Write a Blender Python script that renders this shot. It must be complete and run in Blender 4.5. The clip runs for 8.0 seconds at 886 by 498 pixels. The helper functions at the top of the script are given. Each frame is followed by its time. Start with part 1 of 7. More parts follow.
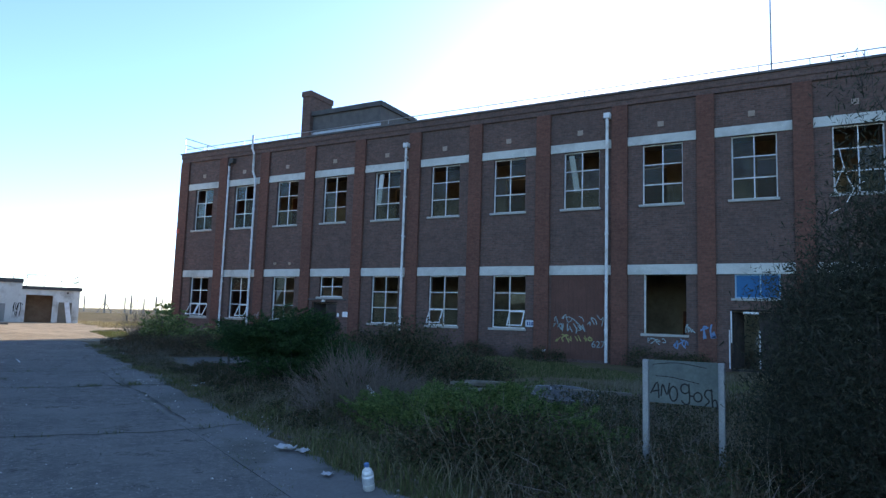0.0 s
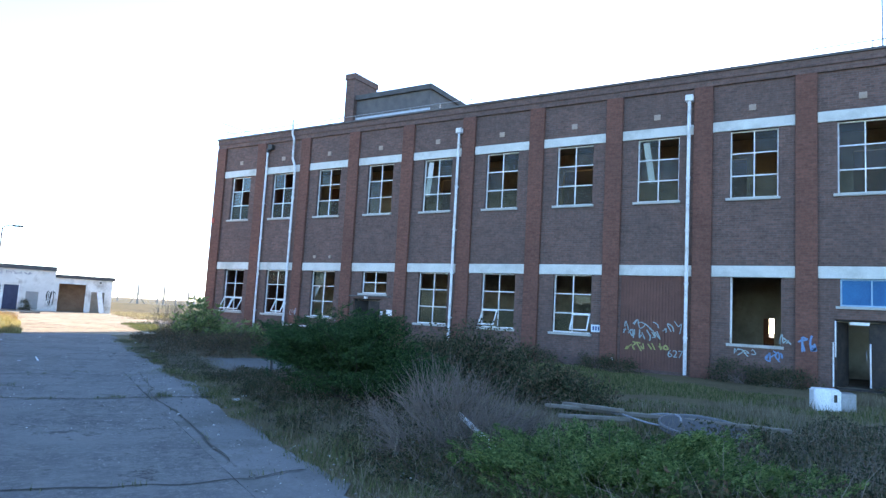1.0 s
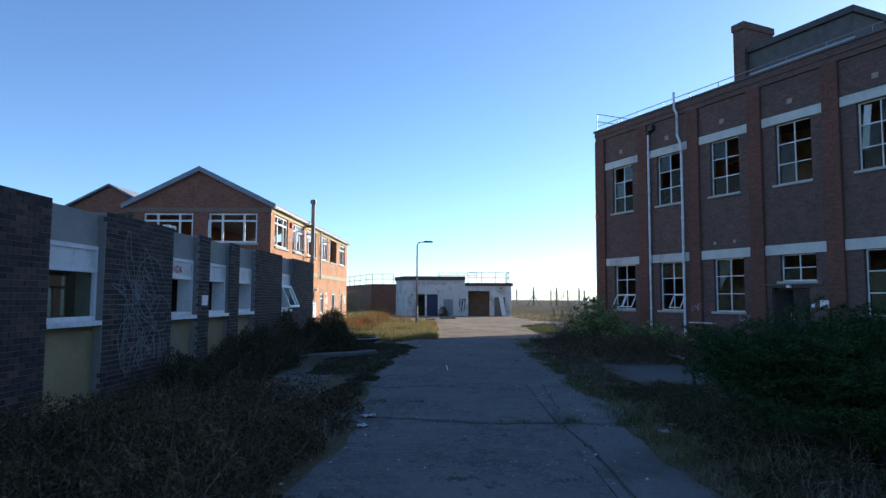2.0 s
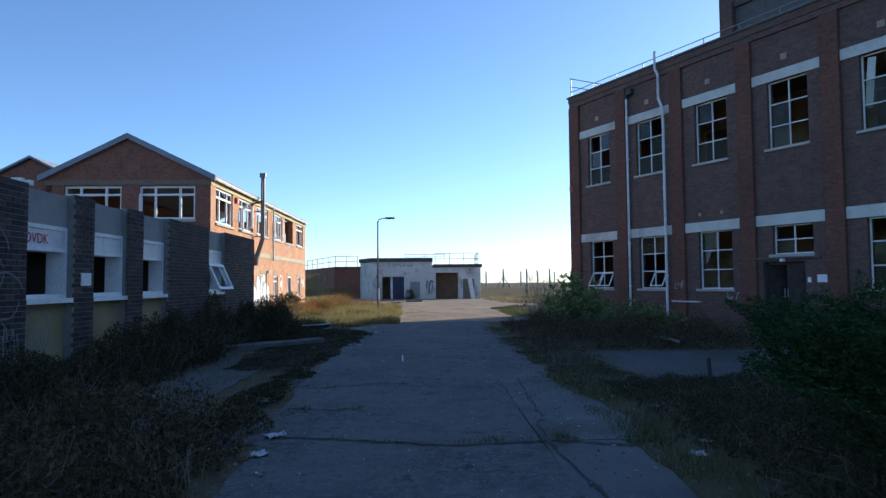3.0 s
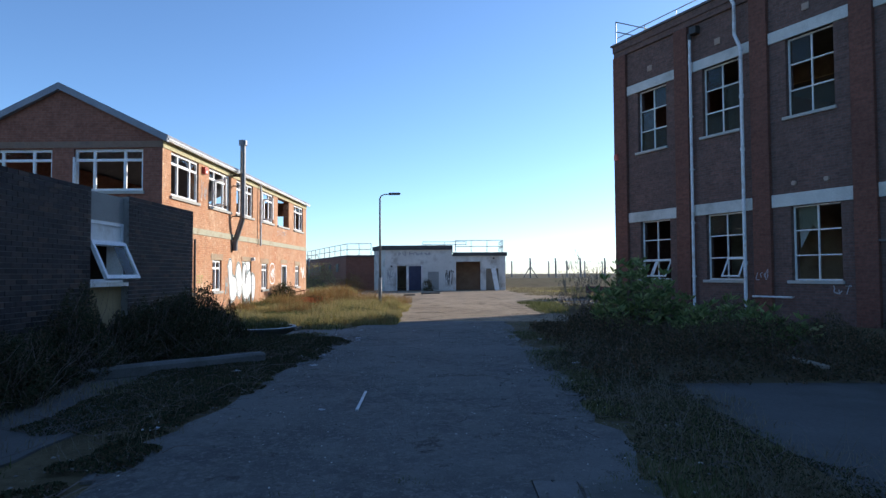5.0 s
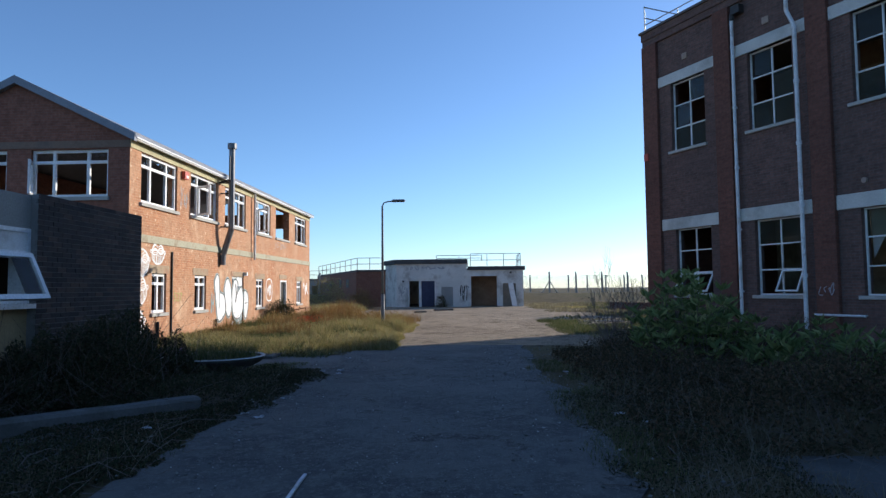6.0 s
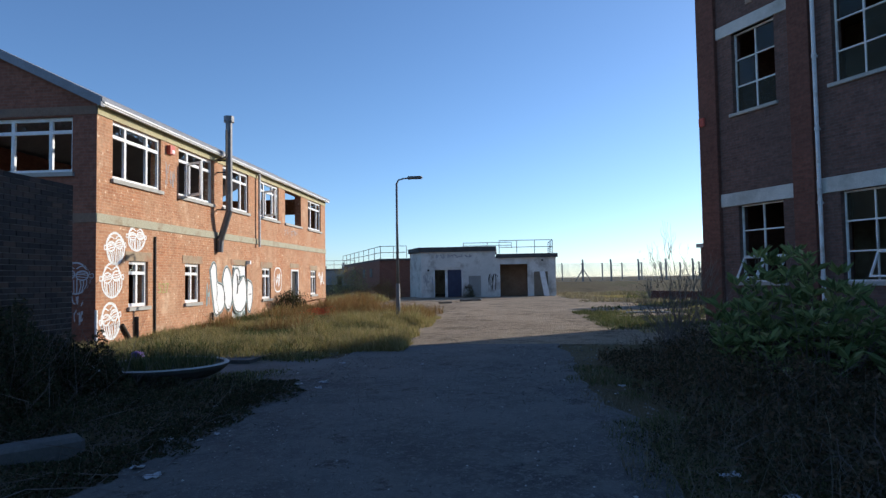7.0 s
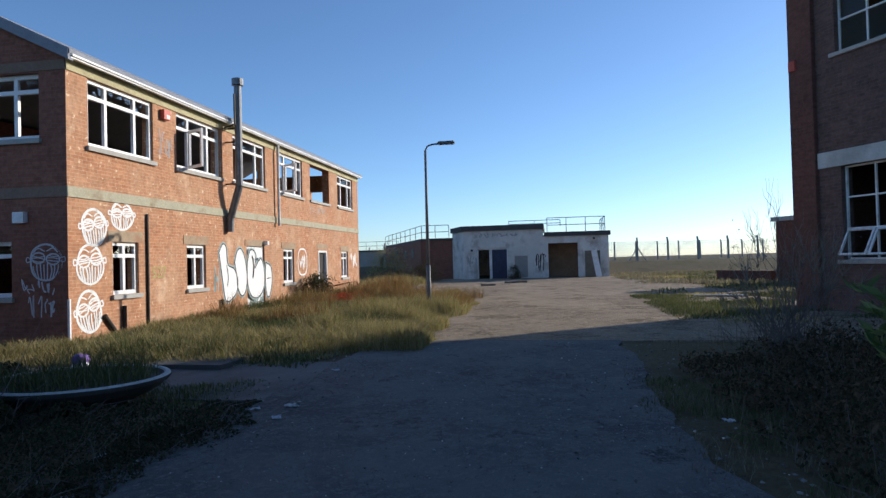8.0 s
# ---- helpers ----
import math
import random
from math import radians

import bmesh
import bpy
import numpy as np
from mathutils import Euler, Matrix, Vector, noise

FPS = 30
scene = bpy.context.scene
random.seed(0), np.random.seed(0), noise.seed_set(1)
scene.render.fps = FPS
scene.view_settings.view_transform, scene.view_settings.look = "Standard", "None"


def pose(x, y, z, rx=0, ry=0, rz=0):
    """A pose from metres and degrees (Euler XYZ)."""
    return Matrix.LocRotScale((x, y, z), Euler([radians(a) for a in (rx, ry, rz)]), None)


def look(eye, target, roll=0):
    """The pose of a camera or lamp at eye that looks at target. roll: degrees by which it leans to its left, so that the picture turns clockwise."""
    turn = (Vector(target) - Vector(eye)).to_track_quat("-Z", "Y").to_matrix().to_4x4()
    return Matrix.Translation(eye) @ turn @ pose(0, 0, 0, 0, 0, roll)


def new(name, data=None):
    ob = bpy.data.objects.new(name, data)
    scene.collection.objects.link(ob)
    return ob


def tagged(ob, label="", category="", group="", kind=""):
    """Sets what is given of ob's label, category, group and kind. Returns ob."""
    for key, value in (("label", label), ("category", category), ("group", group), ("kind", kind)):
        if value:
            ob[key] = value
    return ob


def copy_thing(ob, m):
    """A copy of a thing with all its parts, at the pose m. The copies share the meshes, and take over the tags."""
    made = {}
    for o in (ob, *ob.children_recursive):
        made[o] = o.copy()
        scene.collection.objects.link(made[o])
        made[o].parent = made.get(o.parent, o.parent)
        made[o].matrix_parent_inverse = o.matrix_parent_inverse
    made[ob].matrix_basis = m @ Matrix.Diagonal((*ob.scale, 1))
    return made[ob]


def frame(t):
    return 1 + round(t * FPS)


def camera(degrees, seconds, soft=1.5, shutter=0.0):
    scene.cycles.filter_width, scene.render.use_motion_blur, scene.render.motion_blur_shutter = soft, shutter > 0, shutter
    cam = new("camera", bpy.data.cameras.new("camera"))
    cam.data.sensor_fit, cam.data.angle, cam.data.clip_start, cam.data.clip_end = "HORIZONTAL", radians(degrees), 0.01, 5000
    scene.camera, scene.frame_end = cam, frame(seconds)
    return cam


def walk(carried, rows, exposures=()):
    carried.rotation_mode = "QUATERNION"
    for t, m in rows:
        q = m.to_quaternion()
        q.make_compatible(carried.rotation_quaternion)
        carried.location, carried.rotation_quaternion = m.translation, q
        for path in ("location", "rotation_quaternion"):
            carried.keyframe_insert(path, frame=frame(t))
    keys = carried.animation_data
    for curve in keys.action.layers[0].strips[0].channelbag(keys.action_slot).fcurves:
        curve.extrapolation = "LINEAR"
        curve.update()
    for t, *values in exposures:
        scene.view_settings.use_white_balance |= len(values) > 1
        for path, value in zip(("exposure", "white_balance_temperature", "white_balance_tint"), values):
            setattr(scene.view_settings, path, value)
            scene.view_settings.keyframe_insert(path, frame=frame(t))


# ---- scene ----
import itertools

cam = camera(68.4, 8.0, soft=1.4)
PATH = [
    (0, (-0.042, 0.116, 1.413), (-1.024, 1.845, 1.626), 1.83),
    (0.1, (-0.271, 0.332, 1.414), (-1.251, 2.063, 1.622), 2.32),
    (0.2, (-0.457, 0.493, 1.411), (-1.438, 2.225, 1.611), 2.38),
    (0.3, (-0.697, 0.707, 1.413), (-1.618, 2.471, 1.614), 2.43),
    (0.5, (-1.177, 1.054, 1.421), (-1.940, 2.891, 1.631), 2.51),
    (0.8, (-1.769, 1.439, 1.480), (-2.685, 3.205, 1.687), 3.23),
    (1, (-2.185, 1.652, 1.513), (-3.241, 3.338, 1.714), 3.21),
    (1.2, (-2.584, 1.906, 1.548), (-3.861, 3.434, 1.742), 3.25),
    (1.3, (-2.795, 2.034, 1.575), (-4.186, 3.459, 1.767), 2.89),
    (1.5, (-3.300, 2.326, 1.623), (-4.862, 3.559, 1.817), 1.76),
    (1.7, (-3.775, 2.659, 1.612), (-5.513, 3.628, 1.817), 1.56),
    (2.8, (-6.249, 4.340, 1.430), (-8.089, 5.113, 1.553), -0.53),
    (3, (-6.748, 4.600, 1.421), (-8.512, 5.535, 1.525), -0.45),
    (3.5, (-7.999, 5.414, 1.413), (-9.709, 6.449, 1.483), 0.13),
    (4, (-9.101, 6.093, 1.430), (-10.891, 6.981, 1.514), -0.76),
    (4.2, (-9.581, 6.380, 1.414), (-11.386, 7.237, 1.495), -1.06),
    (5.3, (-12.255, 8.086, 1.361), (-14.054, 8.956, 1.446), -0.00),
    (5.5, (-12.709, 8.400, 1.380), (-14.513, 9.256, 1.489), -0.04),
    (6, (-13.918, 9.080, 1.390), (-15.741, 9.895, 1.512), -0.56),
    (6.5, (-15.223, 9.818, 1.377), (-17.074, 10.568, 1.489), -1.44),
    (7, (-16.457, 10.472, 1.340), (-18.317, 11.202, 1.432), -0.94),
    (7.5, (-17.805, 11.151, 1.339), (-19.689, 11.822, 1.386), -1.12),
    (8, (-18.943, 11.803, 1.329), (-20.854, 12.392, 1.365), -1.44),
]
EXPOSURES = [(t, e, k, 10) for t, e, k in ((0, 1.43, 6810), (0.2, 1.84, 6600), (0.3, 2.0, 6700), (0.5, 2.22, 6830), (1, 2.6, 6850), (1.2, 2.1, 6620), (1.3, 1.58, 6520), (1.5, 0.98, 6360), (1.8, 0.74, 6280), (2.8, 0.66, 6220), (4.2, 0.74, 6220), (5.5, 0.47, 6200), (6.5, 0.26, 6180), (8, 0.2, 6250))]
walk(cam, [(t, look(eye, target, roll)) for t, eye, target, roll in PATH], EXPOSURES)

# ---------------------------------------------------------------- light
SUN_YAW, SUN_UP = 12.4, 17.5          # degrees: to the left of +y, and above the horizon
sun_way = Vector((-math.sin(radians(SUN_YAW)) * math.cos(radians(SUN_UP)), math.cos(radians(SUN_YAW)) * math.cos(radians(SUN_UP)), math.sin(radians(SUN_UP))))
sun = new("sun", bpy.data.lights.new("sun", "SUN"))
sun.data.energy, sun.data.angle, sun.data.color = 4.6, radians(0.53), (1.0, 0.9, 0.76)
sun.matrix_world = look(sun_way * 100, (0, 0, 0))
world = bpy.data.worlds.new("sky")
world.use_nodes = True
scene.world = world
wn = world.node_tree.nodes
sky = wn.new("ShaderNodeTexSky")
sky.sky_type, sky.sun_disc = "NISHITA", False
sky.sun_elevation, sky.sun_rotation = radians(SUN_UP), radians(-SUN_YAW)
sky.air_density, sky.dust_density, sky.ozone_density = 0.8, 0.25, 4.2
world.node_tree.links.new(sky.outputs[0], wn["Background"].inputs[0])
wn["Background"].inputs[1].default_value = 0.15

# ---------------------------------------------------------------- small tools
GROUND = -0.08
TURN_L = Matrix.Rotation(radians(-26.5), 4, "Z")     # the left-hand buildings and the road stand turned: local x = -along, y = out


def sw(s, w, z=0.0):
    """World place of a point s along the road and w across it."""
    return TURN_L @ Vector((-s, w, z))


def box(bm, x0, x1, y0, y1, z0, z1):
    v = [bm.verts.new((x, y, z)) for x in (x0, x1) for y in (y0, y1) for z in (z0, z1)]
    for a in ((0, 1, 3, 2), (4, 6, 7, 5), (0, 4, 5, 1), (2, 3, 7, 6), (0, 2, 6, 4), (1, 5, 7, 3)):
        bm.faces.new([v[i] for i in a])
    return v


def bar(bm, a, b, r, sides=8, r2=None):
    """A round bar from a to b."""
    a, b = Vector(a), Vector(b)
    q = (b - a).to_track_quat("Z", "Y").to_matrix()
    rings = []
    for p, rad in ((a, r), (b, r if r2 is None else r2)):
        rings.append([bm.verts.new(p + q @ Vector((rad * math.cos(k * math.tau / sides), rad * math.sin(k * math.tau / sides), 0))) for k in range(sides)])
    for k in range(sides):
        bm.faces.new((rings[0][k], rings[0][(k + 1) % sides], rings[1][(k + 1) % sides], rings[1][k]))
    bm.faces.new(rings[0][::-1])
    bm.faces.new(rings[1])


def chain(bm, pts, r, sides=8):
    for a, b in zip(pts[:-1], pts[1:]):
        bar(bm, a, b, r, sides)


def soften(bm, width, segments=1):
    bmesh.ops.remove_doubles(bm, verts=bm.verts, dist=1e-5)
    bmesh.ops.bevel(bm, geom=[e for e in bm.edges if len(e.link_faces) == 2 and e.calc_face_angle(0) > 0.5], offset=width, segments=segments, affect="EDGES")


def part(name, bm, material, parent=None, label="", smooth=False):
    """Links a bmesh as one mesh object, under a thing or a part."""
    bmesh.ops.recalc_face_normals(bm, faces=bm.faces)
    data = bpy.data.meshes.new(name)
    bm.to_mesh(data)
    bm.free()
    data.materials.append(material)
    if smooth:
        data.shade_smooth()
    ob = new(name, data)
    if parent:
        ob.parent = parent
    if label:
        ob["label"] = label
    return ob


def thing(name, m, label, category, group="", kind=""):
    ob = new(name)
    ob.empty_display_size = 0.2
    ob.matrix_world = m
    return tagged(ob, label, category, group, kind)


def boxes(*lots):
    bm = bmesh.new()
    for b in lots:
        box(bm, *b)
    return bm


def pierced(x0, x1, z0, z1, y0, y1, holes, axis="x", into=None):
    """A wall slab from x0 to x1 and z0 to z1, y0 to y1 thick, with openings (x0, x1, z0, z1) right through. axis "y": it runs along y."""
    bm = into or bmesh.new()
    xs = sorted({x0, x1, *[min(max(v, x0), x1) for h in holes for v in h[:2]]})
    zs = sorted({z0, z1, *[min(max(v, z0), z1) for h in holes for v in h[2:]]})
    solid = {}
    for i in range(len(xs) - 1):
        for k in range(len(zs) - 1):
            cx, cz = (xs[i] + xs[i + 1]) / 2, (zs[k] + zs[k + 1]) / 2
            solid[i, k] = not any(h[0] < cx < h[1] and h[2] < cz < h[3] for h in holes)
    verts = {}

    def v(x, y, z):
        key = (round(x, 5), round(y, 5), round(z, 5))
        if key not in verts:
            verts[key] = bm.verts.new((x, y, z) if axis == "x" else (y, x, z))
        return verts[key]

    for (i, k), full in solid.items():
        if not full:
            continue
        a, b, c, d = xs[i], xs[i + 1], zs[k], zs[k + 1]
        for y in (y0, y1):
            bm.faces.new((v(a, y, c), v(b, y, c), v(b, y, d), v(a, y, d)))
        for di, dk, e in ((-1, 0, ((a, c), (a, d))), (1, 0, ((b, c), (b, d))), (0, -1, ((a, c), (b, c))), (0, 1, ((a, d), (b, d)))):
            if not solid.get((i + di, k + dk), False):
                (p, q), (r, s) = e
                bm.faces.new((v(p, y0, q), v(r, y0, s), v(r, y1, s), v(p, y1, q)))
    return bm


# ---------------------------------------------------------------- materials
class Nodes:
    def __init__(self, name):
        self.mat = bpy.data.materials.new(name)
        self.mat.use_nodes = True
        self.tree = self.mat.node_tree
        self.bsdf = self.tree.nodes["Principled BSDF"]

    def add(self, kind, **values):
        n = self.tree.nodes.new(kind)
        for key, value in values.items():
            if key in n.inputs:
                n.inputs[key].default_value = value
        return n

    def link(self, a, b):
        self.tree.links.new(a, b)

    def noise(self, scale, detail=4.0, rough=0.6, vector=None):
        n = self.add("ShaderNodeTexNoise", Scale=scale, Detail=detail, Roughness=rough)
        self.link(vector or self.coords(), n.inputs["Vector"])
        return n.outputs[0]

    def coords(self):
        return self.add("ShaderNodeTexCoord").outputs["Object"]

    def ramp(self, fac, stops):
        n = self.add("ShaderNodeValToRGB")
        while len(n.color_ramp.elements) < len(stops):
            n.color_ramp.elements.new(0.5)
        for e, (p, c) in zip(n.color_ramp.elements, stops):
            e.position, e.color = p, (*c, 1) if len(c) == 3 else c
        self.link(fac, n.inputs[0])
        return n.outputs[0]

    def mix(self, fac, a, b, how="MIX"):
        n = self.tree.nodes.new("ShaderNodeMix")
        n.data_type, n.blend_type = "RGBA", how
        for sock, val in ((n.inputs[0], fac), (n.inputs[6], a), (n.inputs[7], b)):
            if hasattr(val, "is_linked"):
                self.link(val, sock)
            else:
                sock.default_value = val if isinstance(val, float) else (*val, 1)
        return n.outputs[2]

    def bump(self, height, strength=0.4, distance=0.01):
        n = self.add("ShaderNodeBump", Strength=strength, Distance=distance)
        self.link(height, n.inputs["Height"])
        self.link(n.outputs[0], self.bsdf.inputs["Normal"])

    def colour(self, sock):
        self.link(sock, self.bsdf.inputs["Base Color"])
        return self

    def done(self, rough=0.8, metal=0.0, specular=0.3):
        self.bsdf.inputs["Roughness"].default_value = rough
        self.bsdf.inputs["Metallic"].default_value = metal
        self.bsdf.inputs["Specular IOR Level"].default_value = specular
        return self.mat


def wall_plane(n):
    """Coordinates that lie in the wall's own plane: along it, and up."""
    tc = n.add("ShaderNodeTexCoord")
    xyz, nor = n.add("ShaderNodeSeparateXYZ"), n.add("ShaderNodeSeparateXYZ")
    n.link(tc.outputs["Object"], xyz.inputs[0])
    n.link(tc.outputs["Normal"], nor.inputs[0])
    pick = n.add("ShaderNodeMath")
    pick.operation = "ABSOLUTE"
    n.link(nor.outputs[0], pick.inputs[0])
    step = n.add("ShaderNodeMath")
    step.operation = "GREATER_THAN"
    step.inputs[1].default_value = 0.7
    n.link(pick.outputs[0], step.inputs[0])
    m = n.add("ShaderNodeMix")
    n.link(step.outputs[0], m.inputs[0])
    n.link(xyz.outputs[0], m.inputs[2])
    n.link(xyz.outputs[1], m.inputs[3])
    c = n.add("ShaderNodeCombineXYZ")
    n.link(m.outputs[0], c.inputs[0])
    n.link(xyz.outputs[2], c.inputs[1])
    return c.outputs[0]


def brickwork(name, a, b, mortar, stain=(0.05, 0.045, 0.045), amount=0.5, relief=0.5, seed=0.0, flecks=None):
    n = Nodes(name)
    flat = wall_plane(n)
    br = n.add("ShaderNodeTexBrick", Scale=1.0, Color1=(*a, 1), Color2=(*b, 1), Mortar=(*mortar, 1))
    br.inputs["Mortar Size"].default_value, br.inputs["Mortar Smooth"].default_value = 0.0085, 0.15
    br.inputs["Brick Width"].default_value, br.inputs["Row Height"].default_value = 0.225, 0.075
    br.inputs["Bias"].default_value = 0.0
    n.link(flat, br.inputs["Vector"])
    big = n.ramp(n.noise(0.45 + seed, 6, 0.65), [(0.35, (0, 0, 0)), (0.7, (1, 1, 1))])
    c = n.mix(big, br.outputs[0], n.mix(amount, br.outputs[0], stain))
    spot = n.ramp(n.noise(3.2, 7, 0.75), [(0.56, (0, 0, 0)), (0.66, (1, 1, 1))])
    c = n.mix(spot, c, n.mix(0.3, c, mortar))
    dark = n.ramp(n.noise(2.1 + seed, 7, 0.8), [(0.34, (0.78, 0.77, 0.77)), (0.55, (1, 1, 1))])
    c = n.mix(1.0, c, dark, "MULTIPLY")
    fine = n.ramp(n.noise(9, 5, 0.7), [(0.3, (0.72, 0.72, 0.72)), (0.75, (1.2, 1.17, 1.15))])
    c = n.mix(1.0, c, fine, "MULTIPLY")
    if flecks:
        c = n.mix(n.ramp(n.noise(7.5, 3, 0.6), [(0.63, (0, 0, 0)), (0.67, (1, 1, 1))]), c, flecks)
        c = n.mix(n.ramp(n.noise(0.85, 8, 0.75), [(0.55, (0, 0, 0)), (0.66, (0.55, 0.55, 0.55))]), c, flecks)
        c = n.mix(n.ramp(n.noise(1.3, 8, 0.8), [(0.57, (0, 0, 0)), (0.7, (0.7, 0.7, 0.7))]), c, (0.27, 0.12, 0.07))
    n.colour(c)
    n.bump(n.mix(0.35, br.outputs["Fac"], n.noise(60, 3)), -relief, 0.008)
    return n.done(0.9, 0, 0.2)


def rough_surface(name, a, b, scale=3.0, fine=40.0, relief=0.3, rough=0.85, metal=0.0, specular=0.3, dirt=None, dirt_scale=0.6, dist=0.01):
    """Two tones, a coarse and a fine grain, and blotches of dirt."""
    n = Nodes(name)
    c = n.ramp(n.noise(scale, 6, 0.65), [(0.3, a), (0.7, b)])
    c = n.mix(1.0, c, n.ramp(n.noise(fine, 4, 0.7), [(0.25, (0.75, 0.75, 0.75)), (0.75, (1.15, 1.15, 1.15))]), "MULTIPLY")
    if dirt:
        c = n.mix(n.ramp(n.noise(dirt_scale, 7, 0.7), [(0.5, (0, 0, 0)), (0.68, (1, 1, 1))]), c, dirt)
    n.colour(c)
    n.bump(n.noise(fine, 5, 0.7), relief, dist)
    return n.done(rough, metal, specular)


def leafage(name, tones, rough=0.85, glow=0.4):
    """Leaves, each of its own tone, through which some light passes."""
    n = Nodes(name)
    geo = n.add("ShaderNodeNewGeometry")
    c = n.ramp(geo.outputs["Random Per Island"], tones)
    n.colour(c)
    n.done(rough, 0, 0.12)
    thin, m = n.add("ShaderNodeBsdfTranslucent"), n.add("ShaderNodeMixShader", Fac=glow)
    n.link(n.mix(1.0, c, (1.1, 1.1, 0.9), "MULTIPLY"), thin.inputs[0])
    n.link(n.bsdf.outputs[0], m.inputs[1])
    n.link(thin.outputs[0], m.inputs[2])
    n.link(m.outputs[0], n.tree.nodes["Material Output"].inputs[0])
    return n.mat


def glazing(name, tint=(0.9, 0.95, 0.95), dusty=0.12, haze=0.03, ior=1.25):
    n = Nodes(name)
    clear, gloss, dust = n.add("ShaderNodeBsdfTransparent"), n.add("ShaderNodeBsdfGlossy", Roughness=haze), n.add("ShaderNodeBsdfDiffuse")
    clear.inputs[0].default_value = (*tint, 1)
    dust.inputs[0].default_value = (0.17, 0.17, 0.13, 1)
    fres = n.add("ShaderNodeFresnel", IOR=ior)
    m0, m1 = n.add("ShaderNodeMixShader"), n.add("ShaderNodeMixShader")
    spots = n.ramp(n.noise(2.5, 6, 0.7), [(0.3, (dusty * 0.4,) * 3), (0.75, (min(1, dusty * 1.7),) * 3)])
    n.link(spots, m0.inputs[0])
    n.link(clear.outputs[0], m0.inputs[1])
    n.link(dust.outputs[0], m0.inputs[2])
    n.link(fres.outputs[0], m1.inputs[0])
    n.link(m0.outputs[0], m1.inputs[1])
    n.link(gloss.outputs[0], m1.inputs[2])
    n.link(m1.outputs[0], n.tree.nodes["Material Output"].inputs[0])
    return n.mat


PANEL_BRICK = brickwork("panel_brick", (0.12, 0.075, 0.066), (0.195, 0.112, 0.092), (0.155, 0.122, 0.108), (0.1, 0.075, 0.068), 0.6)
PIER_BRICK = brickwork("pier_brick", (0.15, 0.068, 0.05), (0.205, 0.092, 0.068), (0.16, 0.09, 0.072), (0.1, 0.056, 0.046), 0.5, seed=0.1)
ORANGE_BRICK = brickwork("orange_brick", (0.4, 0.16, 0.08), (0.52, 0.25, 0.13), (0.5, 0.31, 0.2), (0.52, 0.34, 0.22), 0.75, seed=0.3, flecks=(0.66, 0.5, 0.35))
# shade put into the brick tone, for faces turned from the sun
SHADED_BRICK = brickwork("shaded_brick", (0.24, 0.1, 0.068), (0.31, 0.135, 0.092), (0.26, 0.145, 0.11), (0.22, 0.1, 0.08), 0.4)


def dark_brick_material():
    n = Nodes("dark_brick")
    each = n.add("ShaderNodeObjectInfo").outputs["Random"]
    isle = n.add("ShaderNodeNewGeometry").outputs["Random Per Island"]
    both = n.add("ShaderNodeMath")
    both.operation = "ADD"
    n.link(each, both.inputs[0])
    n.link(isle, both.inputs[1])
    part_of = n.add("ShaderNodeMath")
    part_of.operation = "FRACT"
    n.link(both.outputs[0], part_of.inputs[0])
    c = n.ramp(part_of.outputs[0], [(0.0, (0.03, 0.026, 0.028)), (0.5, (0.055, 0.045, 0.045)), (0.85, (0.085, 0.062, 0.055)), (1.0, (0.13, 0.085, 0.065))])
    c = n.mix(1.0, c, n.ramp(n.noise(45, 5, 0.7), [(0.25, (0.65, 0.65, 0.65)), (0.75, (1.3, 1.3, 1.3))]), "MULTIPLY")
    n.colour(c)
    n.bump(n.noise(60, 4, 0.7), 0.5, 0.006)
    return n.done(0.85, 0, 0.3)


DARK_BRICK = dark_brick_material()
MORTAR = rough_surface("mortar", (0.22, 0.21, 0.2), (0.3, 0.285, 0.27), 5, 80, 0.4)
TAN_LINTEL = rough_surface("stained_lintel", (0.3, 0.22, 0.14), (0.42, 0.33, 0.23), 2.5, 30, 0.3, dirt=(0.34, 0.17, 0.1), dirt_scale=1.6)
LINTEL = rough_surface("lintel_concrete", (0.5, 0.5, 0.47), (0.62, 0.62, 0.58), 2, 30, 0.25, dirt=(0.36, 0.36, 0.33))
SILL = rough_surface("sill_concrete", (0.36, 0.35, 0.32), (0.46, 0.45, 0.42), 2, 40, 0.3)
WHITE_PAINT = rough_surface("white_paint", (0.72, 0.72, 0.7), (0.82, 0.82, 0.8), 3, 50, 0.1, 0.5, dirt=(0.5, 0.48, 0.44), dirt_scale=2.5)
PVC = rough_surface("white_plastic", (0.78, 0.79, 0.8), (0.84, 0.84, 0.85), 2, 30, 0.05, 0.4, dirt=(0.66, 0.65, 0.61), dirt_scale=3)
GLASS = glazing("glass", (0.85, 0.87, 0.84), 0.03, 0.02)
DUSTY_GLASS = glazing("dusty_glass", (0.7, 0.72, 0.66), 0.1, 0.03, 1.15)
PLASTER = rough_surface("interior_plaster", (0.34, 0.29, 0.2), (0.45, 0.39, 0.28), 1.5, 30, 0.2, dirt=(0.2, 0.16, 0.11))
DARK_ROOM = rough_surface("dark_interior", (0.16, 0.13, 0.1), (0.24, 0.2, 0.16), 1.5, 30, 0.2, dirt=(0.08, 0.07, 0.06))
COPING = rough_surface("dark_coping", (0.09, 0.085, 0.085), (0.14, 0.13, 0.125), 3, 40, 0.2)
FELT = rough_surface("roofing_felt", (0.06, 0.06, 0.06), (0.1, 0.1, 0.1), 3, 40, 0.3)
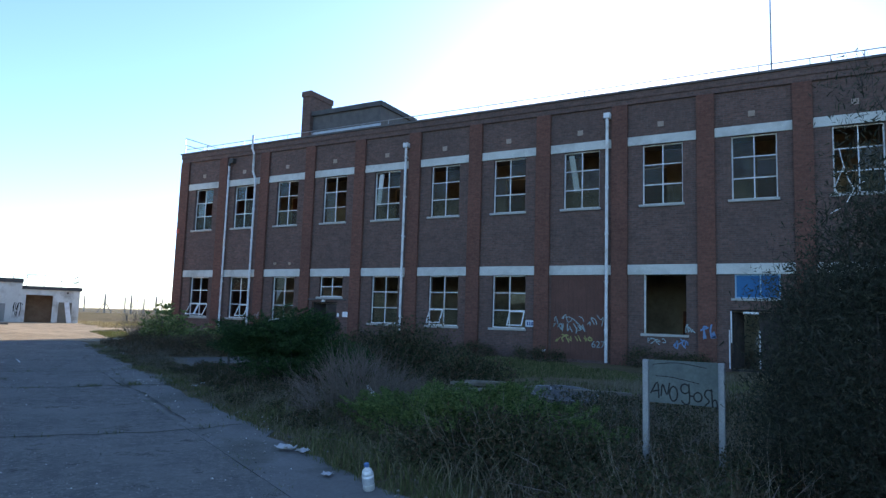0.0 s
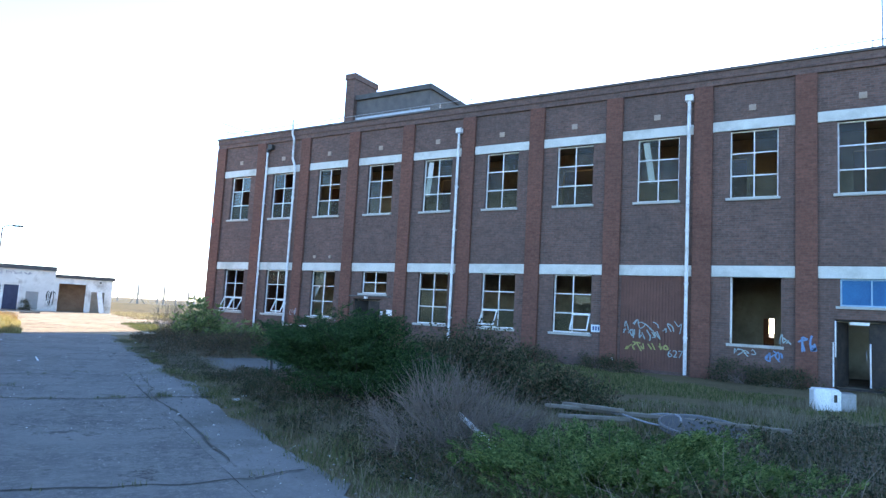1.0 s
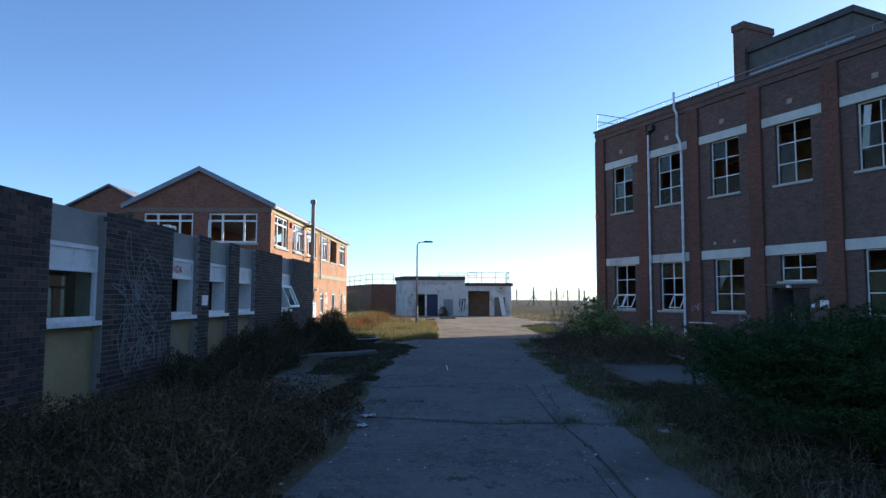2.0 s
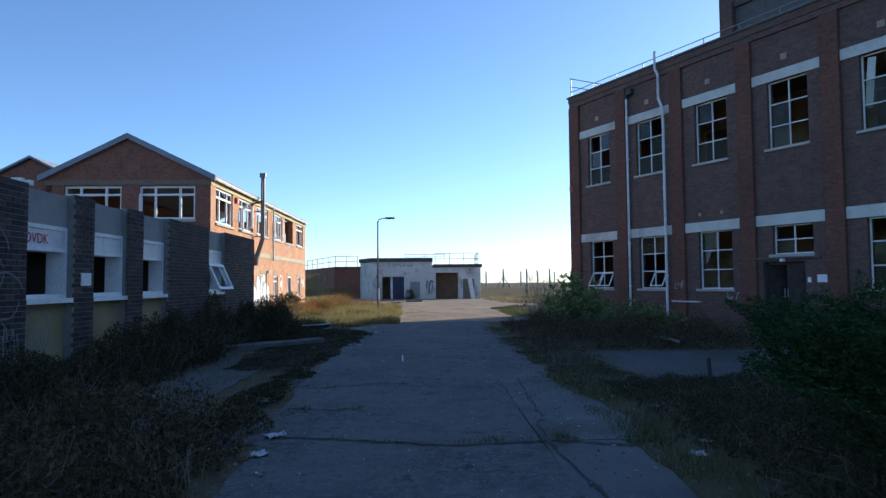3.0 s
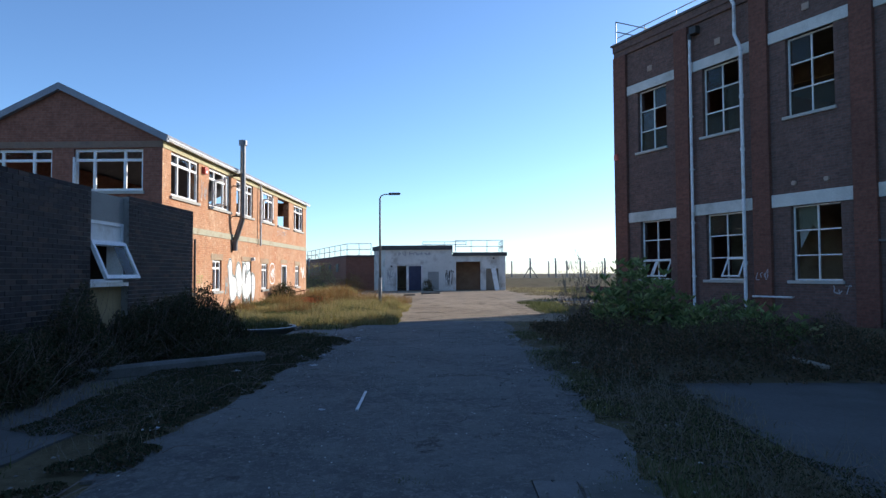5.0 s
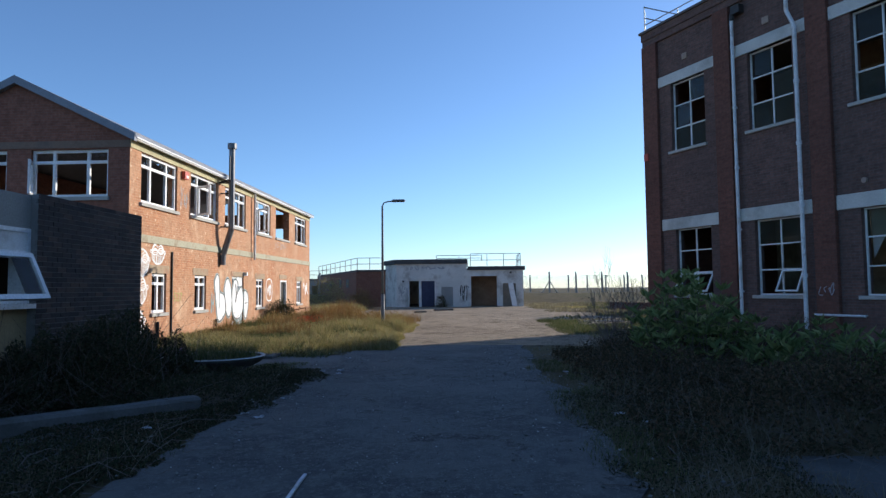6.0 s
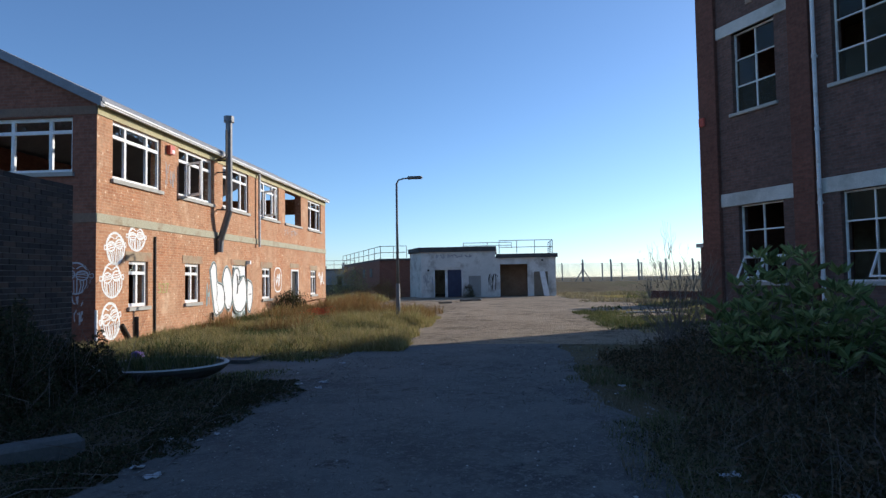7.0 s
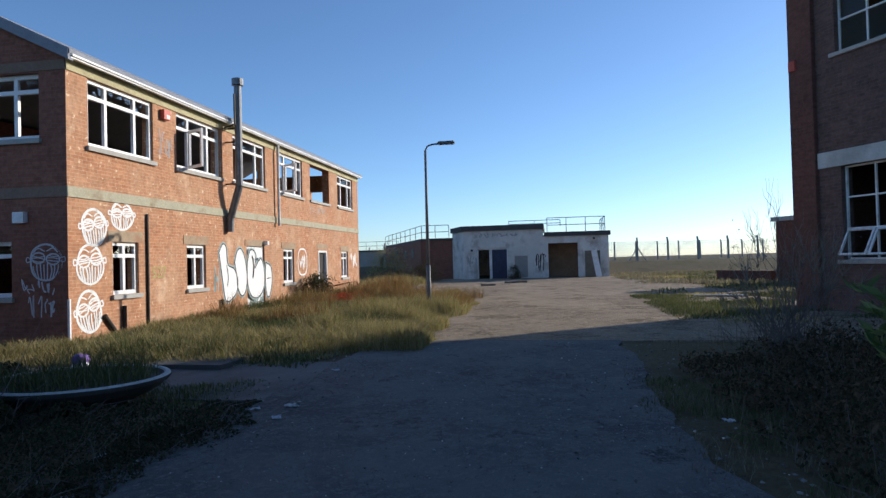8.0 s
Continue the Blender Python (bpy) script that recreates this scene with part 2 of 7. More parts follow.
PIPE_WHITE = rough_surface("painted_pipe", (0.62, 0.64, 0.66), (0.74, 0.75, 0.76), 3, 30, 0.1, 0.5, dirt=(0.4, 0.36, 0.32), dirt_scale=2)
PIPE_BLACK = rough_surface("black_pipe", (0.03, 0.028, 0.028), (0.06, 0.055, 0.05), 4, 40, 0.2, 0.5)
STEEL = rough_surface("galvanised_steel", (0.3, 0.31, 0.33), (0.42, 0.43, 0.45), 6, 60, 0.1, 0.45, 0.7)
RAIL = rough_surface("dull_rail", (0.25, 0.26, 0.28), (0.36, 0.37, 0.38), 6, 60, 0.1, 0.5, 0.5)
RENDER_WHITE = rough_surface("whitewashed_render", (0.58, 0.565, 0.52), (0.75, 0.73, 0.68), 0.8, 25, 0.3, dirt=(0.34, 0.31, 0.27), dirt_scale=0.9)
CONCRETE = rough_surface("old_concrete", (0.27, 0.265, 0.25), (0.36, 0.35, 0.33), 0.9, 25, 0.35, dirt=(0.2, 0.19, 0.17), dirt_scale=0.5)
FASCIA = rough_surface("grey_fascia", (0.3, 0.29, 0.265), (0.38, 0.365, 0.335), 1.5, 40, 0.15, dirt=(0.24, 0.22, 0.2))
APRON = rough_surface("ochre_panel", (0.33, 0.25, 0.13), (0.42, 0.33, 0.19), 1.5, 40, 0.15, dirt=(0.22, 0.18, 0.11))
ROOF = rough_surface("sheet_roof", (0.22, 0.24, 0.28), (0.3, 0.32, 0.36), 2, 30, 0.15)
BLUE_BOARD = rough_surface("blue_board", (0.015, 0.1, 0.24), (0.02, 0.14, 0.31), 2, 30, 0.1, 0.6)
RED_INFILL = rough_surface("red_infill", (0.13, 0.065, 0.052), (0.175, 0.085, 0.066), 2, 30, 0.2)
WOOD = rough_surface("weathered_wood", (0.26, 0.22, 0.17), (0.38, 0.33, 0.27), 4, 50, 0.4)
OLD_WOOD = rough_surface("grey_old_wood", (0.15, 0.13, 0.105), (0.25, 0.22, 0.18), 4, 50, 0.4)
TWIG = rough_surface("dry_twig", (0.126, 0.1015, 0.088), (0.224, 0.1812, 0.16), 5, 50, 0.3)
# dead grass toned below straw, to carry the shade it mostly grows in
DIM_DEAD = leafage("dim_dead_grass", [(0.0, (0.145, 0.124, 0.0875)), (0.6, (0.2175, 0.186, 0.1313)), (1.0, (0.29, 0.2635, 0.1925))])
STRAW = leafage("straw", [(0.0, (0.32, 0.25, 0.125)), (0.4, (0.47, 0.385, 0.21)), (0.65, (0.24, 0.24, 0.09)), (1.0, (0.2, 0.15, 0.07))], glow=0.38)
GRASS = leafage("grass_blades", [(0.0, (0.065, 0.085, 0.034)), (0.6, (0.12, 0.135, 0.055)), (1.0, (0.24, 0.215, 0.115))], glow=0.25)
BRAMBLE = leafage("bramble_leaves", [(0.0, (0.03, 0.034, 0.02)), (0.45, (0.056, 0.066, 0.033)), (0.7, (0.085, 0.08, 0.045)), (0.88, (0.12, 0.082, 0.055)), (1.0, (0.13, 0.1, 0.06))], glow=0.2)
JUNIPER = leafage("juniper_needles", [(0.0, (0.011, 0.026, 0.012)), (0.6, (0.026, 0.058, 0.02)), (0.9, (0.055, 0.105, 0.035)), (1.0, (0.085, 0.14, 0.05))], glow=0.12)
BROWN_BRAMBLE = leafage("autumn_bramble", [(0.0, (0.04, 0.038, 0.023)), (0.4, (0.075, 0.068, 0.038)), (0.7, (0.125, 0.088, 0.055)), (1.0, (0.19, 0.125, 0.08))], glow=0.25)
RUSSET = leafage("russet_weeds", [(0.0, (0.16, 0.085, 0.04)), (0.5, (0.27, 0.16, 0.075)), (0.8, (0.36, 0.25, 0.12)), (1.0, (0.15, 0.14, 0.055))], glow=0.35)
GREY_SHRUB_GREEN = leafage("tamarisk_sprays", [(0.0, (0.028, 0.0338, 0.0252)), (0.6, (0.0532, 0.058, 0.042)), (1.0, (0.091, 0.0878, 0.07))])
BARK = rough_surface("dark_bark", (0.03, 0.025, 0.02), (0.06, 0.05, 0.04), 5, 50, 0.3)
LOW_CONIFER = leafage("bright_conifer", [(0.0, (0.036, 0.066, 0.022)), (0.5, (0.085, 0.135, 0.042)), (1.0, (0.18, 0.235, 0.085))], glow=0.2)
LONG_LEAF = leafage("long_leaves", [(0.0, (0.09, 0.13, 0.05)), (0.5, (0.17, 0.22, 0.085)), (0.9, (0.28, 0.33, 0.135)), (1.0, (0.42, 0.4, 0.2))], glow=0.3)
GREY_SHRUB = leafage("grey_shrub", [(0.0, (0.07, 0.075, 0.065)), (1.0, (0.16, 0.16, 0.14))])


def road_material():
    n = Nodes("worn_road")
    c = n.ramp(n.noise(0.55, 8, 0.72), [(0.34, (0.06, 0.06, 0.06)), (0.5, (0.12, 0.117, 0.112)), (0.64, (0.19, 0.184, 0.172))])
    c = n.mix(n.ramp(n.noise(2.3, 7, 0.75), [(0.5, (0, 0, 0)), (0.62, (1, 1, 1))]), c, (0.17, 0.163, 0.15))
    c = n.mix(n.ramp(n.noise(1.1, 8, 0.8), [(0.56, (0, 0, 0)), (0.62, (1, 1, 1))]), c, (0.06, 0.057, 0.05))
    c = n.mix(n.ramp(n.noise(19, 4, 0.8), [(0.52, (0, 0, 0)), (0.6, (1, 1, 1))]), c, (0.2, 0.192, 0.175))
    c = n.mix(n.ramp(n.noise(110, 2, 0.6), [(0.55, (0, 0, 0)), (0.7, (1, 1, 1))]), c, (0.17, 0.163, 0.15))
    n.colour(c)
    n.bump(n.noise(45, 6, 0.8), 0.8, 0.02)
    return n.done(0.9, 0, 0.25)


def earth_material():
    n = Nodes("rough_ground")
    c = n.ramp(n.noise(0.25, 8, 0.7), [(0.3, (0.09, 0.075, 0.045)), (0.5, (0.17, 0.135, 0.08)), (0.7, (0.11, 0.105, 0.05))])
    c = n.mix(1.0, c, n.ramp(n.noise(14, 5, 0.75), [(0.25, (0.6, 0.6, 0.6)), (0.75, (1.25, 1.25, 1.2))]), "MULTIPLY")
    n.colour(c)
    n.bump(n.noise(12, 6, 0.75), 0.8, 0.06)
    return n.done(0.95, 0, 0.1)


def yard_material():
    n = Nodes("gravelly_yard")
    c = n.ramp(n.noise(0.3, 9, 0.75), [(0.32, (0.2, 0.155, 0.11)), (0.5, (0.33, 0.26, 0.187)), (0.66, (0.44, 0.35, 0.255))])
    c = n.mix(n.ramp(n.noise(0.8, 8, 0.78), [(0.5, (0, 0, 0)), (0.6, (1, 1, 1))]), c, (0.165, 0.13, 0.088))
    c = n.mix(n.ramp(n.noise(7, 6, 0.8), [(0.5, (0, 0, 0)), (0.62, (1, 1, 1))]), c, (0.447, 0.353, 0.256))
    c = n.mix(1.0, c, n.ramp(n.noise(28, 4, 0.8), [(0.3, (0.62, 0.62, 0.62)), (0.7, (1.3, 1.3, 1.3))]), "MULTIPLY")
    n.colour(c)
    n.bump(n.noise(16, 7, 0.8), 1.0, 0.05)
    return n.done(0.95, 0, 0.1)


ROAD_SIDE = rough_surface("worn_roadside", (0.115, 0.1127, 0.1069), (0.184, 0.1782, 0.1679), 0.9, 30, 0.4, dirt=(0.069, 0.069, 0.0517), dirt_scale=0.7)
PAD = rough_surface("pad_concrete", (0.0884, 0.087, 0.0816), (0.1224, 0.119, 0.1122), 0.9, 25, 0.35, dirt=(0.068, 0.068, 0.0544), dirt_scale=0.5)
ROAD, EARTH, YARD = road_material(), earth_material(), yard_material()

# ---------------------------------------------------------------- ground
def sheet(name, x0, x1, y0, y1, z, material, cells=1, m=None, rise=None):
    bm = bmesh.new()
    nx, ny = (cells, cells) if isinstance(cells, int) else cells
    g = [[bm.verts.new((x0 + (x1 - x0) * i / nx, y0 + (y1 - y0) * k / ny, z)) for k in range(ny + 1)] for i in range(nx + 1)]
    for i in range(nx):
        for k in range(ny):
            bm.faces.new((g[i][k], g[i + 1][k], g[i + 1][k + 1], g[i][k + 1]))
    if rise:
        for v in bm.verts:
            v.co.z += rise(v.co)
    ob = part(name, bm, material)
    if m:
        ob.matrix_world = m
    return ob


def bank(co):
    """The low sea bank far behind the yard."""
    s = -co.x
    k = min(max((s - 76) / 10, 0), 1)
    return (0.95 * k * k * (3 - 2 * k) + 0.12 * noise.noise(Vector((co.x * 0.15, co.y * 0.15, 0))) * k) if 60 < s < 400 else 0.0


bm = bmesh.new()
cuts_x = [-2500, -900, -400, -200, -130] + [-120 + 1.5 * i for i in range(110)] + [60, 120, 300, 1000, 2500]
cuts_y = [-2500, -900, -300, -100, -50] + [-40 + 2.5 * i for i in range(46)] + [90, 130, 200, 400, 1000, 2500]
grid = [[bm.verts.new((x, y, GROUND - 0.03 + 0.025 * noise.noise(Vector((x * 0.4, y * 0.4, 3))) + bank(Vector((x, y, 0))))) for y in cuts_y] for x in cuts_x]
for i in range(len(cuts_x) - 1):
    for k in range(len(cuts_y) - 1):
        bm.faces.new((grid[i][k], grid[i + 1][k], grid[i + 1][k + 1], grid[i][k + 1]))
ground = part("ground", bm, EARTH)
ground.matrix_world = TURN_L
tagged(ground, "rough ground of earth, dead grass and weeds", "ground", kind="structure")


def slab(name, s0, s1, w0, w1, top, material, label, ragged=0.0, step=0.35):
    """A flat slab along the road with ragged edges, 0.1 m deep."""
    bm = bmesh.new()
    n = max(2, int((s1 - s0) / step))
    rows = []
    for i in range(n + 1):
        s = s0 + (s1 - s0) * i / n
        near, far = ragged if isinstance(ragged, tuple) else (ragged, ragged)
        a = w0 + near * noise.noise(Vector((s * 0.5, w0 * 3, 1.0))) + 0.5 * near * noise.noise(Vector((s * 2.3, w0, 5.0)))
        b = w1 + far * noise.noise(Vector((s * 0.5, w1 * 3, 7.0))) + 0.5 * far * noise.noise(Vector((s * 2.3, w1, 9.0)))
        m = [a + (b - a) * k / 6 for k in range(7)]
        rows.append([bm.verts.new((-s, w, top + 0.006 * noise.noise(Vector((s * 0.5, w * 0.5, 2))))) for w in m])
    for r, q in zip(rows[:-1], rows[1:]):
        for k in range(6):
            bm.faces.new((r[k], r[k + 1], q[k + 1], q[k]))
    edge = [e for e in bm.edges if len(e.link_faces) == 1]
    down = bmesh.ops.extrude_edge_only(bm, edges=edge)["geom"]
    for v in down:
        if isinstance(v, bmesh.types.BMVert):
            v.co.z -= 0.1
    ob = part(name, bm, material)
    ob.matrix_world = TURN_L
    return tagged(ob, label, "road" if "road" in name else "pavement", kind="structure")


slab("road", -14, 14.352, -0.55, 2.19, GROUND, ROAD, "worn asphalt and concrete road with weeds in its joints", (0.2, 0.02))
slab("road", 18.35, 33.6, -0.95, 3.2, GROUND, ROAD, "worn asphalt and concrete road with weeds in its joints", (0.25, 0.4))
slab("road", 14.36, 18.35, -0.8, 2.19, GROUND, ROAD, "worn asphalt and concrete road with weeds in its joints", (0.25, 0.02))
slab("pavement", -14, 14.35, 2.2, 3.0, GROUND - 0.006, ROAD_SIDE, "cracked concrete strip beside the road", (0.02, 0.3))
slab("pavement", 14.36, 18.36, 2.2, 3.25, GROUND - 0.001, ROAD_SIDE, "cracked concrete strip beside the road", (0.02, 0.35))
slab("pavement", 17.9, 22.4, 4.35, 10.5, GROUND - 0.01, PAD, "concrete pad in front of the factory", 0.15)
slab("pavement", 15.0, 24.5, -4.0, -1.9, GROUND - 0.01, PAD, "concrete pad beside the low building", 0.15)
slab("pavement", 28.7, 31.3, -6.6, -0.45, GROUND - 0.012, ROAD_SIDE, "worn paved branch of the road", 0.25)
slab("yard", 33.5, 71, -0.6, 9.0, GROUND - 0.004, YARD, "bare gravelly yard in sunlight", 0.5)
slab("yard", 45, 72, -6, -0.4, GROUND - 0.008, YARD, "bare gravelly yard in sunlight", 0.7)

# ---------------------------------------------------------------- the factory
FRONT, PITCH, BAY0, BAYS = 25.2, 3.147, -31.33, 14
EAST = BAY0 + PITCH * BAYS


def bay_x(i):
    return BAY0 + PITCH * i


factory = thing("factory", Matrix(), "long two-storey red brick factory, derelict, with broken white windows", "building")
upper = [(bay_x(i) + 0.55, bay_x(i) + 2.03, 5.99, 8.32) for i in range(BAYS)]
lower = []
for i in range(BAYS):
    x = bay_x(i)
    if i == 3:
        lower += [(x + 0.6, x + 2.05, 2.31, 3.3), (x + 0.2, x + 1.75, -0.3, 2.06)]
    elif i == 7:
        lower += [(x + 0.08, x + 2.45, 0.0, 3.31)]
    elif i == 9:
        lower += [(x + 0.6, x + 2.05, 2.46, 3.31), (x + 0.45, x + 2.2, -0.3, 2.06)]
    else:
        lower += [(x + 0.6, x + 2.12, 1.12, 3.31)]
part("front_wall", pierced(-32.02, EAST + 0.6, -0.3, 9.98, FRONT + 0.02, FRONT + 0.36, upper + lower), PANEL_BRICK, factory, "weathered purple-brown brick panels")
bm = boxes((-32.02, EAST + 0.6, FRONT - 0.06, FRONT + 0.36, 9.98, 10.2), (-32.04, EAST + 0.62, FRONT - 0.1, FRONT + 0.36, 10.2, 10.46))
part("parapet", bm, PANEL_BRICK, factory, "brick parapet band")
part("coping", boxes((-32.1, EAST + 0.7, FRONT - 0.16, FRONT + 0.42, 10.46, 10.54)), COPING, factory, "dark coping along the roof edge")
for i in range(BAYS + 1):
    x0, x1 = (bay_x(i) - 0.62, bay_x(i)) if i else (-32.04, BAY0)
    bm = boxes((x0, x1, FRONT - 0.1, FRONT + 0.05, -0.3, 9.98))
    soften(bm, 0.012)
    part("pier", bm, PIER_BRICK, factory, "red brick pier")
for i in range(BAYS):
    for z0, z1 in ((8.32, 8.67), (3.31, 3.69)):
        bm = boxes((bay_x(i) + 0.002, bay_x(i) + 2.525, FRONT - 0.03, FRONT + 0.3, z0, z1))
        soften(bm, 0.01)
        part("lintel", bm, LINTEL, factory, "pale concrete lintel")
BACK = FRONT + 13.0
back_holes = [(bay_x(i) + 0.55, bay_x(i) + 2.03, 6.0, 8.3) for i in range(BAYS)] + [(bay_x(i) + 0.55, bay_x(i) + 2.03, 1.3, 3.2) for i in range(BAYS)]
part("back_wall", pierced(-32.02, EAST + 0.6, -0.3, 10.4, BACK, BACK + 0.35, back_holes), PANEL_BRICK, factory)
part("end_wall", boxes((-32.02, -31.68, FRONT + 0.36, BACK, -0.3, 10.46)), PIER_BRICK, factory)
part("end_wall", boxes((EAST + 0.26, EAST + 0.6, FRONT + 0.36, BACK, -0.3, 10.46)), PIER_BRICK, factory)
part("roof", boxes((-31.68, EAST + 0.26, FRONT + 0.36, BACK, 9.6, 9.9)), FELT, factory)
part("upper_floor", boxes((-31.68, EAST + 0.26, FRONT + 0.36, BACK, 4.4, 4.7)), PLASTER, factory)
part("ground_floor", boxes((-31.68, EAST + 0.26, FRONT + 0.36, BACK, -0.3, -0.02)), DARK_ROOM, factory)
part("inner_wall", pierced(-31.68, EAST + 0.26, -0.02, 9.6, FRONT + 6.0, FRONT + 6.15, [(-5.15, -4.75, 0, 2.1)] + [(x, x + 2.2, 4.7, 8.8) for x in (-29, -21, -14, -8, -2, 6)]), PLASTER, factory)

# chimney and tank room behind the parapet
chimney = part("chimney", boxes((-24.2, -23.62, 26.5, 28.3, 9.9, 13.3), (-24.24, -23.58, 26.44, 28.36, 13.3, 13.6)), PANEL_BRICK, factory, "tall dark brick chimney stack")
tank = part("tank_room", boxes((-23.62, -19.1, 26.75, 30.0, 9.9, 12.2)), COPING, factory, "dark flat-roofed tank room on the roof")
part("roof_edge", boxes((-23.66, -19.0, 26.62, 30.1, 12.2, 12.45)), FELT, tank)
part("ledge", boxes((-23.6, -19.06, 26.68, 26.75, 11.15, 11.28)), STEEL, tank, "pale metal ledge")

# ---------------------------------------------------------------- the orange building
OR_S, OR_W, OR_LEN, OR_DEEP = 33.82, -7.38, 19.95, 6.45
orange = thing("workshop", TURN_L @ Matrix.Translation((-OR_S, OR_W, 0)), "two-storey orange brick workshop with white windows and graffiti", "building")
side_up = [(a, a + 2.28, 3.92, 5.36) for a in (0.62, 3.9, 6.95, 10.3, 13.4, 16.8)]
side_low = [(1.34, 2.26, 0.76, 1.93), (4.3, 5.27, 0.75, 1.93), (7.74, 9.05, -0.3, 1.95), (10.6, 11.6, 0.67, 1.9), (14.15, 15.2, -0.3, 1.88), (17.17, 18.17, 0.68, 1.88)]
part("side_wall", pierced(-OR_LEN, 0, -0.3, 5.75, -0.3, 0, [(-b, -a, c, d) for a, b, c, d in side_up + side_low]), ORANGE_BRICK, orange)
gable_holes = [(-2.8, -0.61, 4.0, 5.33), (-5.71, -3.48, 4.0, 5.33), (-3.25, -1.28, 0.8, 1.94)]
# thin skin added to carry the gable's shaded tone up to the corner
part("corner_facing", boxes((0.0, 0.005, -0.31, 0.0, -0.3, 5.62)), SHADED_BRICK, orange)
part("gable_wall", pierced(-OR_DEEP, -0.3, -0.3, 5.6, -0.3, 0, gable_holes, axis="y"), SHADED_BRICK, orange)
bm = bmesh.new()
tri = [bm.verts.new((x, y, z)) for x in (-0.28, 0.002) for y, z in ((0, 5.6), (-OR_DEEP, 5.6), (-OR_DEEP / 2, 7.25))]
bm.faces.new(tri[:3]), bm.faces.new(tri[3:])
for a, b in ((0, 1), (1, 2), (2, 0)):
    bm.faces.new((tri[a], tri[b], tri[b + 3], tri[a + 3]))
part("gable", bm, SHADED_BRICK, orange)
part("back_wall", pierced(-OR_LEN, 0, -0.3, 5.7, -OR_DEEP, -OR_DEEP + 0.3, []), SHADED_BRICK, orange)
part("far_wall", pierced(-OR_DEEP + 0.3, -0.3, -0.3, 5.75, -OR_LEN, -OR_LEN + 0.3, [(-2.4, -1.3, 3.9, 4.95)], axis="y"), ORANGE_BRICK, orange)
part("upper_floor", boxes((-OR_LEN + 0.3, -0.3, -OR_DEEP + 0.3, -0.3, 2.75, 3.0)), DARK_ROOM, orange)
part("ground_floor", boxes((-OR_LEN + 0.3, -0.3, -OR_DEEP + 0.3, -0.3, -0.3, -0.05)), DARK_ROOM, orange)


def roof_slope(y_eave, y_ridge, z_eave, z_ridge, x0, x1, thick=0.1):
    bm = bmesh.new()
    v = [bm.verts.new((x, y, z + t)) for x in (x0, x1) for y, z in ((y_eave, z_eave), (y_ridge, z_ridge)) for t in (0, thick)]
    for f in ((0, 1, 3, 2), (4, 6, 7, 5), (0, 4, 5, 1), (2, 3, 7, 6), (0, 2, 6, 4), (1, 5, 7, 3)):
        bm.faces.new([v[i] for i in f])
    return bm


part("roof", roof_slope(0.22, -OR_DEEP / 2, 5.62, 7.3, -OR_LEN - 0.15, 0.15), ROOF, orange, "grey sheet roof")
part("roof", roof_slope(-OR_DEEP - 0.22, -OR_DEEP / 2, 5.62, 7.3, -OR_LEN - 0.15, 0.15), ROOF, orange, "grey sheet roof")

# ---------------------------------------------------------------- the low dark building
DK_W = -4.27
dark = thing("low_building", TURN_L @ Matrix.Translation((0, DK_W, 0)), "single-storey derelict building of dark brick with boarded white windows", "building")
DARK_WALLS = [(10.5, 13.42), (14.7, 16.97), (18.12, 18.73), (19.92, 20.55), (21.74, 24.28), (25.54, 28.47)]
DARK_BAYS = [(13.42, 14.7), (16.97, 18.12), (18.73, 19.92), (20.55, 21.74), (24.28, 25.54)]
for a, b in DARK_WALLS:
    part("brick_wall", boxes((-b, -a, -0.25, 0.005, -0.3, 2.8)), MORTAR, dark)
for a, b in DARK_BAYS:
    part("fascia", boxes((-b, -a, -0.2, -0.1, 2.29, 2.78)), FASCIA, dark, "grey board fascia")
    part("apron", boxes((-b, -a, -0.2, -0.12, -0.3, 1.24)), APRON, dark, "stained ochre panel below the window")
part("roof", boxes((-28.47, -8, -8.5, -0.25, 2.62, 2.74)), FELT, dark)
part("floor", boxes((-28.47, -8, -8.5, -0.25, -0.3, -0.05)), DARK_ROOM, dark)
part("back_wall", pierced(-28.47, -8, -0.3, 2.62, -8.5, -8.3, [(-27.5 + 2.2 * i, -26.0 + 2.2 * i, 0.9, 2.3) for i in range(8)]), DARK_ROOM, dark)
for i in range(8):
    bm = boxes((-27.5 + 2.2 * i, -27.42 + 2.2 * i, -8.42, -8.3, 0.9, 2.3), (-26.08 + 2.2 * i, -26.0 + 2.2 * i, -8.42, -8.3, 0.9, 2.3), (-27.42 + 2.2 * i, -26.08 + 2.2 * i, -8.42, -8.3, 1.86, 1.94), (-26.8 + 2.2 * i, -26.72 + 2.2 * i, -8.42, -8.3, 0.9, 1.86))
    part("rear_window", bm, PVC, dark, "white window frame without glass")
part("end_wall", boxes((-28.47, -28.25, -8.3, -0.25, -0.3, 2.8)), DARK_BRICK, dark)
part("end_wall", boxes((-8.2, -8.0, -8.3, -0.25, -0.3, 2.62)), DARK_BRICK, dark)

# ---------------------------------------------------------------- the white building and its brick wing
WH_S = 70.0
white = thing("white_building", TURN_L @ Matrix.Translation((-WH_S, 0.4, 0)), "low whitewashed flat-roofed building with peeling render", "building")
part("front_wall", pierced(-4.6, 1.2, -0.3, 3.45, -0.25, 0, [(-3.62, -1.38, -0.3, 2.15)], axis="y"), RENDER_WHITE, white)
part("front_wall", pierced(1.2, 5.8, -0.3, 2.9, -0.25, 0.004, [(1.54, 3.64, -0.3, 2.4), (4.12, 5.2, -0.3, 1.8)], axis="y"), RENDER_WHITE, white)
part("roof", boxes((-8, 0.15, -4.75, 1.25, 3.45, 3.82)), FELT, white)
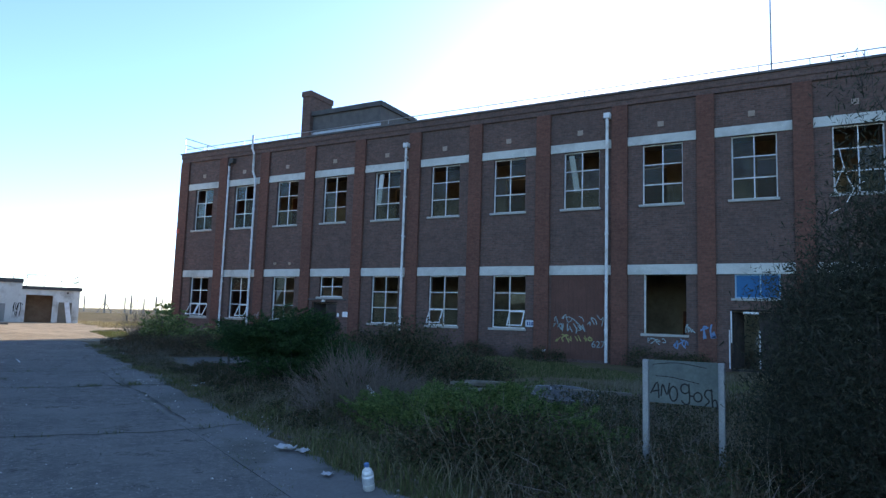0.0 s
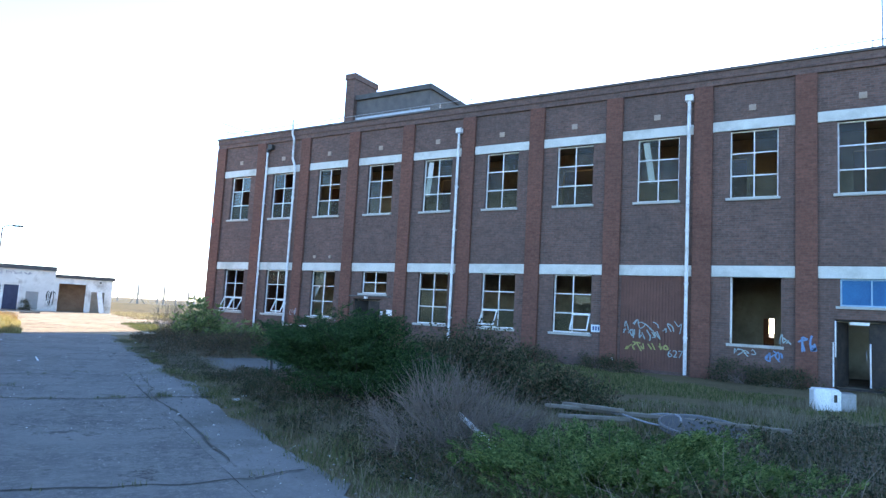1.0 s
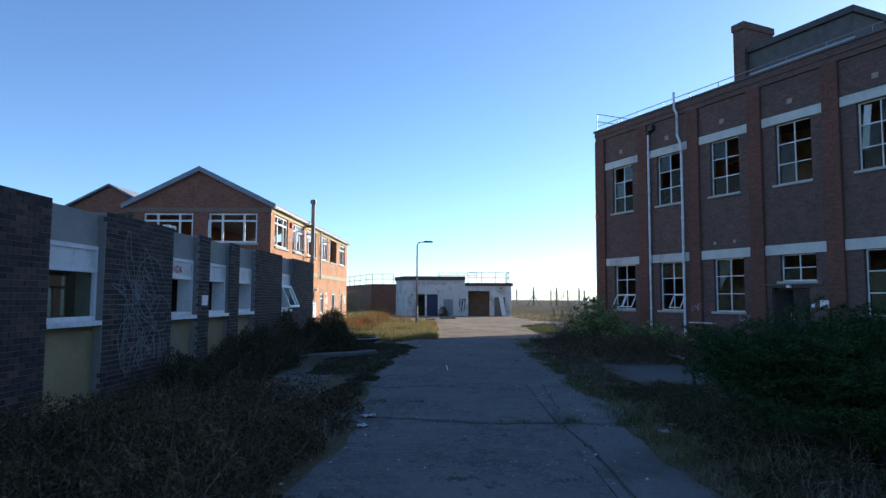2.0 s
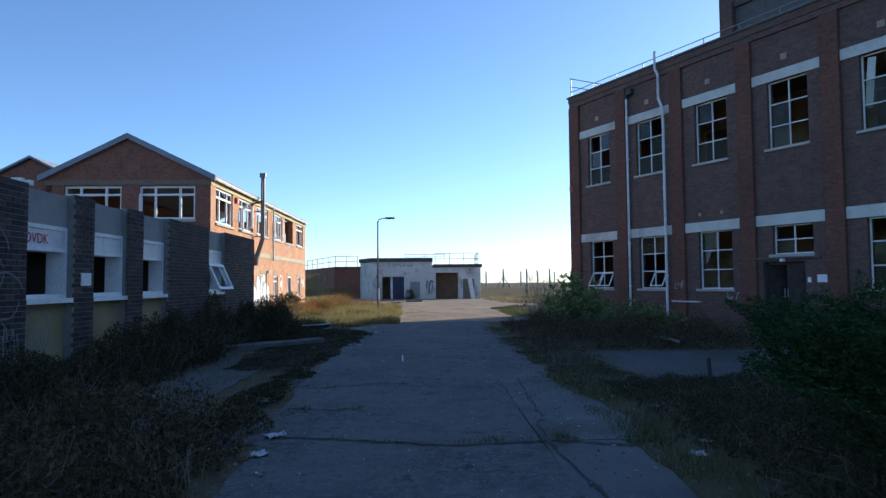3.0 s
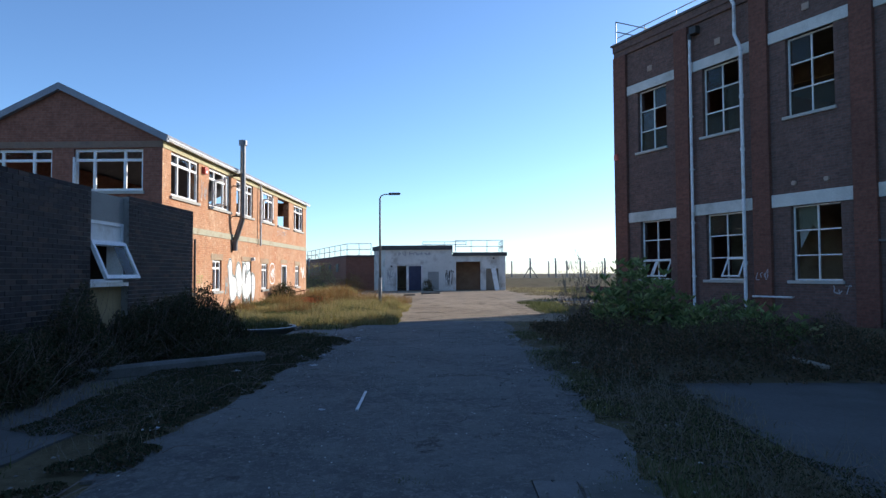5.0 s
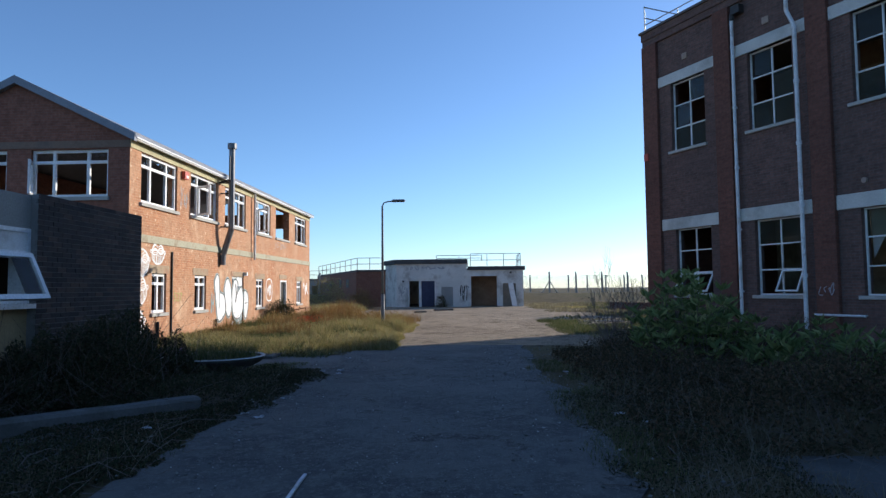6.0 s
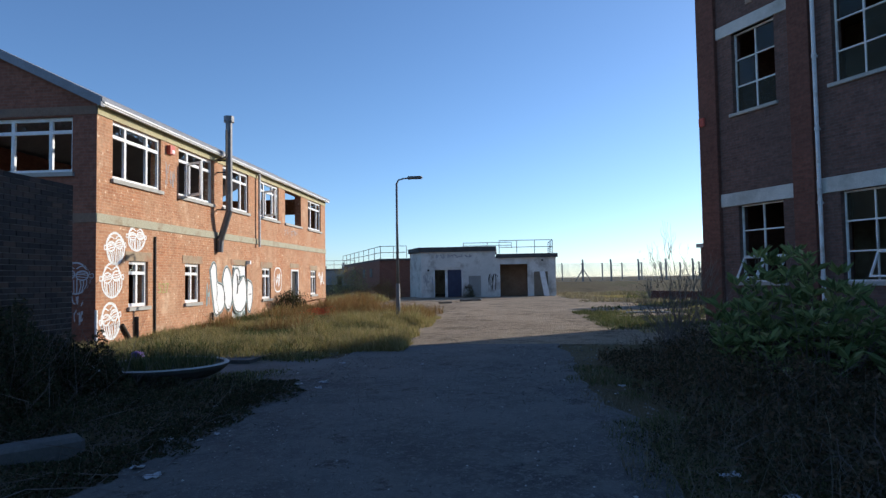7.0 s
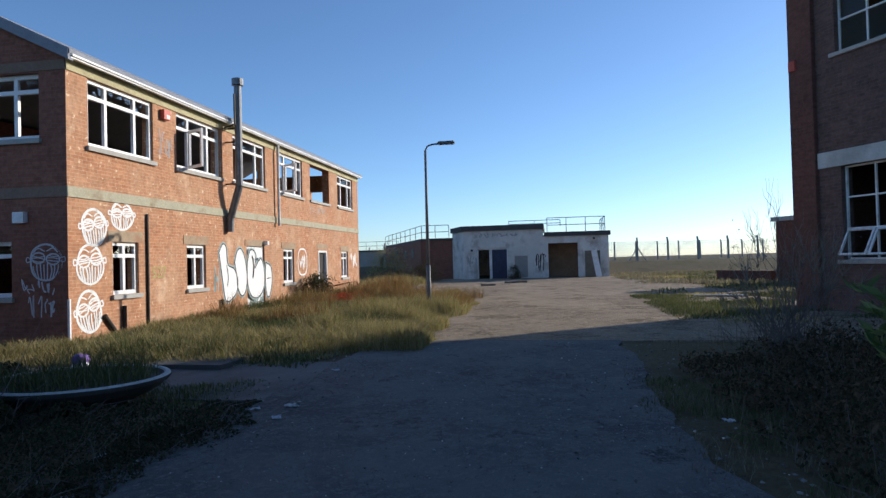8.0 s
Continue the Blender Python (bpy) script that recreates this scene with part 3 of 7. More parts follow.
part("roof", boxes((-8, 0.15, 1.255, 5.95, 2.9, 3.2)), FELT, white)
part("back_wall", boxes((-8, -7.8, -4.6, 5.8, -0.3, 2.9)), RENDER_WHITE, white)
part("side_wall", boxes((-7.8, -0.25, 5.6, 5.8, -0.3, 2.9)), RENDER_WHITE, white)
part("side_wall", boxes((-7.8, -0.25, -4.6, -4.4, -0.3, 3.45)), RENDER_WHITE, white)
part("floor", boxes((-7.8, -0.25, -4.4, 5.6, -0.3, -0.06)), DARK_ROOM, white)

# ---------------------------------------------------------------- windows and fittings of the factory
# soot of the burnt doors, darkened further for the shade of open doorways
SOOT_SHADE = rough_surface("soot_and_shade_door", (0.03, 0.026, 0.024), (0.055, 0.047, 0.043), 3, 30, 0.3, dirt=(0.08, 0.062, 0.05), dirt_scale=2)
AIRBRICK = rough_surface("air_brick", (0.33, 0.25, 0.2), (0.42, 0.33, 0.27), 5, 60, 0.3)
CLOTH = rough_surface("torn_blind", (0.6, 0.6, 0.57), (0.72, 0.72, 0.68), 3, 40, 0.2)
rng = np.random.default_rng(7)


def lattice(bm, x0, x1, z0, z1, y0, y1, cols, rows, edge=0.045, bars=0.03):
    """A window frame with its glazing bars, in one piece."""
    xs = [x0 + edge, *[v for c in cols for v in (c - bars / 2, c + bars / 2)], x1 - edge]
    zs = [z0 + edge, *[v for c in rows for v in (c - bars / 2, c + bars / 2)], z1 - edge]
    pierced(x0, x1, z0, z1, y0, y1, [(a, b, c, d) for a, b in zip(xs[::2], xs[1::2]) for c, d in zip(zs[::2], zs[1::2])], into=bm)


def steel_window(x0, x1, z0, z1, rows, gone=(), dusty=(), ajar=(), label="white steel window with glazing bars"):
    """A two-light window with its panes, sill and any light that stands ajar; rows counted from below."""
    y0, y1 = FRONT + 0.15, FRONT + 0.2
    bm = bmesh.new()
    zs = [z0 + (z1 - z0) * k / rows for k in range(rows + 1)]
    xm = (x0 + x1) / 2
    lattice(bm, x0, x1, z0, z1, y0, y1, [xm], zs[1:-1], 0.045, 0.036)
    win = part("window", bm, WHITE_PAINT, factory, label)
    sill = boxes((x0 - 0.12, x1 + 0.06, FRONT - 0.06, FRONT + 0.15, z0 - 0.1, z0 - 0.002))
    soften(sill, 0.012)
    part("sill", sill, SILL, win)
    for k in range(rows):
        for c in range(2):
            if (c, k) in gone:
                continue
            a, b = (x0 + 0.05, xm - 0.02) if c == 0 else (xm + 0.02, x1 - 0.05)
            lo, hi = zs[k] + 0.025, zs[k + 1] - 0.025
            if (c, k) in ajar:
                bm = bmesh.new()
                lattice(bm, a, b, lo, hi, -0.02, 0.02, [], [], 0.045)
                leaf = part("opening_light", bm, WHITE_PAINT, win, "top-hung light standing ajar")
                turn = Matrix.Translation((0, y0 - 0.03, hi)) @ Matrix.Rotation(radians(-28), 4, "X") @ Matrix.Translation((0, 0, -hi))
                leaf.matrix_local = turn
                continue
            pane = part("pane", boxes((a, b, y0 + 0.022, y0 + 0.028, lo, hi)), DUSTY_GLASS if (c, k) in dusty else GLASS, win)
            pane.visible_shadow = False
    return win


UP_GONE = {i: [(i % 2, 2), (1, 1 + i % 2)] for i in range(BAYS)}
UP_GONE.update({1: [(1, 2), (0, 1)], 3: [(0, 2), (1, 2), (1, 1), (1, 0)], 5: [(0, 2), (1, 1)], 10: [(0, 2), (0, 1), (0, 0), (1, 2)], 2: [(1, 2), (0, 1), (1, 1)]})
LOW_GONE = {0: [(0, 2), (1, 2), (0, 1), (1, 1)], 1: [(0, 1), (1, 1), (0, 0)], 2: [(1, 1), (1, 2), (0, 1), (0, 0), (1, 0)], 3: [], 4: [(0, 2), (1, 2), (1, 1)], 10: [(0, 1), (1, 2), (1, 1)], 6: [(0, 2), (1, 2), (0, 1)], 5: [(1, 2), (0, 2), (0, 1), (1, 1)]}
LOW_AJAR = {0: [(0, 0), (1, 0)], 1: [(1, 0)], 5: [(0, 0)], 6: [(1, 0)]}
for i in range(BAYS):
    x = bay_x(i)
    low_dust = [(0, 0), (1, 0)] if i not in (3, 12) else [(1, 0)]
    steel_window(x + 0.55, x + 2.03, 5.99, 8.32, 3, UP_GONE.get(i, ()), low_dust + ([(0, 1), (1, 1)] if i in (1, 11) else []))
    if i == 3:
        steel_window(x + 0.6, x + 2.05, 2.31, 3.31, 2, [(0, 1), (1, 0), (1, 1)], [(0, 0)])
    elif i not in (7, 8, 9):
        steel_window(x + 0.6, x + 2.12, 1.12, 3.31, 3, LOW_GONE.get(i, ()), [(0, 2), (1, 2), (0, 0), (1, 0), (0, 1)], LOW_AJAR.get(i, ()))

# blinds and planks that hang in the windows
for i, lean in ((4, 5), (7, -9)):
    x = bay_x(i) + 0.9
    ob = part("hanging_board", boxes((-0.11, 0.11, -0.012, 0.012, -1.55, 0)), CLOTH, None)
    ob.matrix_world = pose(x - 0.1, FRONT + 0.28, 8.24, 0, lean, 12)
    tagged(ob, "loose white board hanging inside a broken window", "board")
bm = bmesh.new()
v = [bm.verts.new(p) for p in ((bay_x(2) + 0.66, FRONT + 0.3, 3.26), (bay_x(2) + 1.3, FRONT + 0.34, 3.26), (bay_x(2) + 1.28, FRONT + 0.31, 2.5), (bay_x(2) + 1.05, FRONT + 0.36, 2.75), (bay_x(2) + 0.68, FRONT + 0.33, 2.05))]
bm.faces.new(v)
bmesh.ops.solidify(bm, geom=bm.faces[:], thickness=0.01)
tagged(part("torn_blind", bm, CLOTH), "torn pale blind hanging inside a broken window", "blind")

# bay with the red infill
x = bay_x(7)
bm = boxes((x + 0.08, x + 2.45, FRONT + 0.06, FRONT + 0.2, -0.2, 3.31))
infill = part("infill_panel", bm, RED_INFILL, factory, "ribbed red-brown sheet infill")
for k in range(22):
    part("rib", boxes((x + 0.1 + k * 0.106, x + 0.165 + k * 0.106, FRONT + 0.03, FRONT + 0.06, -0.2, 3.305)), RED_INFILL, infill)
# bay with the open hole
x = bay_x(8)
bm = boxes((x + 0.5, x + 2.2, FRONT - 0.06, FRONT + 0.3, 1.02, 1.115))
part("sill", bm, SILL, factory)
part("timber_frame", boxes((x + 0.6, x + 0.65, FRONT + 0.1, FRONT + 0.2, 1.12, 3.31)), WHITE_PAINT, factory)
# blue boards over the burnt doorway
x = bay_x(9)
bm = boxes((x + 0.6, x + 2.05, FRONT + 0.1, FRONT + 0.13, 2.46, 3.31))
board = part("window_board", bm, BLUE_BOARD, factory, "blue painted boards over a window")
bm = bmesh.new()
lattice(bm, x + 0.6, x + 2.05, 2.46, 3.31, FRONT + 0.06, FRONT + 0.098, [x + 1.42], [], 0.05, 0.04)
part("frame", bm, rough_surface("pale_blue_paint", (0.2, 0.36, 0.5), (0.28, 0.44, 0.58), 3, 40, 0.1, 0.6), board)
part("sill", boxes((x + 0.48, x + 2.15, FRONT - 0.05, FRONT + 0.1, 2.38, 2.455)), SILL, board)


def double_door(x0, x1, z1, mat, label, swing):
    """Two leaves in a frame, hinged at the sides and turned in by swing degrees."""
    bm = bmesh.new()
    lattice(bm, x0, x1, -0.08, z1, FRONT + 0.14, FRONT + 0.24, [], [], 0.06)
    frame_ = part("door", bm, mat, factory, label)
    half = (x1 - x0) / 2 - 0.07
    for side, hinge, turn in ((1, x0 + 0.065, swing[0]), (-1, x1 - 0.065, -swing[1])):
        bm = boxes((0 if side > 0 else -half, half if side > 0 else 0, -0.02, 0.02, 0, z1 - 0.1))
        for lo, hi in ((0.15, 0.9), (1.05, z1 - 0.25)):
            box(bm, side * 0.12 if side > 0 else -half + 0.12, half - 0.12 if side > 0 else -0.12, -0.03, 0.03, lo, hi)
        leaf = part("leaf", bm, mat, frame_)
        leaf.matrix_local = Matrix.Translation((hinge, FRONT + 0.2, 0.02)) @ Matrix.Rotation(radians(turn), 4, "Z")
        bm = bmesh.new()
        bar(bm, (hinge + side * (half - 0.05), FRONT + 0.12, 0.85), (hinge + side * (half - 0.05), FRONT + 0.12, 1.15), 0.014)
        part("handle", bm, STEEL, frame_, "steel pull handle")


double_door(bay_x(3) + 0.2, bay_x(3) + 1.75, 2.06, SOOT_SHADE, "dark double doors, one leaf open", (62, 0))
double_door(bay_x(9) + 0.45, bay_x(9) + 2.2, 2.06, SOOT_SHADE, "burnt double doors standing half open", (70, 12))
part("canopy", boxes((bay_x(3) - 0.02, bay_x(3) + 2.3, FRONT - 0.08, FRONT + 0.03, 2.15, 2.21)), COPING, factory, "thin dark ledge over the door")
bulkhead = part("door_lamp", boxes((bay_x(3) + 0.92, bay_x(3) + 1.04, FRONT - 0.12, FRONT + 0.03, 2.06, 2.155)), PVC, factory, "small white bulkhead lamp")
for dx, lo, hi in ((-0.06, 0.0, 1.35), (0.0, 0.9, 2.0), (0.9, 0.05, 1.35)):
    part("door_strip", boxes((bay_x(9) + 0.45 + dx, bay_x(9) + 0.49 + dx, FRONT - 0.03, FRONT + 0.03, lo, hi)), PIPE_WHITE, factory)
# white-painted strip standing for the bright light at the doorway's top
part("door_strip", boxes((bay_x(9) + 0.85, bay_x(9) + 1.35, FRONT + 0.0, FRONT + 0.06, 1.9, 1.99)), WHITE_PAINT, factory)

# air bricks, pipes, rails
for i in range(BAYS):
    x = bay_x(i) + 1.24
    bm = boxes((x - 0.11, x + 0.11, FRONT - 0.012, FRONT + 0.03, 8.98, 9.18))
    for k in range(3):
        box(bm, x - 0.09, x + 0.09, FRONT - 0.02, FRONT - 0.012, 9.01 + k * 0.055, 9.035 + k * 0.055)
    part("air_brick", bm, AIRBRICK, factory, "pale terracotta air brick")
for dx in (0.75, 1.75):
    bm = bmesh.new()
    bar(bm, (bay_x(2) + dx, FRONT - 0.05, 3.98), (bay_x(2) + dx, FRONT + 0.05, 3.98), 0.07, 12)
    part("round_vent", bm, AIRBRICK, factory)


def downpipe(x, z0, z1, r, mat, label, hopper=True, y=FRONT - 0.2):
    bm = bmesh.new()
    bar(bm, (x, y, z0), (x, y, z1), r, 12)
    pipe = part("downpipe", bm, mat, factory, label)
    if hopper:
        bm = boxes((x - 0.13, x + 0.13, y - 0.1, FRONT - 0.02, z1 - 0.02, z1 + 0.2))
        soften(bm, 0.02)
        part("hopper", bm, mat, pipe)
    k = z0 + 1.2
    while k < z1 - 0.3:
        bm = bmesh.new()
        bar(bm, (x, y, k), (x, y, k + 0.07), r * 1.3, 12)
        box(bm, x - 0.012, x + 0.012, y, FRONT - 0.0, k, k + 0.05)
        part("bracket", bm, mat, pipe)
        k += 1.85
    return pipe


PX = (bay_x(1) + 0.16, bay_x(1) + 2.28, bay_x(5) - 0.72, bay_x(8) - 0.76, bay_x(11) - 0.72)
pa = downpipe(PX[0], 0.0, 9.45, 0.05, PIPE_WHITE, "white cast-iron downpipe", False, FRONT - 0.12)
bm = bmesh.new()
chain(bm, [(PX[0], FRONT - 0.12, 9.45), (PX[0] + 0.02, FRONT - 0.12, 9.65), (PX[0] + 0.15, FRONT - 0.06, 9.75)], 0.075, 12)
box(bm, PX[0] + 0.05, PX[0] + 0.35, FRONT - 0.2, FRONT, 9.6, 9.85)
part("hopper", bm, PIPE_BLACK, pa, "black rusty hopper head")
bm = bmesh.new()
chain(bm, [(PX[1], FRONT - 0.17, -0.05), (PX[1], FRONT - 0.17, 8.5), (PX[1] - 0.22, FRONT - 0.17, 9.0), (PX[1] - 0.22, FRONT - 0.17, 10.0), (PX[1] - 0.32, FRONT - 0.22, 10.25), (PX[1] - 0.32, FRONT - 0.22, 11.0)], 0.055, 12)
sv = part("soil_pipe", bm, PIPE_WHITE, factory, "grey soil pipe rising past the parapet")
for k in (1.6, 3.5, 5.2, 6.9, 8.4):
    bm = bmesh.new()
    bar(bm, (PX[1], FRONT - 0.17, k), (PX[1], FRONT - 0.17, k + 0.1), 0.075, 12)
    part("collar", bm, PIPE_WHITE, sv)
downpipe(PX[2], 0.2, 9.3, 0.055, PIPE_WHITE, "white cast-iron downpipe")
downpipe(PX[3], -0.05, 9.5, 0.06, PIPE_WHITE, "white cast-iron downpipe")
downpipe(PX[4], 4.4, 9.5, 0.06, PIPE_WHITE, "white cast-iron downpipe, broken off")
bm = bmesh.new()
bar(bm, (bay_x(2) - 0.6, FRONT - 0.2, 0.62), (bay_x(2) + 0.75, FRONT - 0.2, 0.62), 0.03)
box(bm, bay_x(2) - 0.55, bay_x(2) - 0.5, FRONT - 0.2, FRONT, 0.6, 0.64)
box(bm, bay_x(2) + 0.6, bay_x(2) + 0.65, FRONT - 0.2, FRONT + 0.03, 0.6, 0.64)
part("service_pipe", bm, PIPE_WHITE, factory, "pale pipe along the wall foot")

bm = bmesh.new()
bar(bm, (-31.9, FRONT - 0.02, 10.8), (EAST, FRONT - 0.02, 10.8), 0.018, 6)
rail = part("roof_rail", bm, RAIL, factory, "low metal rail along the roof edge")
for i in range(BAYS * 2):
    bm = bmesh.new()
    bar(bm, (-31.9 + i * 1.6, FRONT - 0.02, 10.5), (-31.9 + i * 1.6, FRONT - 0.02, 10.8), 0.016, 6)
    part("post", bm, RAIL, rail)
bm = bmesh.new()
for z in (11.1, 11.5):
    bar(bm, (-31.95, FRONT + 0.02, z), (-31.95, FRONT + 3.2, z), 0.02, 6)
guard = part("end_guard", bm, RAIL, factory, "metal guard rail at the roof's end")
for y in (0.02, 1.6, 3.2):
    bm = bmesh.new()
    bar(bm, (-31.95, FRONT + y, 10.5), (-31.95, FRONT + y, 11.52), 0.022, 6)
    part("post", bm, RAIL, guard)
bm = bmesh.new()
bar(bm, (-1.17, 27, 9.9), (-1.17, 27, 17.5), 0.035, 8, 0.02)
part("mast", bm, STEEL, factory, "thin steel mast on the roof")
bm = bmesh.new()
for x, h in ((-8.3, 0.25), (-6.5, 0.2), (-5.6, 0.22)):
    bar(bm, (x, FRONT, 10.5), (x + 0.03, FRONT, 10.5 + h), 0.012, 6)
part("roof_spike", bm, PIPE_BLACK, factory)

# ---------------------------------------------------------------- paint on walls
def ribbon(bm, pts, width, lift, place):
    """A brush stroke of one width through 2D points, with round ends; place maps (a, b, lift) into the wall's space."""
    pts = [Vector(p) for p in pts]
    n = len(pts)
    left, right = [], []
    for i, p in enumerate(pts):
        d = (pts[min(i + 1, n - 1)] - pts[max(i - 1, 0)]).normalized()
        q = Vector((-d.y, d.x)) * width / 2
        left.append(p + q), right.append(p - q)

    def cap(p, d):
        a0 = math.atan2(d.y, d.x)
        return [p + Vector((math.cos(a0 + a), math.sin(a0 + a))) * width / 2 for a in (-1.05, -0.52, 0, 0.52, 1.05)]
    lv = [bm.verts.new(place(*p, lift)) for p in left]
    rv = [bm.verts.new(place(*p, lift)) for p in right]
    for i in range(n - 1):
        bm.faces.new((lv[i], lv[i + 1], rv[i + 1], rv[i]))
    end = [bm.verts.new(place(*p, lift)) for p in cap(pts[-1], pts[-1] - pts[-2])]
    bm.faces.new([rv[-1]] + end + [lv[-1]])
    end = [bm.verts.new(place(*p, lift)) for p in cap(pts[0], pts[0] - pts[1])]
    bm.faces.new([lv[0]] + end + [rv[0]])


def smooth_line(pts, per=6):
    out = []
    p = [Vector(pts[0])] + [Vector(q) for q in pts] + [Vector(pts[-1])]
    for i in range(1, len(p) - 2):
        for k in range(per):
            t = k / per
            out.append(0.5 * ((2 * p[i]) + (p[i + 1] - p[i - 1]) * t + (2 * p[i - 1] - 5 * p[i] + 4 * p[i + 1] - p[i + 2]) * t * t + (3 * p[i] - p[i - 1] - 3 * p[i + 1] + p[i + 2]) * t ** 3))
    return out + [Vector(pts[-1])]


def spray(name, tones, rough=0.7):
    return rough_surface(name, tones[0], tones[1], 6, 40, 0.05, rough)


WHITE_SPRAY = spray("white_spray", ((0.72, 0.72, 0.72), (0.8, 0.8, 0.8)))
GREY_SPRAY = spray("thin_grey_spray", ((0.3, 0.3, 0.31), (0.38, 0.38, 0.39)))
BLUE_SPRAY = spray("blue_spray", ((0.12, 0.22, 0.38), (0.17, 0.28, 0.44)))
CYAN_SPRAY = spray("pale_blue_spray", ((0.27, 0.35, 0.36), (0.34, 0.42, 0.42)))
YELLOW_SPRAY = spray("yellow_spray", ((0.33, 0.31, 0.1), (0.4, 0.37, 0.14)))
RED_SPRAY = spray("red_spray", ((0.55, 0.04, 0.05), (0.62, 0.06, 0.08)))
BLACK_SPRAY = spray("black_spray", ((0.015, 0.015, 0.015), (0.025, 0.025, 0.025)))


def scribble(x0, x1, z0, z1, strokes, width, place, mat, parent, seed, label):
    """Unreadable sprayed loops and bars within a rectangle."""
    r = np.random.default_rng(seed)
    bm = bmesh.new()
    for k in range(strokes):
        cx = x0 + (x1 - x0) * (k + 0.5) / strokes
        w = (x1 - x0) / strokes
        pts = [(cx + w * r.uniform(-0.6, 0.6), z0 + (z1 - z0) * r.uniform(0, 1)) for _ in range(r.integers(3, 6))]
        ribbon(bm, smooth_line(pts), width * r.uniform(0.8, 1.2), 0.004 + 0.0004 * k, place)
    ob = part("graffiti", bm, mat, parent, label)
    ob["kind"] = "stuff"
    return ob


def letters(text, size, m, mat, parent, label, bold=0.0):
    cu = bpy.data.curves.new("lettering", "FONT")
    cu.body, cu.size, cu.extrude, cu.offset, cu.align_x = text, size, 0.001, bold, "CENTER"
    ob = bpy.data.objects.new("lettering", cu)
    scene.collection.objects.link(ob)
    bpy.context.view_layer.update()
    data = bpy.data.meshes.new_from_object(ob)
    bpy.data.objects.remove(ob)
    data.name = "lettering"
    data.materials.clear()
    data.materials.append(mat)
    out = new("lettering", data)
    if parent:
        out.parent = parent
    out.matrix_local = m
    if label:
        out["label"] = label
    return out


def on_front(y):
    return lambda a, b, lift: (a, y - lift, b)


x7 = bay_x(7)
scribble(x7 + 0.25, x7 + 2.2, 1.3, 1.75, 8, 0.035, on_front(FRONT + 0.026), CYAN_SPRAY, factory, 3, "pale sprayed tags")
scribble(x7 + 0.2, x7 + 1.5, 1.0, 1.4, 8, 0.04, on_front(FRONT + 0.022), CYAN_SPRAY, factory, 4, "pale sprayed tags")
scribble(x7 + 0.3, x7 + 1.8, 0.65, 0.95, 8, 0.045, on_front(FRONT + 0.026), YELLOW_SPRAY, factory, 5, "yellow sprayed tags")
letters("627", 0.36, pose(x7 + 2.02, FRONT + 0.02, 0.5, 90), CYAN_SPRAY, factory, "pale sprayed number")
x8 = bay_x(8)
scribble(x8 + 0.7, x8 + 1.4, 0.7, 0.95, 4, 0.03, on_front(FRONT + 0.01), CYAN_SPRAY, factory, 6, "small sprayed tags")
scribble(x8 + 1.65, x8 + 2.3, 0.62, 0.95, 4, 0.05, on_front(FRONT + 0.01), BLUE_SPRAY, factory, 7, "blue sprayed tags")
scribble(x8 + 2.05, x8 + 2.4, 1.15, 1.55, 3, 0.04, on_front(FRONT + 0.01), CYAN_SPRAY, factory, 8, "small sprayed tags")
scribble(x8 + 2.6, x8 + 3.1, 1.0, 1.5, 4, 0.06, on_front(FRONT - 0.104), BLUE_SPRAY, factory, 9, "blue sprayed tags")
scribble(bay_x(10) - 0.5, bay_x(10) - 0.15, 0.6, 1.6, 4, 0.05, on_front(FRONT - 0.104), GREY_SPRAY, factory, 10, "grey sprayed tags")
scribble(bay_x(1) + 2.62, bay_x(1) + 3.05, 1.1, 1.5, 4, 0.03, on_front(FRONT - 0.104), GREY_SPRAY, factory, 11, "small sprayed tags")
scribble(bay_x(2) + 1.85, bay_x(2) + 2.35, 0.7, 1.0, 3, 0.03, on_front(FRONT + 0.01), GREY_SPRAY, factory, 12, "small sprayed tags")
bm = boxes((bay_x(6) + 2.16, bay_x(6) + 2.56, FRONT - 0.012, FRONT + 0.03, 1.2, 1.47))
plaque = part("wall_sign", bm, rough_surface("pale_sign", (0.55, 0.62, 0.68), (0.62, 0.68, 0.74), 3, 30, 0.05, 0.4), factory, "small pale blue sign")
part("sign_bars", boxes(*[(bay_x(6) + 2.22 + 0.1 * k, bay_x(6) + 2.28 + 0.1 * k, FRONT - 0.018, FRONT - 0.011, 1.26, 1.41) for k in range(3)]), spray("dark_blue_ink", ((0.05, 0.08, 0.2), (0.06, 0.1, 0.25))), plaque)
part("wall_sign", boxes((bay_x(3) + 2.15, bay_x(3) + 2.5, FRONT - 0.012, FRONT + 0.03, 1.35, 1.6)), PVC, factory, "small white notice")
part("wall_sign", boxes((bay_x(3) + 1.83, bay_x(3) + 1.93, FRONT - 0.02, FRONT + 0.03, 1.35, 1.52)), PVC, factory, "small white switch box")
part("junction_box", boxes((bay_x(7) - 0.2, bay_x(7) - 0.08, FRONT - 0.14, FRONT - 0.08, 0.25, 0.33)), PVC, factory)
part("alarm_box", boxes((-31.98, -31.78, FRONT - 0.16, FRONT - 0.08, 5.85, 6.1)), rough_surface("red_box", (0.4, 0.08, 0.06), (0.5, 0.12, 0.09), 3, 30, 0.05), factory, "small red alarm box")

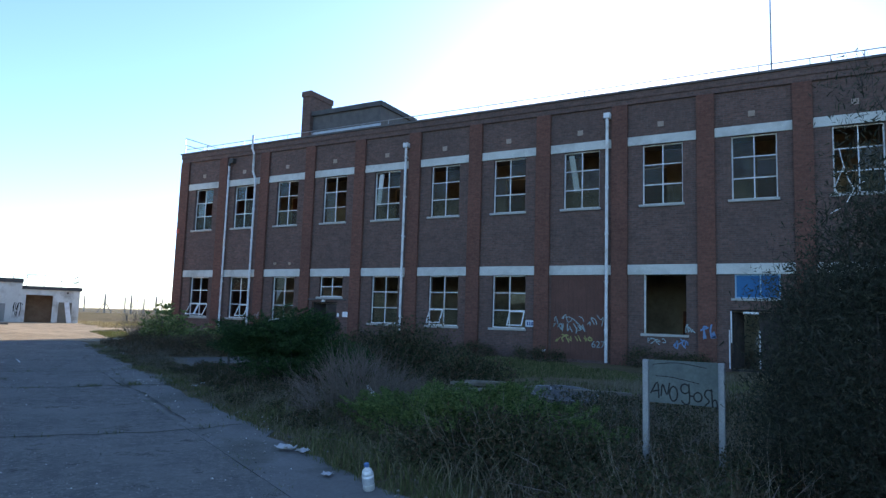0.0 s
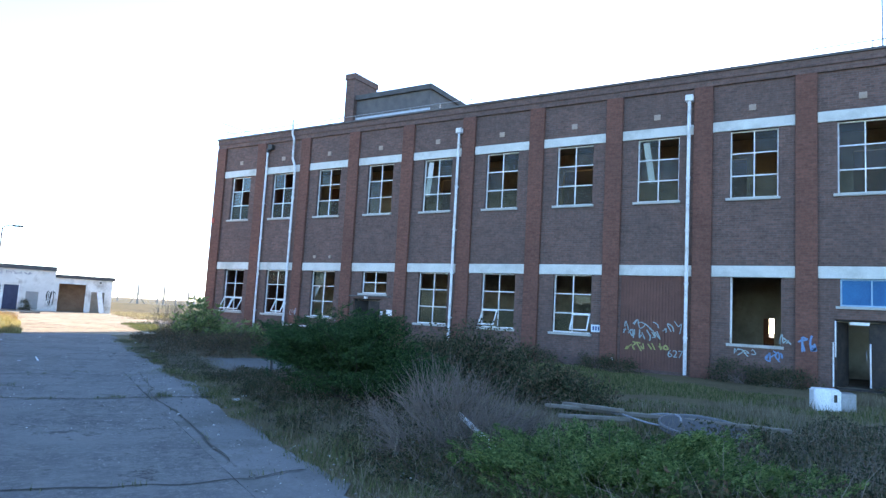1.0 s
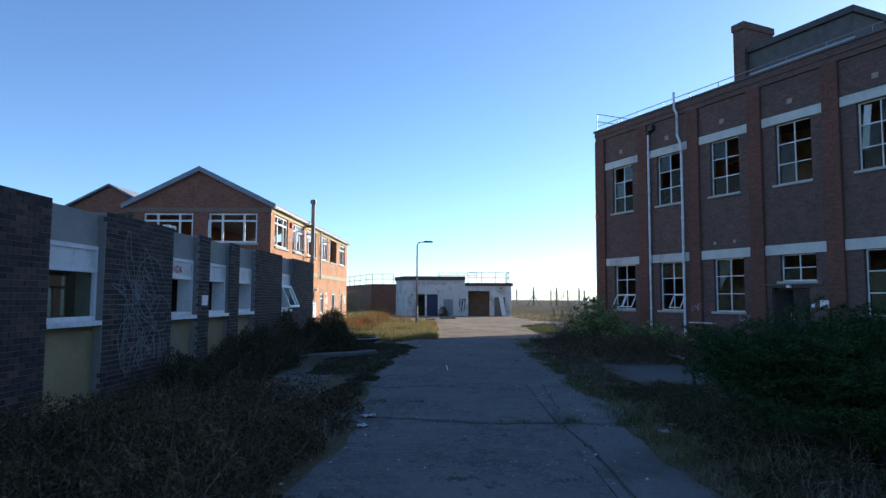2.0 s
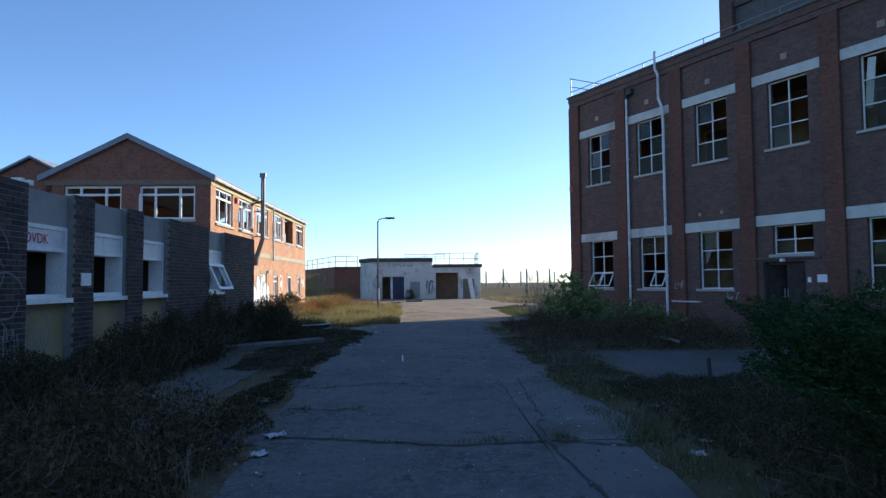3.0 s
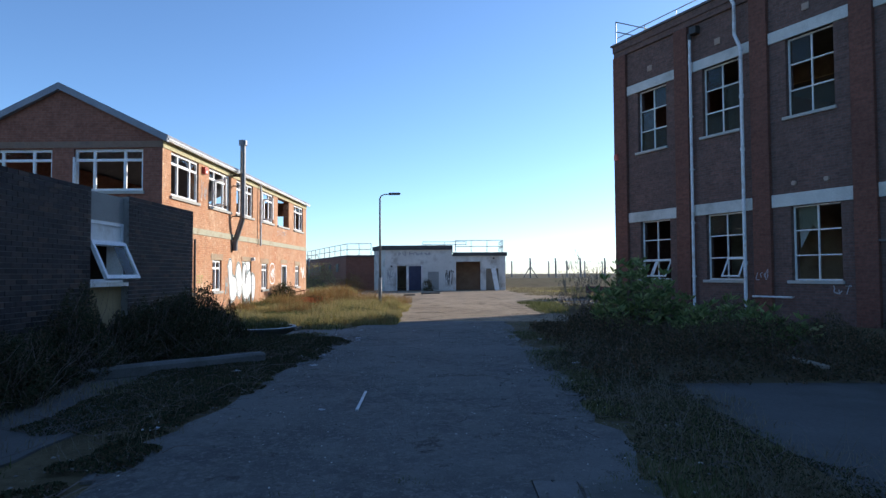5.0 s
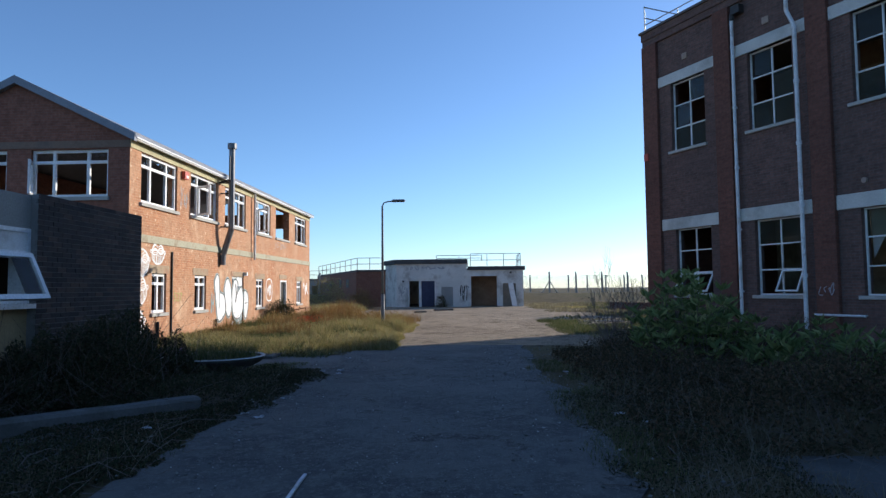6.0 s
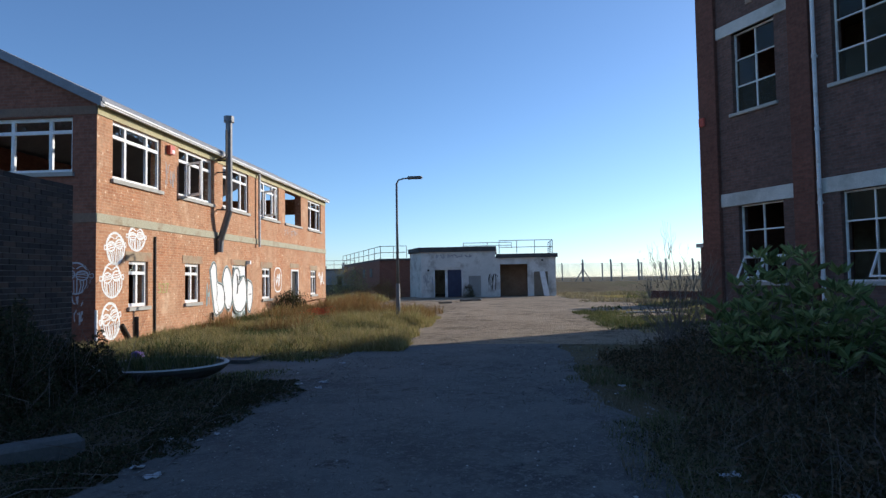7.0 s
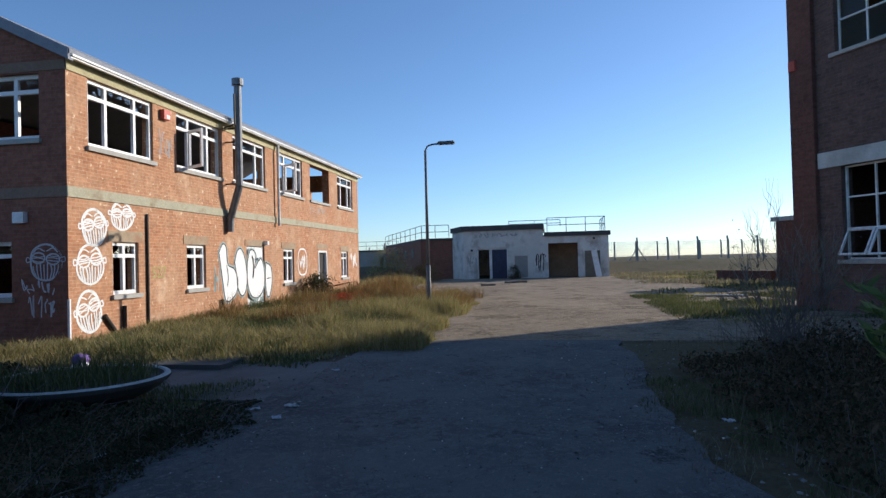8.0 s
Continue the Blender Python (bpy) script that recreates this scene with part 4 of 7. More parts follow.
# ---------------------------------------------------------------- fittings of the orange workshop (local x = -along, y = out of the side wall)
def casement(parent, x0, x1, z0, z1, depth, plan, face="side", sill=True, ajar=None, label="white plastic window"):
    """A plastic window set into a wall. plan: fractions of the mullions; a transom runs at three quarters. face "end": it sits in the gable."""
    def put(bm):
        if face == "end":
            for v in bm.verts:
                v.co.x, v.co.y = v.co.y, v.co.x
        return bm
    y1 = -depth
    y0 = y1 - 0.07
    zt = z0 + (z1 - z0) * 0.74
    bm = bmesh.new()
    mull = [x0 + (x1 - x0) * f for f in plan]
    lattice(bm, x0, x1, z0, z1, y0, y1, mull, [zt], 0.085, 0.085)
    win = part("window", put(bm), PVC, parent, label)
    if sill:
        part("sill", put(boxes((x0 - 0.06, x1 + 0.06, y0, 0.07, z0 - 0.1, z0 - 0.003))), SILL, win)
    edges = [x0, *mull, x1]
    r = np.random.default_rng(int(abs(x0) * 100 + z0 * 7))
    for k, (a, b) in enumerate(zip(edges[:-1], edges[1:])):
        a, b, lo, hi = a + 0.03, b - 0.03, zt + 0.03, z1 - 0.06
        for e in range(3):
            f = a + (b - a) * e / 3
            g = a + (b - a) * (e + 1) / 3
            top = r.random() < 0.5
            bm = bmesh.new()
            q = [(f, hi if top else lo), (g, hi if top else lo), (g - (g - f) * r.uniform(0, 0.5), lo + (hi - lo) * r.uniform(0.2, 0.8)), (f + (g - f) * r.uniform(0, 0.4), lo + (hi - lo) * r.uniform(0.2, 0.8))]
            bm.faces.new([bm.verts.new((p, y0 + 0.03, z)) for p, z in q])
            bmesh.ops.solidify(bm, geom=bm.faces[:], thickness=0.005)
            shard = part("glass_shard", put(bm), GLASS, win)
            shard.visible_shadow = False
    if ajar is not None:
        a, b = edges[ajar], edges[ajar + 1]
        bm = bmesh.new()
        w = b - a
        lattice(bm, 0, w, z0 + 0.05, zt, -0.03, 0.03, [], [], 0.07)
        m = Matrix.Translation((a, y1 + 0.03, 0)) @ Matrix.Rotation(radians(62), 4, "Z")
        bm.transform(m)
        part("opening_light", put(bm), PVC, win, "side-hung light standing open")
    return win


for k, (a, b, c, d) in enumerate(side_up):
    if k == 4:
        part("sill", boxes((-b - 0.05, -a + 0.05, -0.25, 0.06, c - 0.1, c - 0.003)), SILL, orange)
        continue
    casement(orange, -b, -a, c, d, 0.06, (0.28, 0.72), ajar=2 if k in (1, 3) else None)
for k, (a, b, c, d) in enumerate(side_low):
    if k in (2, 4):
        continue
    casement(orange, -b, -a, c, d, 0.06, (0.5,), label="small white plastic window")
    part("lintel", boxes((-b - 0.15, -a + 0.15, -0.2, 0.012, d + 0.002, d + 0.24)), TAN_LINTEL, orange, "stained concrete lintel")
for a, b in ((side_low[2][0], side_low[2][1]), (side_low[4][0], side_low[4][1])):
    part("lintel", boxes((-b - 0.12, -a + 0.12, -0.2, 0.012, 1.955, 2.15)), TAN_LINTEL, orange, "stained concrete lintel")
white_door = part("door", boxes((-9.05, -7.74, -0.12, -0.06, -0.15, 1.95)), PVC, orange, "white boarded double door covered by graffiti")
part("door_line", boxes((-8.41, -8.39, -0.062, -0.055, -0.15, 1.95)), SILL, white_door)
# dark panel put in the doorway to stand for the shade inside
grey_door = part("door", boxes((-15.2, -14.15, -0.16, -0.1, -0.15, 1.88)), SOOT_SHADE, orange, "doorway filled by a dark panel in place of its shade")
part("door_frame", boxes((-14.23, -14.15, -0.1, 0.02, -0.15, 1.88), (-15.2, -15.12, -0.1, 0.02, -0.15, 1.88), (-15.12, -14.23, -0.1, 0.02, 1.8, 1.88)), PVC, grey_door)
casement(orange, -2.8, -0.61, 4.0, 5.33, 0.1, (0.28, 0.72), "end", ajar=0)
casement(orange, -5.71, -3.48, 4.0, 5.33, 0.1, (0.28, 0.72), "end")
casement(orange, -3.25, -1.28, 0.8, 1.94, 0.1, (0.35, 0.7), "end")
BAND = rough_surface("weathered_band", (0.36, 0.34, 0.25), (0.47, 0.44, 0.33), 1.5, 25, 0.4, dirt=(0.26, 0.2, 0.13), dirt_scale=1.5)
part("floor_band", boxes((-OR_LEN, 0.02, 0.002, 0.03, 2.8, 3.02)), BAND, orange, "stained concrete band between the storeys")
# the gable's concrete bands, browned down to hold that side's shade
SHADED_BAND = rough_surface("shaded_band", (0.2, 0.13, 0.095), (0.27, 0.185, 0.14), 1.5, 25, 0.4, dirt=(0.16, 0.12, 0.1), dirt_scale=1.5)
part("floor_band", boxes((0.002, 0.025, -OR_DEEP, 0, 2.8, 3.02)), SHADED_BAND, orange, "stained concrete band between the storeys")
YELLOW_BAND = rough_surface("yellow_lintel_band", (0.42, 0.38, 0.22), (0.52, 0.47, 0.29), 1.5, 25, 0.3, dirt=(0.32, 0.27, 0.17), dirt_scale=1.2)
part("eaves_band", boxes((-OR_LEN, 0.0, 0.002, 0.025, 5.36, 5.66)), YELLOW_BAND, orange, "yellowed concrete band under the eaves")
part("gable_band", boxes((0.002, 0.02, -OR_DEEP, -0.002, 5.36, 5.56)), SHADED_BAND, orange, "concrete band along the gable in a shaded brown")
bm = bmesh.new()
box(bm, -OR_LEN - 0.1, 0.12, 0.1, 0.24, 5.55, 5.66)
soften(bm, 0.035, 2)
part("gutter", bm, PVC, orange, "white gutter")
bm = bmesh.new()
for y0, y1 in ((0.2, -OR_DEEP / 2), (-OR_DEEP - 0.2, -OR_DEEP / 2)):
    v = [bm.verts.new((x, y, z)) for x in (0.02, 0.17) for y, z in ((y0, 5.5), (y0, 5.72), (y1, 7.4), (y1, 7.18))]
    for f in ((0, 1, 2, 3), (4, 7, 6, 5), (0, 4, 5, 1), (1, 5, 6, 2), (2, 6, 7, 3), (3, 7, 4, 0)):
        bm.faces.new([v[i] for i in f])
part("bargeboard", bm, ROOF, orange, "grey-blue bargeboard along the gable")
# second roof behind
part("rear_gable", boxes((-4.9, -4.6, -13.0, -OR_DEEP - 0.02, -0.3, 5.6)), SHADED_BRICK, orange)
bm = bmesh.new()
tri = [bm.verts.new((x, y, z)) for x in (-4.88, -4.59) for y, z in ((-OR_DEEP - 0.02, 5.6), (-13.0, 5.6), (-9.74, 7.28))]
bm.faces.new(tri[:3]), bm.faces.new(tri[3:])
for a, b in ((0, 1), (1, 2), (2, 0)):
    bm.faces.new((tri[a], tri[b], tri[b + 3], tri[a + 3]))
part("rear_gable_top", bm, SHADED_BRICK, orange)
part("rear_roof", roof_slope(-OR_DEEP - 0.02, -9.74, 5.66, 7.33, -OR_LEN, -4.4), ROOF, orange)
part("rear_roof", roof_slope(-13.2, -9.74, 5.58, 7.33, -OR_LEN, -4.4), ROOF, orange)
part("rear_wall", boxes((-OR_LEN, -4.9, -13.0, -12.7, -0.3, 5.6)), SHADED_BRICK, orange)

# flue, pipes and small boxes on the side wall
FX = -6.5
bm = bmesh.new()
chain(bm, [(FX, 0.1, 2.35), (FX, 0.12, 2.75), (FX, 0.42, 3.7), (FX, 0.42, 6.72)], 0.11, 14)
FLUE = rough_surface("weathered_flue", (0.14, 0.14, 0.145), (0.22, 0.22, 0.225), 5, 50, 0.1, 0.4, 0.6)
flue = part("flue", bm, FLUE, orange, "tall metal flue on brackets")
bm = bmesh.new()
bar(bm, (FX, 0.42, 6.7), (FX, 0.42, 6.9), 0.17, 14)
part("cowl", bm, FLUE, flue)
for z in (3.75, 5.0, 5.4):
    part("bracket", boxes((FX - 0.02, FX + 0.02, 0.0, 0.36, z, z + 0.04)), PIPE_BLACK, flue)
bm = bmesh.new()
bar(bm, (FX + 0.22, 0.42, 5.5), (FX + 0.22, 0.42, 6.4), 0.03)
chain(bm, [(FX + 0.22, 0.42, 5.5), (FX + 0.2, 0.03, 5.4)], 0.03)
part("vent_pipe", bm, PIPE_BLACK, flue)
bm = bmesh.new()
bar(bm, (-10.03, 0.12, 2.7), (-10.03, 0.12, 5.55), 0.05, 10)
part("downpipe", bm, PIPE_WHITE, orange, "white downpipe ending above the band")
bm = bmesh.new()
bar(bm, (-2.56, 0.034, -0.05), (-2.56, 0.034, 2.62), 0.03, 8)
part("conduit", bm, PIPE_BLACK, orange, "rusty dark pipe")
for a, b in (((-1.0, 0.045, 0.34), (-1.42, 0.045, -0.12)), ((-1.66, 0.045, 0.5), (-1.66, 0.045, -0.12)), ((-6.05, 0.06, 0.38), (-6.05, 0.06, 0.12))):
    bm = bmesh.new()
    bar(bm, a, b, 0.045, 8)
    part("pipe_stub", bm, PIPE_BLACK, orange)
bm = boxes((0.01, 0.05, 0.01, 0.06, -0.1, 0.75))
part("corner_guard", bm, PVC, orange, "white corner strip")
sign_o = part("alarm_box", boxes((-3.47, -3.2, 0.002, 0.12, 5.03, 5.27)), rough_surface("red_alarm", (0.5, 0.09, 0.06), (0.6, 0.12, 0.08), 3, 30, 0.05, 0.4), orange, "red and white alarm box")
part("panel", boxes((-3.44, -3.3, 0.12, 0.125, 5.06, 5.15)), PVC, sign_o)
part("wall_lamp", boxes((-9.08, -8.96, 0.002, 0.16, 2.0, 2.14)), PVC, orange, "small white lamp over the door")
part("meter_box", boxes((0.002, 0.12, -1.15, -0.9, 2.3, 2.52)), PVC, orange, "small grey box")

rust = rough_surface("rusty_rail", (0.2, 0.08, 0.05), (0.3, 0.13, 0.08), 6, 50, 0.2)
bm = bmesh.new()
chain(bm, [(-15.5, 0.15, 0.35), (-15.5, 0.9, 0.5), (-16.6, 0.9, 0.5)], 0.03, 8)
hand = part("handrail", bm, rust, orange, "rusty low handrail beside the door")
for p in ((-15.5, 0.9), (-16.6, 0.9), (-15.5, 0.15)):
    bm = bmesh.new()
    bar(bm, (*p, -0.1), (*p, 0.5 if p[1] > 0.5 else 0.35), 0.028, 8)
    part("post", bm, rust, hand)

# graffiti on the workshop
side = lambda a, b, lift: (-a, lift, b)
gable_side = lambda a, b, lift: (lift, -a, b)


def oval_tag(ca, cb, rx, rz, place, mat, width, seed, tilt=0.0):
    """A painted egg shape: two hatched rings above, a fan of bars below, a flick at either side."""
    r = np.random.default_rng(seed)
    bm = bmesh.new()
    lift = itertools.count()

    def stroke(pts, w=1.0):
        turned = [(ca + (a - ca) * math.cos(tilt) - (b - cb) * math.sin(tilt), cb + (a - ca) * math.sin(tilt) + (b - cb) * math.cos(tilt)) for a, b in pts]
        ribbon(bm, turned, width * w * r.uniform(0.85, 1.15), 0.005 + 0.00015 * next(lift), place)

    stroke([(ca + rx * math.cos(a) * (1 + 0.06 * math.sin(3 * a + seed)), cb + rz * (math.sin(a) if math.sin(a) > 0 else 1.02 * math.sin(a))) for a in np.linspace(1.2, 1.2 + math.tau, 30)])
    for side_ in (-1, 1):
        ec, ez, ew, eh = ca + side_ * rx * 0.46, cb + rz * 0.2, rx * 0.42, rz * 0.3
        stroke([(ec + ew * math.cos(a), ez + eh * math.sin(a) + side_ * 0.04 * rz) for a in np.linspace(0, math.tau, 16)], 0.8)
        for k in (-0.45, 0.0, 0.45):
            stroke([(ec - ew * 0.85, ez + eh * (k - 0.1)), (ec, ez + eh * (k + 0.12 * r.normal())), (ec + ew * 0.85, ez + eh * (k + 0.15))], 0.55)
        stroke(smooth_line([(ca + side_ * rx * 0.9, cb + rz * 0.2), (ca + side_ * rx * 1.18, cb + rz * 0.28), (ca + side_ * rx * 1.2, cb + rz * 0.02), (ca + side_ * rx * 0.95, cb + rz * 0.05)]), 0.6)
        stroke(smooth_line([(ca + side_ * rx * 0.08, cb + rz * 0.62), (ec, cb + rz * 0.78), (ca + side_ * rx * 0.74, cb + rz * 0.55)]), 0.6)
    for k in range(8):
        a = -0.78 + 0.223 * k
        foot = -math.sqrt(max(0.05, 1 - (a * 0.85) ** 2)) * 0.95
        stroke(smooth_line([(ca + rx * a, cb - rz * (0.16 + 0.06 * r.normal())), (ca + rx * (a * 0.95 + 0.04 * r.normal()), cb + rz * foot * 0.55), (ca + rx * a * 0.8, cb + rz * foot)]), 0.7)
    ob = part("graffiti", bm, mat, orange, "white painted oval shape with bars")
    ob["kind"] = "stuff"
    return ob


for ca, cb, rx, rz, sd, lean in ((0.76, 2.22, 0.37, 0.38, 1, 0.12), (1.68, 2.52, 0.38, 0.31, 2, 0.0), (0.63, 1.44, 0.4, 0.41, 3, 0.05), (0.58, 0.46, 0.36, 0.43, 4, 0.2)):
    oval_tag(ca, cb, rx, rz, side, WHITE_SPRAY, 0.055, sd, lean)
PALE_SPRAY = spray("pale_spray", ((0.55, 0.55, 0.57), (0.66, 0.66, 0.68)))
oval_tag(0.5, 1.5, 0.36, 0.36, gable_side, PALE_SPRAY, 0.036, 5)
scribble(0.1, 1.05, 0.85, 1.2, 7, 0.03, gable_side, PALE_SPRAY, orange, 20, "grey sprayed tags")
scribble(0.1, 0.95, 0.4, 0.85, 7, 0.03, gable_side, PALE_SPRAY, orange, 21, "grey sprayed tags")
letters("527", 0.4, Matrix.Translation((-3.05, 0.006, 1.08)) @ Matrix.Rotation(radians(90), 4, "X") @ Matrix.Rotation(radians(180), 4, "Y"), YELLOW_SPRAY, orange, "faded yellow sprayed number")
BUBBLES = {"stem_letter": [(5.98, 1.73), (6.2, 1.98), (6.4, 1.88), (6.5, 1.38), (6.88, 1.24), (7.1, 0.88), (7.0, 0.52), (6.62, 0.31), (6.34, 0.33), (6.18, 0.85)],
           "round_letter": [(6.92, 1.43), (7.08, 1.76), (7.32, 1.86), (7.58, 1.58), (7.72, 1.0), (7.62, 0.56), (7.36, 0.4), (7.1, 0.65), (7.04, 1.0)],
           "cup_letter": [(7.76, 1.45), (7.95, 1.8), (8.2, 1.81), (8.36, 1.62), (8.27, 1.25), (8.46, 1.4), (8.75, 1.55), (8.95, 1.22), (8.97, 0.72), (8.72, 0.4), (8.34, 0.28), (7.95, 0.4), (7.74, 0.85)],
           "end_letter": [(9.1, 1.42), (9.5, 1.26), (9.57, 0.8), (9.36, 0.29), (9.14, 0.35), (9.06, 0.85)]}
halo = bmesh.new()
for k, line in enumerate(BUBBLES.values()):
    ribbon(halo, smooth_line(line + line[:1], 7), 0.13, 0.004 + 0.0004 * k, side)
bub = part("graffiti", halo, CYAN_SPRAY, orange, "large white bubble-letter graffiti with dark outline")
bub["kind"] = "stuff"
for k, (kind, line) in enumerate(BUBBLES.items()):
    loop = smooth_line(line + line[:1], 7)
    bm = bmesh.new()
    edge = [bm.verts.new(side(*p, 0.006 + 0.001 * k)) for p in loop[:-1]]
    bmesh.ops.triangulate(bm, faces=[bm.faces.new(edge)])
    part(kind, bm, WHITE_SPRAY, bub)
    bm = bmesh.new()
    ribbon(bm, loop, 0.035, 0.0105 + 0.001 * k, side)
    part("outline", bm, BLACK_SPRAY, bub)
bm = bmesh.new()
for k, line in enumerate(([(8.1, 1.62), (8.18, 1.3), (8.12, 0.95)], [(8.16, 1.55), (8.2, 1.2), (8.14, 0.98)], [(6.42, 1.36), (6.5, 1.0), (6.44, 0.75)], [(9.2, 0.88), (9.45, 0.9)])):
    ribbon(bm, smooth_line(line), 0.07 if k < 2 else 0.03, 0.0108 + 0.001 * k, side)
part("inner_line", bm, BLACK_SPRAY, bub)
scribble(8.05, 9.0, -0.05, 0.3, 6, 0.12, lambda a, b, lift: (-a, lift - 0.058, b), CYAN_SPRAY, orange, 27, "pale blue sprayed patch on the door")
scribble(5.68, 5.95, 0.55, 1.4, 4, 0.05, side, CYAN_SPRAY, orange, 22, "pale blue sprayed tags")
bm = bmesh.new()
ribbon(bm, [(12.42 + 0.46 * math.cos(a), 1.42 + 0.55 * math.sin(a) + 0.05 * math.sin(3 * a)) for a in np.linspace(0, math.tau, 26)], 0.06, 0.005, side)
part("graffiti", bm, WHITE_SPRAY, orange, "white sprayed ring")
scribble(12.15, 12.7, 1.15, 1.7, 5, 0.06, side, WHITE_SPRAY, orange, 23, "white sprayed tags")
scribble(18.6, 19.6, 1.1, 1.85, 5, 0.09, side, WHITE_SPRAY, orange, 24, "white sprayed tags")
scribble(3.15, 3.7, 4.1, 4.8, 5, 0.025, side, GREY_SPRAY, orange, 25, "grey sprayed tags")
scribble(13.3, 15.2, 3.35, 3.75, 6, 0.03, side, GREY_SPRAY, orange, 26, "grey sprayed tags")

# ---------------------------------------------------------------- windows and bricks of the low building
DARK_INK = rough_surface("chalky_spray", (0.2, 0.2, 0.21), (0.27, 0.27, 0.28), 5, 40, 0.05)
for k, (a, b) in enumerate(DARK_BAYS):
    bm = bmesh.new()
    lattice(bm, -b + 0.01, -a - 0.01, 1.24, 2.3, -0.36, -0.08, [], [1.95], 0.06, 0.06)
    win = part("window", bm, PVC, dark, "white window with a boarded upper light")
    part("sill", boxes((-b + 0.005, -a - 0.005, -0.2, 0.02, 1.17, 1.238)), PVC, win)
    part("upper_panel", boxes((-b + 0.07, -a - 0.07, -0.12, -0.1, 1.98, 2.24)), WHITE_PAINT, win, "white panel above the opening")
    if k == 4:
        bm = bmesh.new()
        lattice(bm, -b + 0.06, -a - 0.06, 1.24, 1.94, -0.03, 0.03, [], [], 0.07)
        leaf = part("opening_light", bm, PVC, win, "top-hung light standing wide open")
        leaf.matrix_local = Matrix.Translation((0, -0.04, 1.94)) @ Matrix.Rotation(radians(24), 4, "X") @ Matrix.Translation((0, 0, -1.94))
        pane = part("pane", boxes((-b + 0.12, -b + 0.5, -0.003, 0.003, 1.3, 1.88)), GLASS, leaf)
        pane.visible_shadow = False
    elif k in (0,):
        pane = part("pane", boxes((-b + 0.07, -a - 0.07, -0.135, -0.13, 1.28, 1.92)), DUSTY_GLASS, win)
        pane.visible_shadow = False
letters("DVDK", 0.2, Matrix.Translation((-17.36, -0.094, 2.03)) @ Matrix.Rotation(radians(90), 4, "X") @ Matrix.Rotation(radians(180), 4, "Y"), RED_SPRAY, dark, "red sprayed lettering")
out_face = lambda a, b, lift: (-a, lift, b)
r = np.random.default_rng(17)
for k in range(9):
    ca, cb = r.uniform(15.2, 16.6), r.uniform(0.8, 2.3)
    pts = [(min(max(ca + r.normal(0, 0.3), 14.9), 16.85), min(max(cb + r.normal(0, 0.35), 0.35), 2.6)) for _ in range(7)]
    bm = bmesh.new()
    ribbon(bm, smooth_line(pts, 10), 0.018, 0.019 + 0.0005 * k, out_face)
    part("graffiti", bm, DARK_INK, dark, "thin pale sprayed tag")["kind"] = "stuff"
for ca, cb, rx, rz in ((15.45, 0.85, 0.3, 0.42), (16.1, 1.75, 0.45, 0.5), (16.5, 1.3, 0.35, 0.3)):
    bm = bmesh.new()
    ribbon(bm, [(ca + rx * math.cos(a) * (1 + 0.1 * math.sin(3 * a)), cb + rz * math.sin(a)) for a in np.linspace(0.3, 6.0, 30)], 0.02, 0.0245, out_face)
    part("graffiti", bm, DARK_INK, dark, "thin pale sprayed loop")["kind"] = "stuff"
scribble(16.3, 16.85, 0.4, 0.95, 5, 0.022, lambda a, b, lift: (-a, 0.014 + lift, b), DARK_INK, dark, 18, "thin pale sprayed tag")
bm = bmesh.new()
ribbon(bm, [(17.45 + 0.28 * math.cos(a), 0.75 + 0.34 * math.sin(a)) for a in np.linspace(0, math.tau, 24)], 0.03, -0.115, out_face)
for k in range(5):
    ribbon(bm, [(17.28 + 0.085 * k, 0.85), (17.3 + 0.075 * k, 0.5)], 0.022, -0.114, out_face)
part("graffiti", bm, DARK_INK, dark, "pale sprayed oval")
part("notice", boxes((-18.62, -18.33, 0.0, 0.03, 1.42, 1.62)), PVC, dark, "small white notice")
for s0 in (15.3, 15.5, 16.85, 17.05):
    part("bracket", boxes((-s0 - 0.08, -s0, -0.15, -0.02, 2.8, 2.87)), PVC if s0 > 16 else PIPE_BLACK, dark)

# ---------------------------------------------------------------- white building, brick wing, rails
frame_w = part("door_frame", boxes((-0.18, -0.1, -3.62, -3.54, -0.1, 2.15), (-0.18, -0.1, -1.46, -1.38, -0.1, 2.15), (-0.18, -0.1, -3.54, -1.46, 2.05, 2.15), (-0.18, -0.1, -2.75, -2.55, -0.1, 2.05)), WHITE_PAINT, white, "white door frame with open doorway")
part("pane", boxes((-0.14, -0.13, -3.54, -2.75, 0.0, 2.05)), GLASS, frame_w)
part("door", boxes((-0.16, -0.12, -2.545, -1.465, -0.05, 2.045)), rough_surface("navy_door", (0.02, 0.03, 0.07), (0.035, 0.05, 0.1), 3, 30, 0.2, 0.5), frame_w, "dark blue door leaf")
# added wall, set near the opening so the interior looks lit and brown
part("partition", boxes((-2.1, -1.95, 1.0, 4.3, -0.3, 2.85)), rough_surface("brown_partition", (0.3, 0.19, 0.12), (0.42, 0.28, 0.18), 1.5, 30, 0.3, dirt=(0.2, 0.12, 0.08)), white, "stained brown wall added close behind the doorway to catch light")
part("door", boxes((-0.2, -0.12, 4.12, 5.2, -0.06, 1.8)), rough_surface("brown_door", (0.2, 0.17, 0.13), (0.28, 0.24, 0.19), 3, 30, 0.2), white, "brown metal door")
# white panel added where a slanted gap lets bright sky through
bm = boxes((-0.02, 0.02, -0.2, 0.2, 0, 1.95))
lean = part("leaning_panel", bm, WHITE_PAINT)
